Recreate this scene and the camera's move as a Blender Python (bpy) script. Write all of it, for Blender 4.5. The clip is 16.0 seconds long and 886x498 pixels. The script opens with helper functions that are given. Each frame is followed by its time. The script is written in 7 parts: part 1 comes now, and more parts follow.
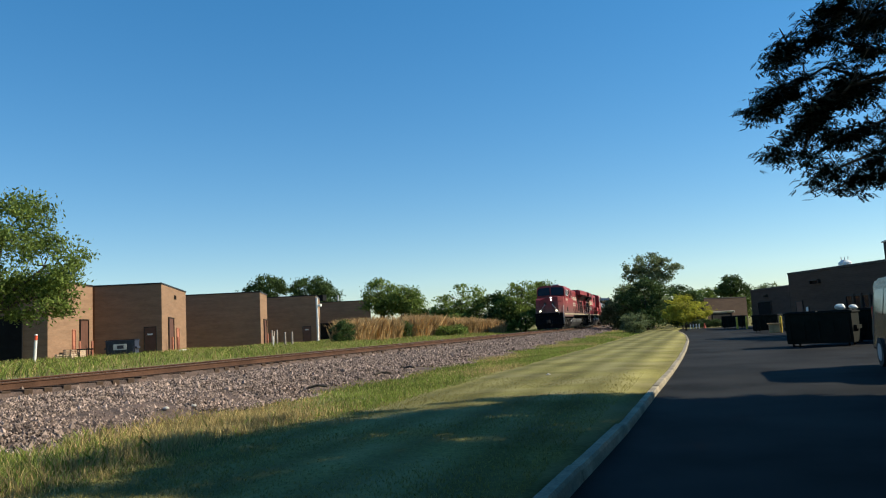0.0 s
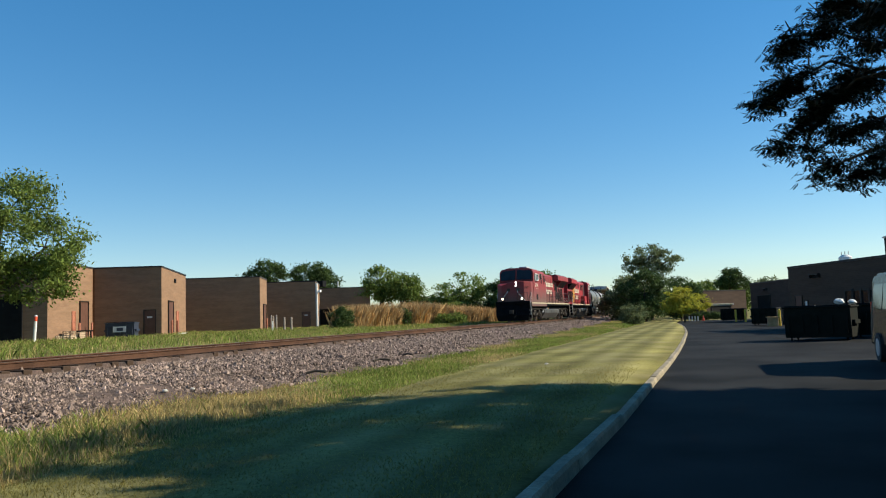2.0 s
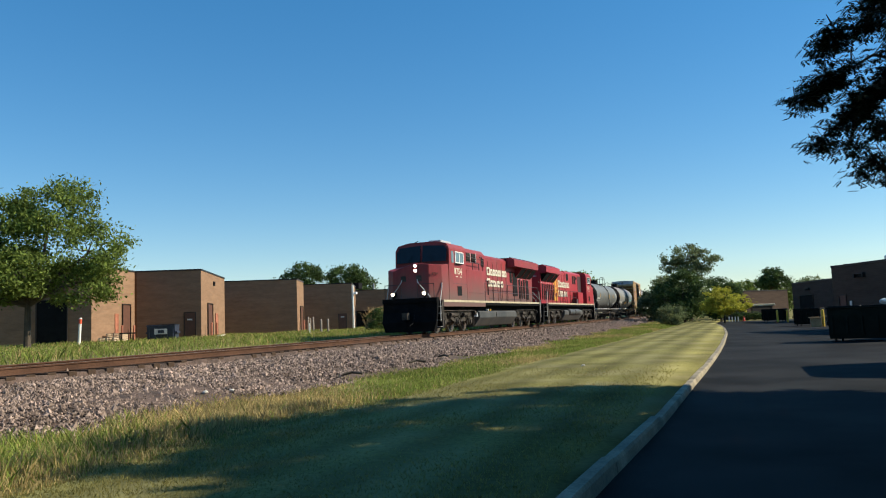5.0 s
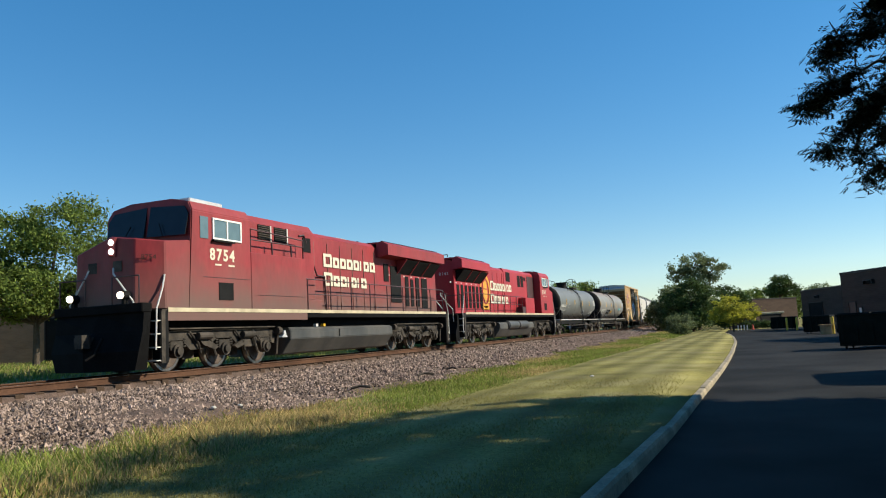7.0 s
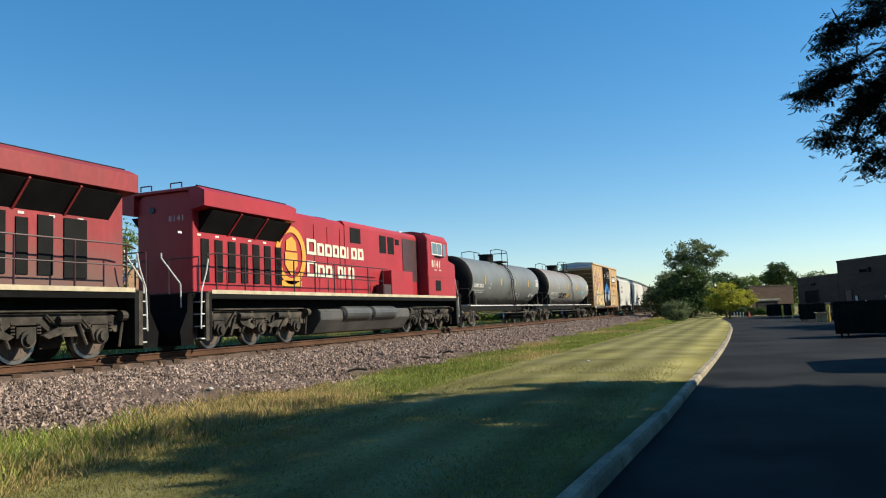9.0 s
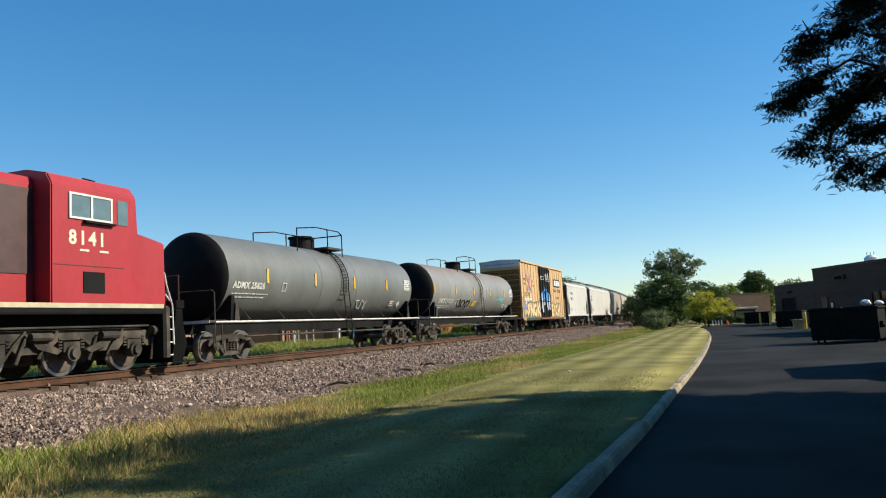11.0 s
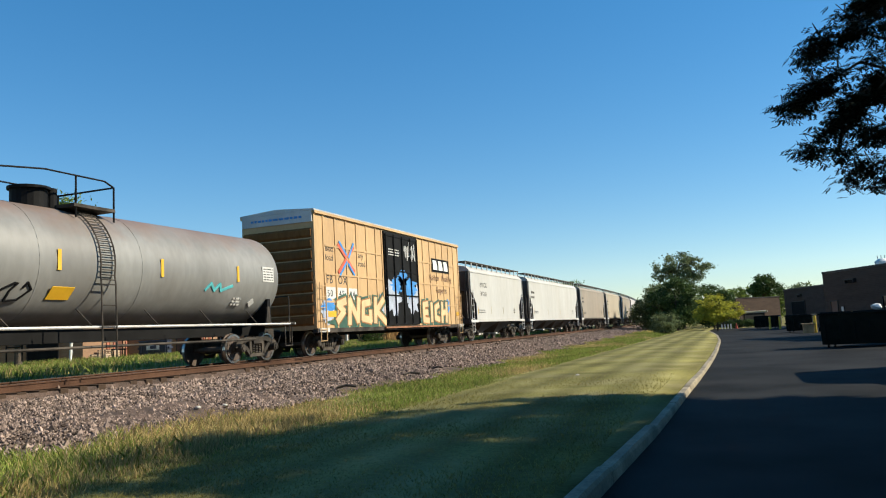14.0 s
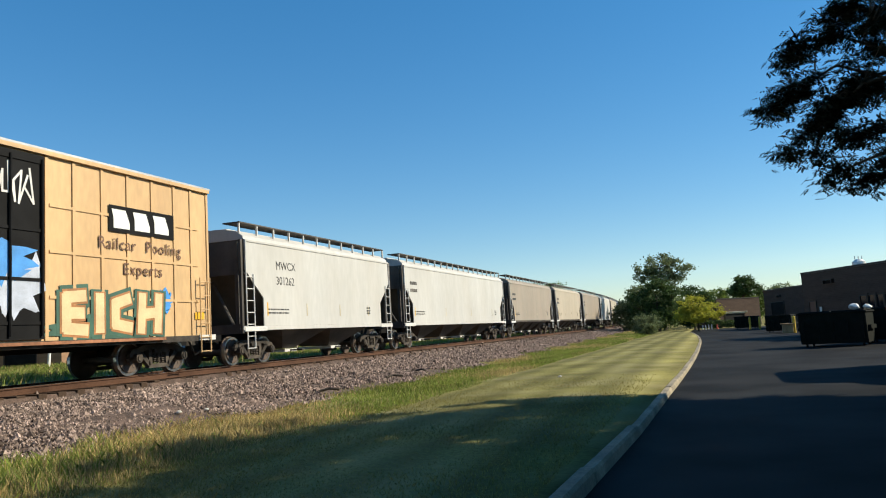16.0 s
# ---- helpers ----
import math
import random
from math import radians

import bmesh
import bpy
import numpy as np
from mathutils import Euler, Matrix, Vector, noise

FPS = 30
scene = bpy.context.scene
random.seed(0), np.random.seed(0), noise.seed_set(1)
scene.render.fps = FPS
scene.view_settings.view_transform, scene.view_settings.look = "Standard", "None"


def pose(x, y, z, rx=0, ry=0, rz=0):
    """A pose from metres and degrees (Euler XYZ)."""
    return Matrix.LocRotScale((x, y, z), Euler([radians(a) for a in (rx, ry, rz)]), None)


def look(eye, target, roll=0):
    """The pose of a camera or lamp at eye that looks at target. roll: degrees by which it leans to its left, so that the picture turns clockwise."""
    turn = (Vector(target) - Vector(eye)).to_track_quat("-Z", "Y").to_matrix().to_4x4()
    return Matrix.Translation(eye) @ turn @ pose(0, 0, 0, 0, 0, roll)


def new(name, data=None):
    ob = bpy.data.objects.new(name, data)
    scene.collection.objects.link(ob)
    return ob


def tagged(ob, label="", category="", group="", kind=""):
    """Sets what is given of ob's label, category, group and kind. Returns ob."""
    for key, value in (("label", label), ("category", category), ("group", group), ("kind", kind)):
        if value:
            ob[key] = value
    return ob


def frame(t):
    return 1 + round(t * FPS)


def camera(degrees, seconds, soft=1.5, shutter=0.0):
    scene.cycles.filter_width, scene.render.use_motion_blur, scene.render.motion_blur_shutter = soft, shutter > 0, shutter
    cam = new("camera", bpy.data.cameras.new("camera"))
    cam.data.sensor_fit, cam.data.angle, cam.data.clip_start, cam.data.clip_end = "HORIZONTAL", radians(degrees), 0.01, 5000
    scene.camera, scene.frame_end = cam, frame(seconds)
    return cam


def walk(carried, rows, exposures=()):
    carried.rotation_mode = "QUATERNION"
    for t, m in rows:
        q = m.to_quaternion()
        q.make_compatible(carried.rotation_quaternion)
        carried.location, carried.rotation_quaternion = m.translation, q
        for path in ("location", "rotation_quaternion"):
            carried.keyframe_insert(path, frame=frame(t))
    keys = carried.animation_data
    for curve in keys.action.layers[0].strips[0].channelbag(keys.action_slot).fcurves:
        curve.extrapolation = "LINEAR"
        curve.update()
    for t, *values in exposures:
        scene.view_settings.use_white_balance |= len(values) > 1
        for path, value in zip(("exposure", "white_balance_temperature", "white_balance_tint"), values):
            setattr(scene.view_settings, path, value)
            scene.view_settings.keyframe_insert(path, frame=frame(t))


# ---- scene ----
LENS = 60.67
cam = camera(LENS, 16.0, soft=1.1)
EYE = (0.0, 0.0, 1.5)
# seconds, yaw left of the track's direction, pitch, lean
TURNS = [(0.0, 18.64, 6.06, -3.06), (0.5, 18.74, 5.94, -3.04), (1.0, 18.94, 5.83, -2.98), (1.5, 18.76, 5.20, -2.55),
         (2.0, 18.71, 5.15, -2.08), (2.5, 19.26, 5.36, -2.34), (3.0, 19.93, 5.18, -2.39), (3.5, 19.84, 5.02, -2.12),
         (6.0, 22.14, 5.56, -2.39), (6.5, 20.92, 5.65, -2.48), (7.0, 21.82, 6.31, -3.01), (7.5, 22.20, 5.59, -2.78),
         (8.0, 21.89, 5.55, -1.17), (8.5, 21.87, 5.02, -2.37), (9.0, 21.71, 5.09, -2.42), (9.5, 20.35, 5.32, -2.80),
         (12.0, 20.35, 6.15, -3.35), (12.5, 20.57, 6.20, -3.31), (13.0, 20.54, 6.42, -3.40), (13.5, 20.93, 6.43, -3.04),
         (14.0, 20.76, 6.19, -3.07), (14.5, 20.81, 6.15, -3.32), (15.0, 19.93, 5.96, -3.10), (15.5, 19.67, 6.00, -3.47),
         (16.0, 19.43, 6.29, -3.43)]
walk(cam, [(t, pose(*EYE, 0, 0, yaw) @ pose(0, 0, 0, 90 + pitch) @ pose(0, 0, 0, 0, 0, lean)) for t, yaw, pitch, lean in TURNS],
     exposures=[(0.0, 0.66, 6050, 6), (3.5, 0.66, 6050, 6), (8.0, 0.72, 6050, 6), (12.5, 0.75, 6050, 6), (16.0, 0.66, 6050, 6)])

# ---- light: a low clear-sky sun ahead to the right ----
SUN_EL, SUN_AZ = 33.0, 24.0     # height; degrees from +X towards +Y
sky_world = bpy.data.worlds.new("sky")
scene.world = sky_world
sky_world.use_nodes = True
wn = sky_world.node_tree
sky = wn.nodes.new("ShaderNodeTexSky")
sky.sky_type = "NISHITA"
sky.sun_disc = False
sky.sun_elevation = radians(SUN_EL)
sky.sun_rotation = radians(90 - SUN_AZ)
sky.altitude = 200
sky.air_density = 1.0
sky.dust_density = 0.0
sky.ozone_density = 2.5
wn.nodes["Background"].inputs["Strength"].default_value = 0.132
deep = wn.nodes.new("ShaderNodeHueSaturation")   # the deep blue of dry summer air
deep.inputs["Saturation"].default_value = 1.56
even = wn.nodes.new("ShaderNodeGamma")           # little haze: the horizon stays close to the height
even.inputs["Gamma"].default_value = 0.72
wn.links.new(sky.outputs[0], even.inputs["Color"])
wn.links.new(even.outputs[0], deep.inputs["Color"])
wn.links.new(deep.outputs[0], wn.nodes["Background"].inputs["Color"])
sun_data = bpy.data.lights.new("sun", "SUN")
sun_data.energy, sun_data.angle, sun_data.color = 5.0, radians(0.53), (1.0, 0.85, 0.63)
sun = new("sun", sun_data)
sun_dir = Vector((math.cos(radians(SUN_EL)) * math.cos(radians(SUN_AZ)), math.cos(radians(SUN_EL)) * math.sin(radians(SUN_AZ)), math.sin(radians(SUN_EL))))
sun.matrix_world = look(sun_dir * 60, (0, 0, 0))


# ---- materials ----
def mat(name, color, rough=0.7, metal=0.0, vary=0.25, scale=3.0, fine=40.0, bump=0.0, dirt=None, dirt_scale=0.8, dirt_amount=0.0, streak=1.0, per_piece=0.0, spec=0.5, island=False, emit=0.0):
    """Two scales of noise on one base colour, with optional dirt, relief and variation from piece to piece."""
    m = bpy.data.materials.new(name)
    m.use_nodes = True
    nt = m.node_tree
    b = nt.nodes["Principled BSDF"]
    b.inputs["Roughness"].default_value = rough
    b.inputs["Metallic"].default_value = metal
    b.inputs["Specular IOR Level"].default_value = spec
    co = nt.nodes.new("ShaderNodeTexCoord")
    mp = nt.nodes.new("ShaderNodeMapping")
    mp.inputs["Scale"].default_value = (1, 1, streak)
    nt.links.new(co.outputs["Object"], mp.inputs["Vector"])

    def nz(s, detail=4.0):
        n = nt.nodes.new("ShaderNodeTexNoise")
        n.inputs["Scale"].default_value = s
        n.inputs["Detail"].default_value = detail
        nt.links.new(mp.outputs[0], n.inputs["Vector"])
        return n

    def ramp(src, lo, hi, a=0.35, c=0.65):
        r = nt.nodes.new("ShaderNodeMapRange")
        r.inputs["From Min"].default_value, r.inputs["From Max"].default_value = a, c
        r.inputs["To Min"].default_value, r.inputs["To Max"].default_value = lo, hi
        nt.links.new(src, r.inputs["Value"])
        return r.outputs[0]

    def mult(c1, v):
        x = nt.nodes.new("ShaderNodeVectorMath")
        x.operation = "SCALE"
        nt.links.new(c1, x.inputs[0])
        nt.links.new(v, x.inputs["Scale"])
        return x.outputs[0]

    rgb = nt.nodes.new("ShaderNodeRGB")
    rgb.outputs[0].default_value = (*color, 1)
    c = mult(rgb.outputs[0], ramp(nz(scale).outputs["Fac"], 1 - vary, 1 + vary))
    fn = nz(fine, 3)
    c = mult(c, ramp(fn.outputs["Fac"], 1 - vary * 0.6, 1 + vary * 0.6))
    if per_piece:
        src = nt.nodes.new("ShaderNodeNewGeometry").outputs["Random Per Island"] if island else nt.nodes.new("ShaderNodeObjectInfo").outputs["Random"]
        c = mult(c, ramp(src, 1 - per_piece, 1 + per_piece, 0, 1))
    if dirt_amount:
        mx = nt.nodes.new("ShaderNodeMix")
        mx.data_type = "RGBA"
        mx.inputs[7].default_value = (*(dirt or (0.05, 0.04, 0.03)), 1)
        nt.links.new(c, mx.inputs[6])
        nt.links.new(ramp(nz(dirt_scale, 6).outputs["Fac"], 0, dirt_amount, 0.42, 0.72), mx.inputs[0])
        c = mx.outputs[2]
    nt.links.new(c, b.inputs["Base Color"])
    if emit:
        nt.links.new(c, b.inputs["Emission Color"])
        b.inputs["Emission Strength"].default_value = emit
    if bump:
        bp = nt.nodes.new("ShaderNodeBump")
        bp.inputs["Strength"].default_value = 0.6
        bp.inputs["Distance"].default_value = bump
        nt.links.new(fn.outputs["Fac"], bp.inputs["Height"])
        nt.links.new(bp.outputs[0], b.inputs["Normal"])
    return m


def brick_mat(name, color, mortar, dark):
    """Brick courses on vertical walls, laid by the wall's own length and height."""
    m = mat(name, color, 0.9, vary=0.22, scale=0.5, fine=7, streak=7.0, spec=0.12)
    nt = m.node_tree
    b = nt.nodes["Principled BSDF"]
    uv = nt.nodes.new("ShaderNodeUVMap")
    br = nt.nodes.new("ShaderNodeTexBrick")
    br.inputs["Scale"].default_value = 1.0
    br.inputs["Brick Width"].default_value, br.inputs["Row Height"].default_value = 0.30, 0.10
    br.inputs["Mortar Size"].default_value = 0.008
    br.inputs["Color1"].default_value, br.inputs["Color2"].default_value = (*color, 1), (*dark, 1)
    br.inputs["Mortar"].default_value = (*mortar, 1)
    nt.links.new(uv.outputs[0], br.inputs["Vector"])
    old = b.inputs["Base Color"].links[0].from_socket
    mx = nt.nodes.new("ShaderNodeMix")
    mx.data_type = "RGBA"
    mx.inputs[0].default_value = 0.6
    nt.links.new(old, mx.inputs[6])
    nt.links.new(br.outputs["Color"], mx.inputs[7])
    nt.links.new(mx.outputs[2], b.inputs["Base Color"])
    return m


def ground_mat():
    """Mown lawn by the kerb, rough grass by the track and beyond it: grass kinds by place."""
    m = mat("grass_ground", (0.158, 0.147, 0.052), 0.95, vary=0.3, scale=0.35, fine=18, bump=0.03, dirt=(0.225, 0.205, 0.105), dirt_scale=0.55, dirt_amount=0.75, spec=0.04)
    nt = m.node_tree
    b = nt.nodes["Principled BSDF"]
    # mowing swaths along the track
    co = nt.nodes.new("ShaderNodeTexCoord")
    wv = nt.nodes.new("ShaderNodeTexWave")
    wv.wave_type, wv.bands_direction = "BANDS", "X"
    wv.inputs["Scale"].default_value = 0.28
    wv.inputs["Distortion"].default_value = 0.7
    wv.inputs["Detail"].default_value = 2.0
    wv.inputs["Detail Scale"].default_value = 0.4
    nt.links.new(co.outputs["Object"], wv.inputs["Vector"])
    r = nt.nodes.new("ShaderNodeMapRange")
    r.inputs["To Min"].default_value, r.inputs["To Max"].default_value = 0.80, 1.20
    nt.links.new(wv.outputs["Fac"], r.inputs["Value"])
    x = nt.nodes.new("ShaderNodeVectorMath")
    x.operation = "SCALE"
    nt.links.new(b.inputs["Base Color"].links[0].from_socket, x.inputs[0])
    nt.links.new(r.outputs[0], x.inputs["Scale"])
    nt.links.new(x.outputs[0], b.inputs["Base Color"])
    return m


M_GRASS = ground_mat()
M_ROAD = mat("asphalt", (0.0142, 0.0150, 0.0158), 0.85, vary=0.32, scale=0.5, fine=70, bump=0.006, dirt=(0.034, 0.034, 0.035), dirt_scale=0.25, dirt_amount=0.6, spec=0.06)
M_KERB = mat("kerb_concrete", (0.289, 0.251, 0.183), 0.95, spec=0.1, vary=0.25, scale=2.0, fine=30, bump=0.008, dirt=(0.13, 0.12, 0.10), dirt_scale=1.2, dirt_amount=0.5, per_piece=0.12)
M_BALLAST = mat("ballast_bed", (0.085, 0.055, 0.041), 0.95, vary=0.4, scale=2.5, fine=25, bump=0.05)
M_STONE = mat("ballast_stone", (0.221, 0.166, 0.136), 0.95, spec=0.12, vary=0.25, scale=3, fine=30, per_piece=0.75, island=True)
M_TIE = mat("creosote_wood", (0.060, 0.037, 0.025), 0.95, spec=0.1, vary=0.35, scale=2, fine=25, bump=0.01, dirt=(0.16, 0.12, 0.09), dirt_amount=0.5)
M_RAIL = mat("rusty_rail_steel", (0.075, 0.039, 0.024), 0.85, 0.0, spec=0.15, vary=0.25, scale=1, fine=30)
M_RAILTOP = mat("polished_rail_head", (0.32, 0.26, 0.22), 0.35, 0.9, vary=0.15)
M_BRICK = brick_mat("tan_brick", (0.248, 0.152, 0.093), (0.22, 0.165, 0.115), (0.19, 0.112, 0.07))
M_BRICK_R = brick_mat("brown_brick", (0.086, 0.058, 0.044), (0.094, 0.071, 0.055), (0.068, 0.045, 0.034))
M_COPING = mat("dark_metal_coping", (0.027, 0.021, 0.0180), 0.5, 0.3, vary=0.15)
M_ROOF = mat("gravel_roof", (0.33, 0.31, 0.28), 0.95, vary=0.2)
M_DOOR = mat("brown_steel_door", (0.10, 0.045, 0.03), 0.55, vary=0.12)
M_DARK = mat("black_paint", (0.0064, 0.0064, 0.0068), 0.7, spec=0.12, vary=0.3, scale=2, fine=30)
M_PILOT = mat("dull_black_steel", (0.005, 0.005, 0.0055), 0.85, vary=0.3, scale=2, fine=20, spec=0.08)
M_WHITE = mat("white_paint", (0.663, 0.663, 0.637), 0.5, vary=0.06)
M_GLASS = mat("dark_window_glass", (0.012, 0.015, 0.02), 0.07, vary=0.1, spec=0.3)


# ---- mesh helpers ----
def part(name, bm, material, parent=None, label="", smooth=False, kind=""):
    me = bpy.data.meshes.new(name)
    bm.to_mesh(me)
    bm.free()
    for m in (material if isinstance(material, (list, tuple)) else [material]):
        me.materials.append(m)
    if smooth:
        for p in me.polygons:
            p.use_smooth = True
    ob = new(name, me)
    ob.parent = parent
    return tagged(ob, label, kind=kind)


def add_box(bm, x0, x1, y0, y1, z0, z1, mi=0):
    v = [bm.verts.new((x, y, z)) for z in (z0, z1) for y in (y0, y1) for x in (x0, x1)]
    fs = [bm.faces.new([v[i] for i in q]) for q in ((0, 2, 3, 1), (4, 5, 7, 6), (0, 1, 5, 4), (2, 6, 7, 3), (0, 4, 6, 2), (1, 3, 7, 5))]
    for f in fs:
        f.material_index = mi
    return fs


def box(x0, x1, y0, y1, z0, z1, bevel=0.0):
    bm = bmesh.new()
    add_box(bm, x0, x1, y0, y1, z0, z1)
    if bevel:
        bmesh.ops.bevel(bm, geom=list(bm.edges), offset=bevel, segments=1, affect="EDGES")
    return bm


def add_prism(bm, pts, axis, a0, a1):
    """Extrude a polygon (pairs) along an axis: 'x' pairs are (y, z), 'y' pairs (x, z), 'z' pairs (x, y)."""
    def at(p, a):
        return {"x": (a, p[0], p[1]), "y": (p[0], a, p[1]), "z": (p[0], p[1], a)}[axis]
    lo = [bm.verts.new(at(p, a0)) for p in pts]
    hi = [bm.verts.new(at(p, a1)) for p in pts]
    n = len(pts)
    fs = [bm.faces.new(lo), bm.faces.new(hi[::-1])]
    for i in range(n):
        fs.append(bm.faces.new([lo[i], hi[i], hi[(i + 1) % n], lo[(i + 1) % n]]))
    bmesh.ops.recalc_face_normals(bm, faces=fs)
    return fs


def prism(pts, axis, a0, a1, bevel=0.0):
    bm = bmesh.new()
    add_prism(bm, pts, axis, a0, a1)
    if bevel:
        bmesh.ops.bevel(bm, geom=list(bm.edges), offset=bevel, segments=2, affect="EDGES")
    return bm


def add_tube(bm, p, q, r, n=6, r2=None):
    p, q = Vector(p), Vector(q)
    d = (q - p).normalized()
    a = d.orthogonal().normalized()
    b = d.cross(a)
    r2 = r if r2 is None else r2
    lo = [bm.verts.new(p + (a * math.cos(2 * math.pi * i / n) + b * math.sin(2 * math.pi * i / n)) * r) for i in range(n)]
    hi = [bm.verts.new(q + (a * math.cos(2 * math.pi * i / n) + b * math.sin(2 * math.pi * i / n)) * r2) for i in range(n)]
    fs = [bm.faces.new(lo[::-1]), bm.faces.new(hi)]
    for i in range(n):
        fs.append(bm.faces.new([lo[i], lo[(i + 1) % n], hi[(i + 1) % n], hi[i]]))
    return fs


def tube(pts, r, n=6):
    bm = bmesh.new()
    for p, q in zip(pts, pts[1:]):
        add_tube(bm, p, q, r, n)
    return bm


def add_disc(bm, c, axis, r, h, n=16):
    """A short cylinder centred on c along an axis vector."""
    c, axis = Vector(c), Vector(axis).normalized()
    return add_tube(bm, c - axis * h / 2, c + axis * h / 2, r, n)


def thing(name, label, category, at=(0, 0, 0), rz=0.0, group="", kind=""):
    e = new(name)
    e.empty_display_size = 0.2
    e.matrix_world = pose(*at, 0, 0, rz)
    return tagged(e, label, category, group, kind)


def big_mesh(name, verts, faces, material, parent=None, label="", kind="", smooth=False):
    me = bpy.data.meshes.new(name)
    me.from_pydata(verts.tolist() if hasattr(verts, "tolist") else verts, [], faces.tolist() if hasattr(faces, "tolist") else faces)
    me.materials.append(material)
    if smooth:
        me.polygons.foreach_set("use_smooth", [True] * len(me.polygons))
    me.update()
    ob = new(name, me)
    ob.parent = parent
    return tagged(ob, label, kind=kind)


# ---- ground, lawn, kerb, road ----
KERB = [(-1.6, -40), (-1.5, -10), (-1.38, 0), (-1.31, 6), (-1.16, 8.5), (-1.10, 11), (-1.06, 13.5), (-1.0, 17), (-0.92, 21), (-0.87, 27), (-0.86, 34), (-0.92, 42), (-0.99, 49), (-1.36, 61), (-1.95, 72), (-3.0, 85), (-5.0, 98)]


def kerb_x(y):
    return float(np.interp(y, [k[1] for k in KERB], [k[0] for k in KERB]))


def land_z(x, y):
    """Height of the open ground: lawn, ditch, track bed and the yards beyond."""
    xs = [-3000, -60, -30, -21, -19, -17.5, -13.4, -11, -9.6, -8.4, -7.2, -5.5, -1.5]
    zs = [0.8, 0.8, 0.78, 0.72, 0.5, 0.35, 0.35, 0.18, 0.03, 0.0, 0.05, 0.12, 0.145]
    return float(np.interp(x, xs, zs))


def kerb_top(y):
    return float(np.interp(y, [8.0, 12.5, 30], [0.15, 0.115, 0.10]))


def build_ground():
    ys = [-400, -150, -60, -30] + list(np.arange(-20, 100, 1.0)) + [110, 130, 160, 220, 320, 600, 1500, 3000]
    rel = [-3000, -900, -300, -140, -90, -60, -45, -36, -30, -26, -23, -21, -19, -17.5, -13.4, -11, -9.6, -8.4, -7.2, -6.3, -5.5, -4.5, -3.5, -2.5]
    right = [3, 8, 20, 40, 90, 300, 900, 3000]
    bm = bmesh.new()
    rows = []
    for y in ys:
        kx = kerb_x(y)
        row = []
        for x in rel:
            wob = 0.04 * noise.noise((x * 0.4, y * 0.4, 0)) if -12 < x < -2 else 0.12 * noise.noise((x * 0.1, y * 0.1, 3)) if x < -21 else 0
            row.append(bm.verts.new((x, y, land_z(x, y) + wob)))
        row += [bm.verts.new((kx - 0.112, y, kerb_top(y) - 0.015)), bm.verts.new((kx - 0.095, y, -0.05))]
        row += [bm.verts.new((x, y, -0.05)) for x in right]
        rows.append(row)
    for a, b in zip(rows, rows[1:]):
        for i in range(len(a) - 1):
            bm.faces.new((a[i], a[i + 1], b[i + 1], b[i]))
    part("ground", bm, M_GRASS, None, "mown green lawn and rough grass beside a railway track", kind="structure", smooth=True)
    # road slab
    bm = bmesh.new()
    prev = None
    for y in [-40] + list(np.arange(-20, 99, 2.0)):
        kx = kerb_x(y)
        cur = [bm.verts.new((x, y, 0.012 * noise.noise((x * 0.3, y * 0.3, 8)))) for x in (kx - 0.02, kx + 1.2, 2.5, 6, 12, 26, 60)]
        if prev:
            for i in range(6):
                bm.faces.new((prev[i], prev[i + 1], cur[i + 1], cur[i]))
        prev = cur
    part("road", bm, M_ROAD, None, "dark asphalt service road with worn grey patches", kind="structure", smooth=True)
    # kerb in cast lengths
    kerb = thing("kerb", "pale concrete kerb in cast lengths between lawn and asphalt", "kerb", kind="structure")
    y = -14.0
    while y < 96:
        step = 3.05
        a, b = Vector((kerb_x(y), y, 0)), Vector((kerb_x(y + step), y + step, 0))
        low = -0.035 if 11.0 < y + 1.5 < 14.5 else 0.012 * math.sin(y * 3.1)
        bm = bmesh.new()
        d = (b - a).normalized() * 0.012
        side = Vector((1, 0, 0))
        top = kerb_top(y + 1.5) + low * 0.6
        prof = [(-0.11, -0.04), (0.03, -0.04), (0.02, top - 0.035), (0.0, top), (-0.11, top)]
        lo = [bm.verts.new(a + d + side * px + Vector((0, 0, pz))) for px, pz in prof]
        hi = [bm.verts.new(b - d + side * px + Vector((0, 0, pz))) for px, pz in prof]
        bm.faces.new(lo)
        bm.faces.new(hi[::-1])
        for i in range(5):
            bm.faces.new((lo[i], hi[i], hi[(i + 1) % 5], lo[(i + 1) % 5]))
        bmesh.ops.recalc_face_normals(bm, faces=list(bm.faces))
        part("kerbstone", bm, M_KERB, kerb)
        y += step


build_ground()

# ---- railway track ----
TRACK_X, RAIL_Z = -15.57, 0.85


def bend(y):
    """Sideways drift of the track: straight at first, then a wide curve to the left."""
    d = min(max(0.0, y - 76.0), 74.0)
    return -0.0006 * d * d - 0.0888 * min(max(0.0, y - 150.0), 250.0)


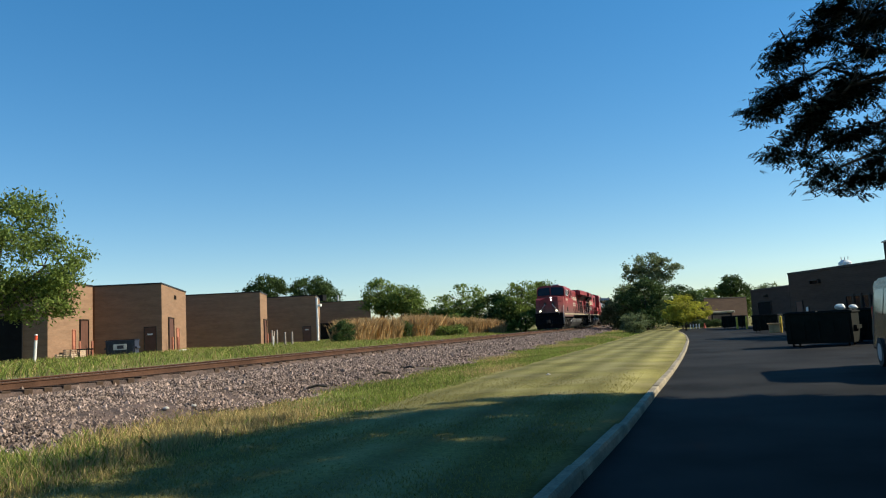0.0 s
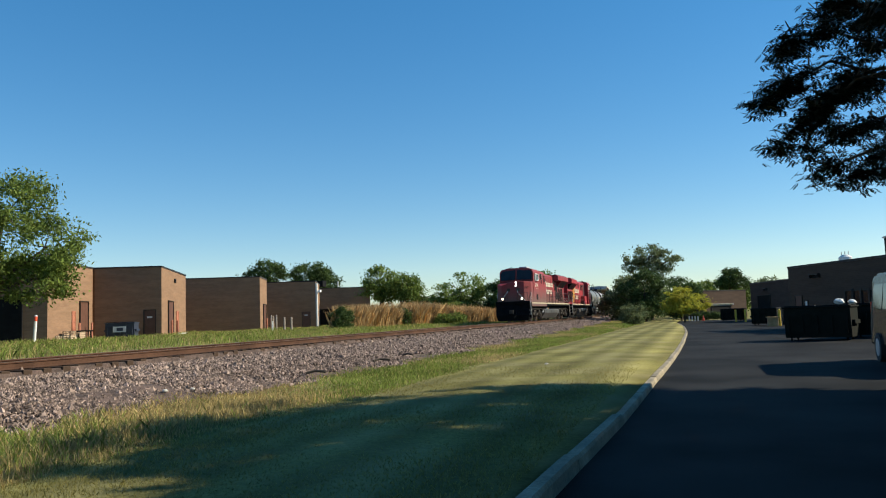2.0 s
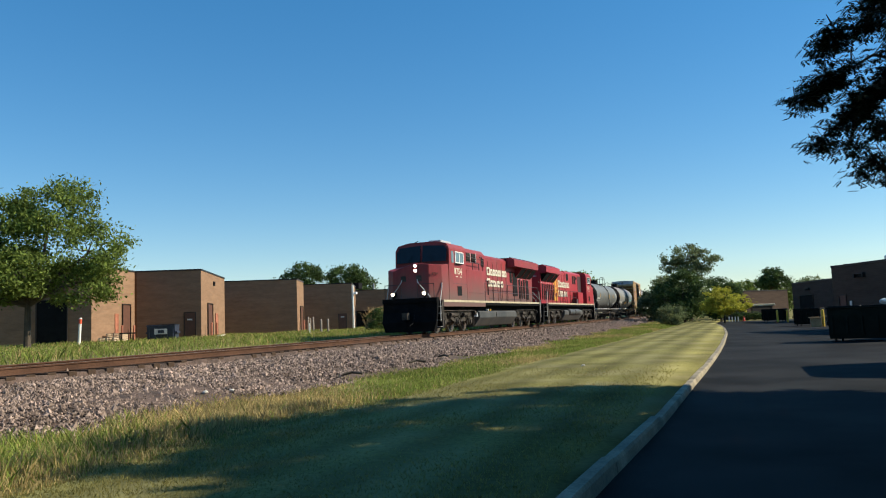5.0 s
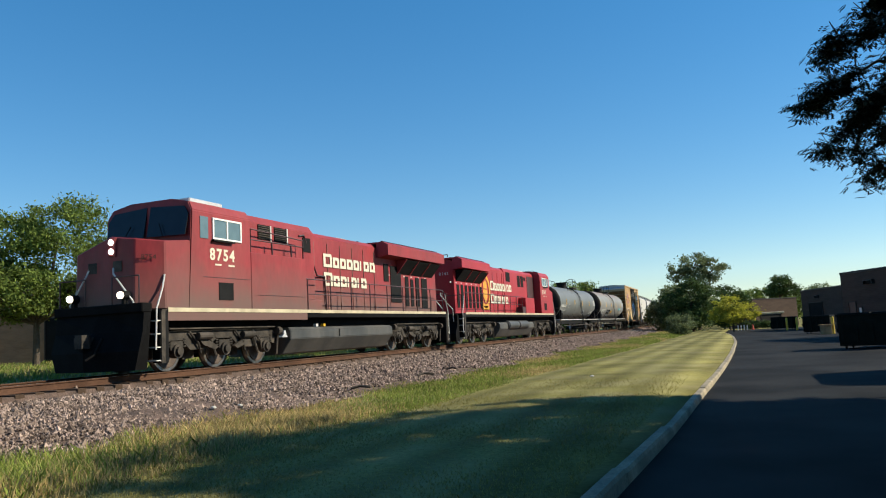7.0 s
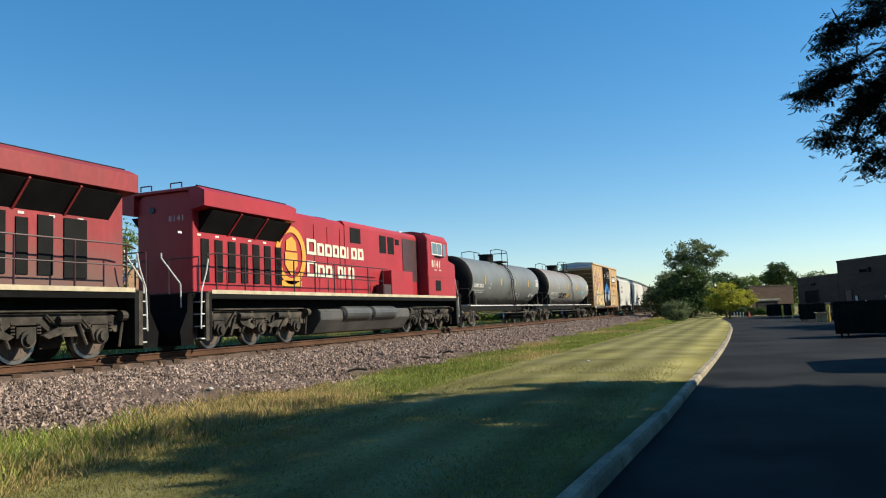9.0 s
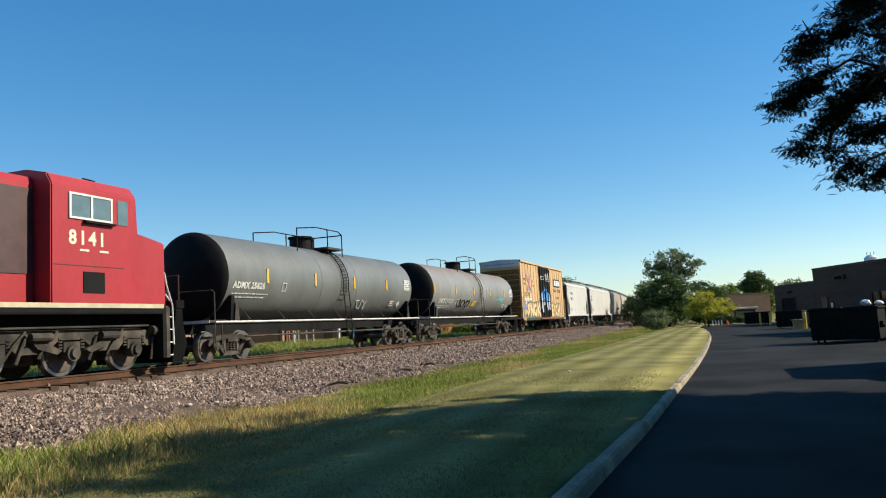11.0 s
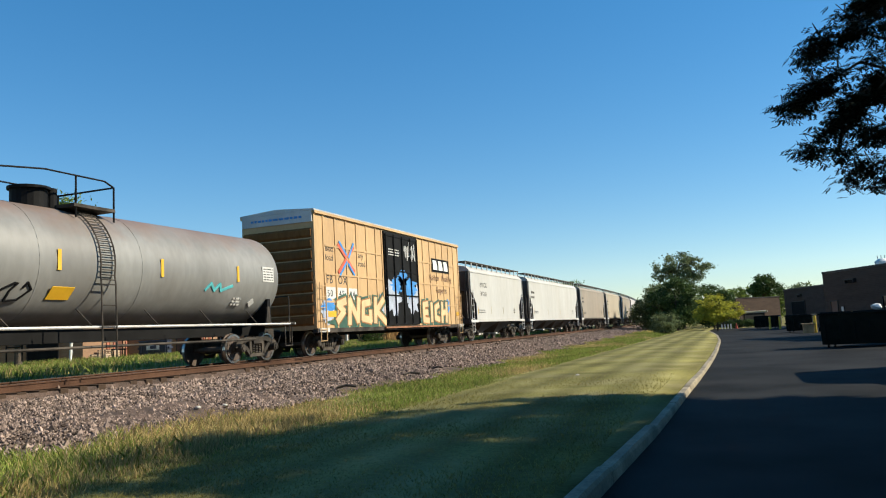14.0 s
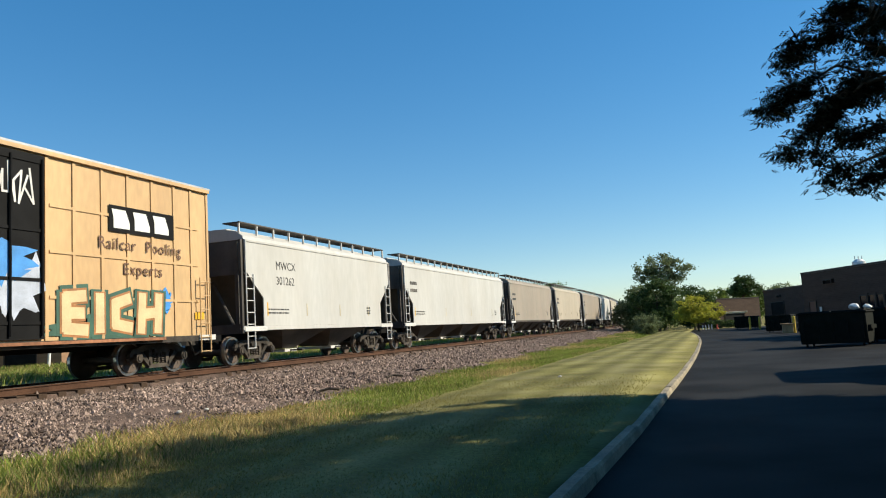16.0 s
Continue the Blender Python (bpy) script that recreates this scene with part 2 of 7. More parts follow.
def build_track():
    prof = [(-3.2, 0.40), (-1.5, 0.63), (1.27, 0.655), (1.34, 0.53), (2.6, 0.48), (4.6, 0.33), (6.1, 0.06), (6.5, -0.05)]
    bm = bmesh.new()
    prev = None
    for y in [-300, -60] + list(np.arange(-20, 130, 0.8)) + list(range(132, 260, 6)) + [300, 400]:
        cur = [bm.verts.new((TRACK_X + bend(y) + px + (0.25 * noise.noise((px, y * 0.35, 2)) if abs(px) > 3 else 0), y, pz + 0.05 * noise.noise((px * 2, y, 0)))) for px, pz in prof]
        if prev:
            for i in range(7):
                bm.faces.new((prev[i], prev[i + 1], cur[i + 1], cur[i]))
        prev = cur
    bed = part("ballast", bm, M_BALLAST, None, "grey and pinkish crushed stone ballast bank", smooth=True, kind="stuff")
    tagged(bed, category="ballast")
    # loose stones over the bank
    rng = np.random.default_rng(5)
    base = np.array([(1, 0, 0), (-1, 0, 0), (0, 1, 0), (0, -1, 0), (0, 0, 1), (0, 0, -1)], float)
    tri = np.array([(0, 2, 4), (2, 1, 4), (1, 3, 4), (3, 0, 4), (2, 0, 5), (1, 2, 5), (3, 1, 5), (0, 3, 5)])
    n = 88000
    yy = 4 + 100 * rng.random(n) ** 1.7
    xx = rng.uniform(1.38, 6.5, n)
    foot = rng.random(n) < 0.07
    xx[foot] = rng.uniform(-1.0, 1.0, foot.sum())
    zz = np.interp(xx, [-2, 1.25, 1.38, 2.6, 4.6, 6.1, 6.5], [0.62, 0.62, 0.52, 0.48, 0.33, 0.06, 0.03])
    edge = 6.1 + 0.5 * np.sin(yy * 0.9) + 0.3 * np.sin(yy * 2.3 + 1)
    keep = xx < edge
    xx, yy, zz = xx[keep], yy[keep], zz[keep]
    n = len(xx)
    size = rng.uniform(0.017, 0.037, n) * (1 + 0.9 * (rng.random(n) < 0.06)) * np.interp(yy, [4, 30, 100], [1, 1.35, 2.6])
    v = base[None] * size[:, None, None] * rng.uniform(0.55, 1.25, (n, 6, 1))
    v = v + rng.normal(0, 0.18, v.shape) * size[:, None, None]
    ang = rng.uniform(0, 6.28, n)
    ca, sa = np.cos(ang)[:, None], np.sin(ang)[:, None]
    vx, vy = v[..., 0] * ca - v[..., 1] * sa, v[..., 0] * sa + v[..., 1] * ca
    xx = xx + np.array([bend(q) for q in yy])
    v = np.stack([vx + TRACK_X + xx[:, None], vy + yy[:, None], v[..., 2] + zz[:, None] + 0.012], -1).reshape(-1, 3)
    f = (tri[None] + 6 * np.arange(n)[:, None, None]).reshape(-1, 3)
    st = big_mesh("ballast_stones", v, f, M_STONE, None, "loose crushed ballast stones in grey, pink and buff", "stuff")
    tagged(st, category="stones")
    # rails and sleepers
    for sx in (-0.755, 0.755):
        rail = thing("rail", "rust-brown steel rail with a worn bright head", "rail", (TRACK_X + sx, 0, 0), kind="structure", group="rails of the track")
        sec = [(-0.075, 0.68), (0.075, 0.68), (0.075, 0.695), (0.012, 0.72), (0.012, 0.805), (0.037, 0.815), (0.037, 0.846), (-0.037, 0.846), (-0.037, 0.815), (-0.012, 0.805), (-0.012, 0.72), (-0.075, 0.695)]
        head = [(-0.026, 0.8465), (0.026, 0.8465), (0.026, 0.85), (-0.026, 0.85)]
        for name, outline, metal, words in (("rail_web", sec, M_RAIL, ""), ("rail_head", head, M_RAILTOP, "bright worn running surface")):
            bm, prev = bmesh.new(), None
            for y in [-300, 70] + list(range(76, 260, 6)) + [300, 400]:
                cur = [bm.verts.new((px + bend(y), y, pz)) for px, pz in outline]
                if prev:
                    for i in range(len(cur)):
                        j = (i + 1) % len(cur)
                        bm.faces.new((prev[i], cur[i], cur[j], prev[j]))
                prev = cur
            bmesh.ops.recalc_face_normals(bm, faces=bm.faces)
            part(name, bm, metal, rail, words)
    tie = box(-1.3, 1.3, -0.115, 0.115, 0.50, 0.68, 0.01)
    me = bpy.data.meshes.new("sleeper")
    tie.to_mesh(me)
    tie.free()
    me.materials.append(M_TIE)
    track = thing("sleepers", "weathered dark timber sleepers under the rails", "sleepers", kind="structure")
    for i in range(200):
        ob = new("sleeper", me)
        ob.parent = track
        ob.matrix_local = pose(TRACK_X + bend(-6 + i * 0.53) + random.uniform(-0.04, 0.04), -6 + i * 0.53, random.uniform(-0.008, 0.004), 0, 0, random.uniform(-1, 1))


build_track()


# ---- buildings ----
def uv_walls(bm):
    uv = bm.loops.layers.uv.new("UVMap")
    for f in bm.faces:
        if abs(f.normal.z) < 0.5:
            d = Vector((-f.normal.y, f.normal.x, 0))
            for l in f.loops:
                l[uv].uv = (l.vert.co.dot(d), l.vert.co.z)
        else:
            for l in f.loops:
                l[uv].uv = (l.vert.co.x, l.vert.co.y)


def shade_panel(parent, name, p, q, d0, d1, z0, z1, material, proud=0.05, label="", frame_mat=None):
    """A door or window on the wall that runs from p to q: between d0 and d1 along it, with a frame around a set-back leaf."""
    p, q = Vector((*p, 0)), Vector((*q, 0))
    d = (q - p).normalized()
    nrm = Vector((d.y, -d.x, 0))
    m = Matrix((d.to_4d(), nrm.to_4d(), (0, 0, 1, 0), (p.x, p.y, 0, 1))).transposed()
    m[3] = (0, 0, 0, 1)
    m.col[3] = (p.x, p.y, 0, 1)

    def place(bm):
        bm.transform(m)
        return bm
    leaf = part(name, place(box(d0 + 0.06, d1 - 0.06, 0.004, proud * 0.4, z0, z1 - 0.06)), material, parent, label)
    bm = bmesh.new()
    for a, b, c, e in ((d0, d0 + 0.06, z0, z1), (d1 - 0.06, d1, z0, z1), (d0 + 0.06, d1 - 0.06, z1 - 0.06, z1)):
        add_box(bm, a, b, 0.004, proud, c, e)
    part(name + "_frame", place(bm), frame_mat or M_COPING, leaf)
    return leaf, m


def brick_unit(name, corners, z0, z1, wall, label, group=""):
    """A flat-roofed brick block on a polygon footprint with a parapet and metal coping."""
    b = thing(name, label, "building", group=group)
    bm = prism(corners, "z", z0, z1)
    uv_walls(bm)
    part("wall", bm, wall, b)
    c = Vector((sum(p[0] for p in corners) / len(corners), sum(p[1] for p in corners) / len(corners)))
    out = [tuple(c + (Vector(p) - c) * (1 + 0.06 / (Vector(p) - c).length)) for p in corners]
    inn = [tuple(c + (Vector(p) - c) * (1 - 0.4 / (Vector(p) - c).length)) for p in corners]
    bm = bmesh.new()
    n = len(corners)
    for i in range(n):
        j = (i + 1) % n
        add_prism(bm, [out[i], out[j], inn[j], inn[i]], "z", z1 + 0.003, z1 + 0.12)
    part("coping", bm, M_COPING, b, "dark metal coping")
    part("roof", prism(inn, "z", z1 + 0.004, z1 + 0.03), M_ROOF, b)
    return b


# sawtooth row of tan brick units across the track
def left_buildings():
    ends = [((-42.6, 40.6), (-45.3, 47.5)), ((-40.7, 49.9), (-46.4, 60.3)), ((-43.1, 67.9), (-45.6, 73.2)), ((-43.65, 80.8), (-47.6, 89.2)), ((-45.2, 100.0), (-50.0, 110.0))]
    lengths = [16.9, 5.1, 9.0, 9.0, 9.0]
    pts = [((q[0] - k * 0.909, q[1] - k * 0.417), q, r) for k, (q, r) in zip(lengths, ends)]
    for i, (p, q, r) in enumerate(pts):
        back = [(r[0] - 14, r[1] + 3), (p[0] - 14, p[1] + 3)]
        if i == 0:
            back = [(r[0] - 14, r[1] + 3), (-66, 40)]
        u = brick_unit("brick_building", [p, q, r] + back, 0.5, 6.3 - (0.12 if i == 4 else 0), M_BRICK, "tan brick single-storey unit with a flat roof and dark coping", "row of brick units")
        yield u, p, q, r


LEFT = list(left_buildings())


def right_buildings():
    a, b = (5.3, 53.0), (18.0, 26.0)
    # the corners at y 4 and -45 are unseen, added to block sky light
    u1 = brick_unit("brick_building", [a, b, (21, 4), (22, -45), (40, -45), (36, 34), (22, 62)], -0.1, 3.8, M_BRICK_R, "brown brick commercial building in shade with a flat roof, unseen end blocking sky")
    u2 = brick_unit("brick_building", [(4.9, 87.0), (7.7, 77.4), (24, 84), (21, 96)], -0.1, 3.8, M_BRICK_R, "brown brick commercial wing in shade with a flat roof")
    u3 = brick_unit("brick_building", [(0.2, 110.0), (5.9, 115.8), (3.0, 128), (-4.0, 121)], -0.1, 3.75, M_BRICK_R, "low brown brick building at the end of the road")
    return u1, u2, u3


RIGHT = right_buildings()
TRAIN = []   # (thing, offset of its leading coupler behind the first one)
WHEELS = []  # (wheelset, radius)

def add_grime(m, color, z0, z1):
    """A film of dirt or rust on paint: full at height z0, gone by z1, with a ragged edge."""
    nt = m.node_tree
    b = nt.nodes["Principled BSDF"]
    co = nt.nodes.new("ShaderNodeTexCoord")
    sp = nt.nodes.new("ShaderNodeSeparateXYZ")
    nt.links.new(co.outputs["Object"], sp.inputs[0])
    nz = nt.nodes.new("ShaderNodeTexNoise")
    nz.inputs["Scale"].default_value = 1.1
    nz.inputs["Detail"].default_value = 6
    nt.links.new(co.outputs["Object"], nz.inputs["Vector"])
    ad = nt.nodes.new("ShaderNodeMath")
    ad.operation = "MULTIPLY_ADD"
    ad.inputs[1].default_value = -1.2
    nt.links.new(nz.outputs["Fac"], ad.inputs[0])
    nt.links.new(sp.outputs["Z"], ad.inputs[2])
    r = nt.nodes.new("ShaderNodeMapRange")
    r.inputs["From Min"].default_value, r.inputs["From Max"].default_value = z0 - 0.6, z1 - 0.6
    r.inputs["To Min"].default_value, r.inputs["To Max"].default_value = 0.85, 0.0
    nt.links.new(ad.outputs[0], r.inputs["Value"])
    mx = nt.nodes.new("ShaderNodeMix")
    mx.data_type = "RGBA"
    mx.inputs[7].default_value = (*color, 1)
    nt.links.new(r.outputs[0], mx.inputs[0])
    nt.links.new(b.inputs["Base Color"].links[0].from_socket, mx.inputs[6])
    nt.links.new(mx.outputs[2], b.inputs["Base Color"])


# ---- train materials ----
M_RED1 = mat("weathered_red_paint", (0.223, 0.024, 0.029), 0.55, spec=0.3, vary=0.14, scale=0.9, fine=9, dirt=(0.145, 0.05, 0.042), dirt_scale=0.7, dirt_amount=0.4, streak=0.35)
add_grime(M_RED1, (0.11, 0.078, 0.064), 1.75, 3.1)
M_RED_LOW = mat("grimy_red_paint", (0.20, 0.075, 0.062), 0.75, vary=0.18, scale=0.8, fine=8, dirt=(0.13, 0.10, 0.085), dirt_scale=0.9, dirt_amount=0.9, streak=0.5)
M_RED2 = mat("bright_red_paint", (0.300, 0.0180, 0.026), 0.45, spec=0.35, vary=0.10, scale=0.9, fine=9, dirt=(0.22, 0.03, 0.03), dirt_scale=0.7, dirt_amount=0.4, streak=0.4)
M_CREAM = mat("cream_paint", (0.434, 0.378, 0.252), 0.6, vary=0.15, scale=3, dirt=(0.3, 0.22, 0.15), dirt_amount=0.45)
M_LETTER = mat("cream_lettering", (0.555, 0.517, 0.405), 0.6, vary=0.08)
M_GOLD = mat("gold_emblem_paint", (0.540, 0.259, 0.022), 0.55, vary=0.1)
M_STEP = mat("white_step_paint", (0.560, 0.552, 0.528), 0.5, vary=0.12, dirt=(0.25, 0.2, 0.17), dirt_amount=0.4)
M_RAILING = mat("dark_handrail_paint", (0.045, 0.016, 0.018), 0.5, vary=0.2)
M_TRUCK = mat("dusty_black_truck", (0.032, 0.028, 0.024), 0.8, spec=0.2, vary=0.3, scale=2.5, fine=20, dirt=(0.14, 0.115, 0.092), dirt_scale=2.0, dirt_amount=0.6)
M_WHEEL = mat("worn_wheel_steel", (0.10, 0.075, 0.06), 0.6, 0.4, vary=0.25, scale=3)
M_TREAD = mat("bright_wheel_tread", (0.45, 0.42, 0.40), 0.3, 1.0, vary=0.1)
M_FUEL = mat("grey_black_fuel_tank", (0.044, 0.046, 0.046), 0.5, vary=0.22, scale=0.8, fine=12, dirt=(0.14, 0.12, 0.10), dirt_scale=0.8, dirt_amount=0.5, streak=0.4)
M_TANK1 = mat("dark_grey_tank_paint", (0.120, 0.127, 0.124), 0.48, vary=0.12, scale=0.7, fine=6, dirt=(0.06, 0.058, 0.055), dirt_scale=0.6, dirt_amount=0.5, streak=0.3)
M_TANK2 = mat("mid_grey_tank_paint", (0.186, 0.186, 0.179), 0.5, vary=0.12, scale=0.7, fine=6, dirt=(0.09, 0.078, 0.066), dirt_scale=0.6, dirt_amount=0.45, streak=0.3)
add_grime(M_TANK2, (0.21, 0.105, 0.055), 4.6, 3.4)
M_RUST = mat("rust_stain", (0.24, 0.105, 0.05), 0.85, vary=0.3, scale=1.5, fine=12)
M_YELLOW = mat("yellow_boxcar_paint", (0.48, 0.315, 0.15), 0.6, vary=0.10, scale=0.8, fine=8, dirt=(0.36, 0.205, 0.095), dirt_scale=0.6, dirt_amount=0.4, streak=0.35)
# darker copy of the yellow: rust, plus the shade of the car's ends
M_YELLOW_END = mat("rusty_shaded_yellow_end", (0.204, 0.093, 0.030), 0.85, spec=0.1, vary=0.2, scale=0.8, fine=8, dirt=(0.15, 0.07, 0.03), dirt_scale=0.7, dirt_amount=0.7, streak=0.35)
M_REFLECT = mat("yellow_reflector", (0.640, 0.360, 0.0160), 0.4, vary=0.05)
M_GALV = mat("galvanised_roof", (0.413, 0.420, 0.427), 0.5, 0.3, vary=0.15, scale=1)
M_HOP = {
    "white": mat("white_hopper_paint", (0.446, 0.439, 0.418), 0.6, vary=0.07, scale=0.8, fine=6, dirt=(0.36, 0.33, 0.285), dirt_scale=0.5, dirt_amount=0.5, streak=0.3),
    "tan": mat("tan_hopper_paint", (0.257, 0.222, 0.179), 0.65, vary=0.1, scale=0.8, fine=6, dirt=(0.28, 0.22, 0.17), dirt_scale=0.5, dirt_amount=0.5, streak=0.3),
    "cream": mat("cream_hopper_paint", (0.367, 0.320, 0.250), 0.6, vary=0.1, scale=0.8, fine=6, dirt=(0.36, 0.30, 0.22), dirt_scale=0.5, dirt_amount=0.5, streak=0.3),
}
# hopper ends and bays: their shade is put into this dark steel
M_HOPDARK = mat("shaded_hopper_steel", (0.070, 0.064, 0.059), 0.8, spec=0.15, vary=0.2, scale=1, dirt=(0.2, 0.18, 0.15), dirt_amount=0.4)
M_BLACKTXT = mat("black_lettering", (0.03, 0.028, 0.026), 0.6, vary=0.1)
M_BROWNTXT = mat("brown_lettering", (0.13, 0.065, 0.035), 0.6, vary=0.1)
M_BLUE = mat("blue_spray_paint", (0.05, 0.22, 0.55), 0.5, vary=0.2, scale=2)
M_PALEBLUE = mat("pale_spray_paint", (0.374, 0.408, 0.490), 0.5, vary=0.2, scale=2)
M_GREENSPRAY = mat("dark_green_spray_paint", (0.035, 0.09, 0.06), 0.5, vary=0.25, scale=2)
M_FILLSPRAY = mat("cream_spray_paint", (0.592, 0.440, 0.240), 0.5, vary=0.12, scale=2)
M_ORANGESPRAY = mat("orange_spray_paint", (0.30, 0.13, 0.04), 0.5, vary=0.25, scale=2)
M_REDSPRAY = mat("red_cross_paint", (0.58, 0.10, 0.05), 0.6, vary=0.1)
M_TEAL = mat("faded_teal_spray", (0.10, 0.42, 0.45), 0.6, vary=0.2)
M_LAMP = mat("lit_headlamp", (1.0, 0.93, 0.80), 0.3, vary=0.0, emit=4.0)
M_LAMP_DITCH = mat("lit_ditch_lamp", (1.0, 0.80, 0.55), 0.3, vary=0.0, emit=3.0)
M_GLASS2 = mat("blue_grey_cab_glass", (0.10, 0.15, 0.17), 0.08, vary=0.1)


# ---- train helpers ----
def side_matrix(side, x, y, z):
    """Plane on a vehicle's flank: text runs to the right for someone who faces it. side: 1 or -1 along x."""
    return Matrix(((0, 0, side, side * x), (side, 0, 0, y), (0, 1, 0, z), (0, 0, 0, 1)))


def text_part(name, words, size, material, parent, m, label="", thick=0.004, spread=1.0, bold=0.0):
    cu = bpy.data.curves.new(name, "FONT")
    cu.body, cu.size, cu.extrude, cu.space_character, cu.offset = words, size, thick, spread, bold
    cu.resolution_u = 3
    tmp = bpy.data.objects.new("tmp_text", cu)
    scene.collection.objects.link(tmp)
    me = bpy.data.meshes.new_from_object(tmp.evaluated_get(bpy.context.evaluated_depsgraph_get()))
    bpy.data.objects.remove(tmp)
    bpy.data.curves.remove(cu)
    me.materials.clear()
    me.materials.append(material)
    ob = new(name, me)
    ob.parent = parent
    ob.matrix_local = m
    return tagged(ob, label)


def flat_shapes(polys, thick=0.006):
    """Flat paint shapes in a text plane: polygons of (u, v)."""
    bm = bmesh.new()
    for i, pts in enumerate(polys):
        add_prism(bm, pts, "z", 0.0, thick + (i % 40) * 0.0003)
    return bm


def block_lettering(widths, h, gap, first=1.0):
    """Plain open blocks in place of a painted company name: frames of the letters' size and weight."""
    out, u = [], 0.0
    for i, w in enumerate(widths):
        hh = h * (first if i == 0 else 1.0)
        t = min(0.15, w * 0.42)
        k = t * 0.75
        shape = [[(u, 0), (u + t, 0), (u + t, hh), (u, hh)], [(u + t, hh - k), (u + w, hh - k), (u + w - t * 0.4, hh), (u + t, hh)]]
        if w > 0.3:
            shape.append([(u + w - t, 0), (u + w, 0), (u + w, hh - k), (u + w - t, hh - k)])
            shape.append([(u + t, 0), (u + w - t, 0), (u + w - t, k), (u + t, k)])
        else:
            shape = shape[:1]
        out.append(shape)
        u += w + gap
    return out


def bars(rows, w, h, gap, rng):
    """Unreadable small writing: rows of plain bars."""
    out = []
    for r in range(rows):
        u = 0.0
        while u < w:
            b = rng.uniform(0.08, 0.22)
            out.append([(u, -r * gap), (min(u + b, w), -r * gap), (min(u + b, w), -r * gap + h), (u, -r * gap + h)])
            u += b + 0.05
    return out


def blob(cx, cy, rx, ry, rng, n=26, rough=0.38):
    return [(cx + rx * math.cos(6.2832 * i / n) * (1 + rng.uniform(-rough, rough)), cy + ry * math.sin(6.2832 * i / n) * (1 + rng.uniform(-rough, rough))) for i in range(n)]


def stroke(pts, w):
    """A fat spray stroke along a polyline, as quads."""
    out = []
    for (a, b), (c, d) in zip(pts, pts[1:]):
        l = math.hypot(c - a, d - b) or 1
        nx, ny = -(d - b) / l * w / 2, (c - a) / l * w / 2
        ex, ey = (c - a) / l * w * 0.3, (d - b) / l * w * 0.3
        out.append([(a - ex + nx, b - ey + ny), (a - ex - nx, b - ey - ny), (c + ex - nx, d + ey - ny), (c + ex + nx, d + ey + ny)])
    return out


MESH = {}


def shared(key, make, material, parent, m=None, smooth=False, label=""):
    """A part whose mesh is made once and shared by all alike pieces."""
    if key not in MESH:
        bm = make()
        me = bpy.data.meshes.new(key.split(":")[0])
        bm.to_mesh(me)
        bm.free()
        for mm in (material if isinstance(material, (list, tuple)) else [material]):
            me.materials.append(mm)
        if smooth:
            me.polygons.foreach_set("use_smooth", [True] * len(me.polygons))
        MESH[key] = me
    ob = new(key.split(":")[0], MESH[key])
    ob.parent = parent
    if m is not None:
        ob.matrix_local = m
    return tagged(ob, label)


def wheelset_mesh(r):
    bm = bmesh.new()
    add_disc(bm, (0, 0, 0), (1, 0, 0), 0.085, 2.2, 10)
    for s in (-1, 1):
        for f in add_disc(bm, (s * 0.755, 0, 0), (1, 0, 0), r, 0.13, 28):
            if len(f.verts) == 4:
                f.material_index = 1
        add_disc(bm, (s * 0.69, 0, 0), (1, 0, 0), r + 0.028, 0.03, 28)
        add_disc(bm, (s * 0.80, 0, 0), (1, 0, 0), r * 0.80, 0.085, 24)
        add_disc(bm, (s * 0.84, 0, 0), (1, 0, 0), 0.16, 0.12, 14)
        for k in range(4):
            a = k * math.pi / 2
            add_disc(bm, (s * 0.86, 0.105 * math.cos(a), 0.105 * math.sin(a)), (1, 0, 0), 0.022, 0.12, 6)
        for k in range(28):
            a0, a1 = 2 * math.pi * k / 28, 2 * math.pi * (k + 1) / 28
            q = [bm.verts.new((s * 0.8215, rr * math.cos(a), rr * math.sin(a))) for rr, a in ((r * 0.985, a0), (r * 0.985, a1), (r * 0.86, a1), (r * 0.86, a0))]
            bm.faces.new(q).material_index = 1
        for k in range(6):
            a = k * math.pi / 3
            add_disc(bm, (s * 0.845, r * 0.55 * math.cos(a), r * 0.55 * math.sin(a)), (1, 0, 0), 0.05, 0.012, 8)
    return bm


def add_wheelset(parent, r, y, turned):
    w = shared("wheelset:%.3f" % r, lambda: wheelset_mesh(r), [M_WHEEL, M_TREAD], parent, pose(0, y, r), label="steel wheels on an axle with bright treads")
    WHEELS.append((w, r, turned))


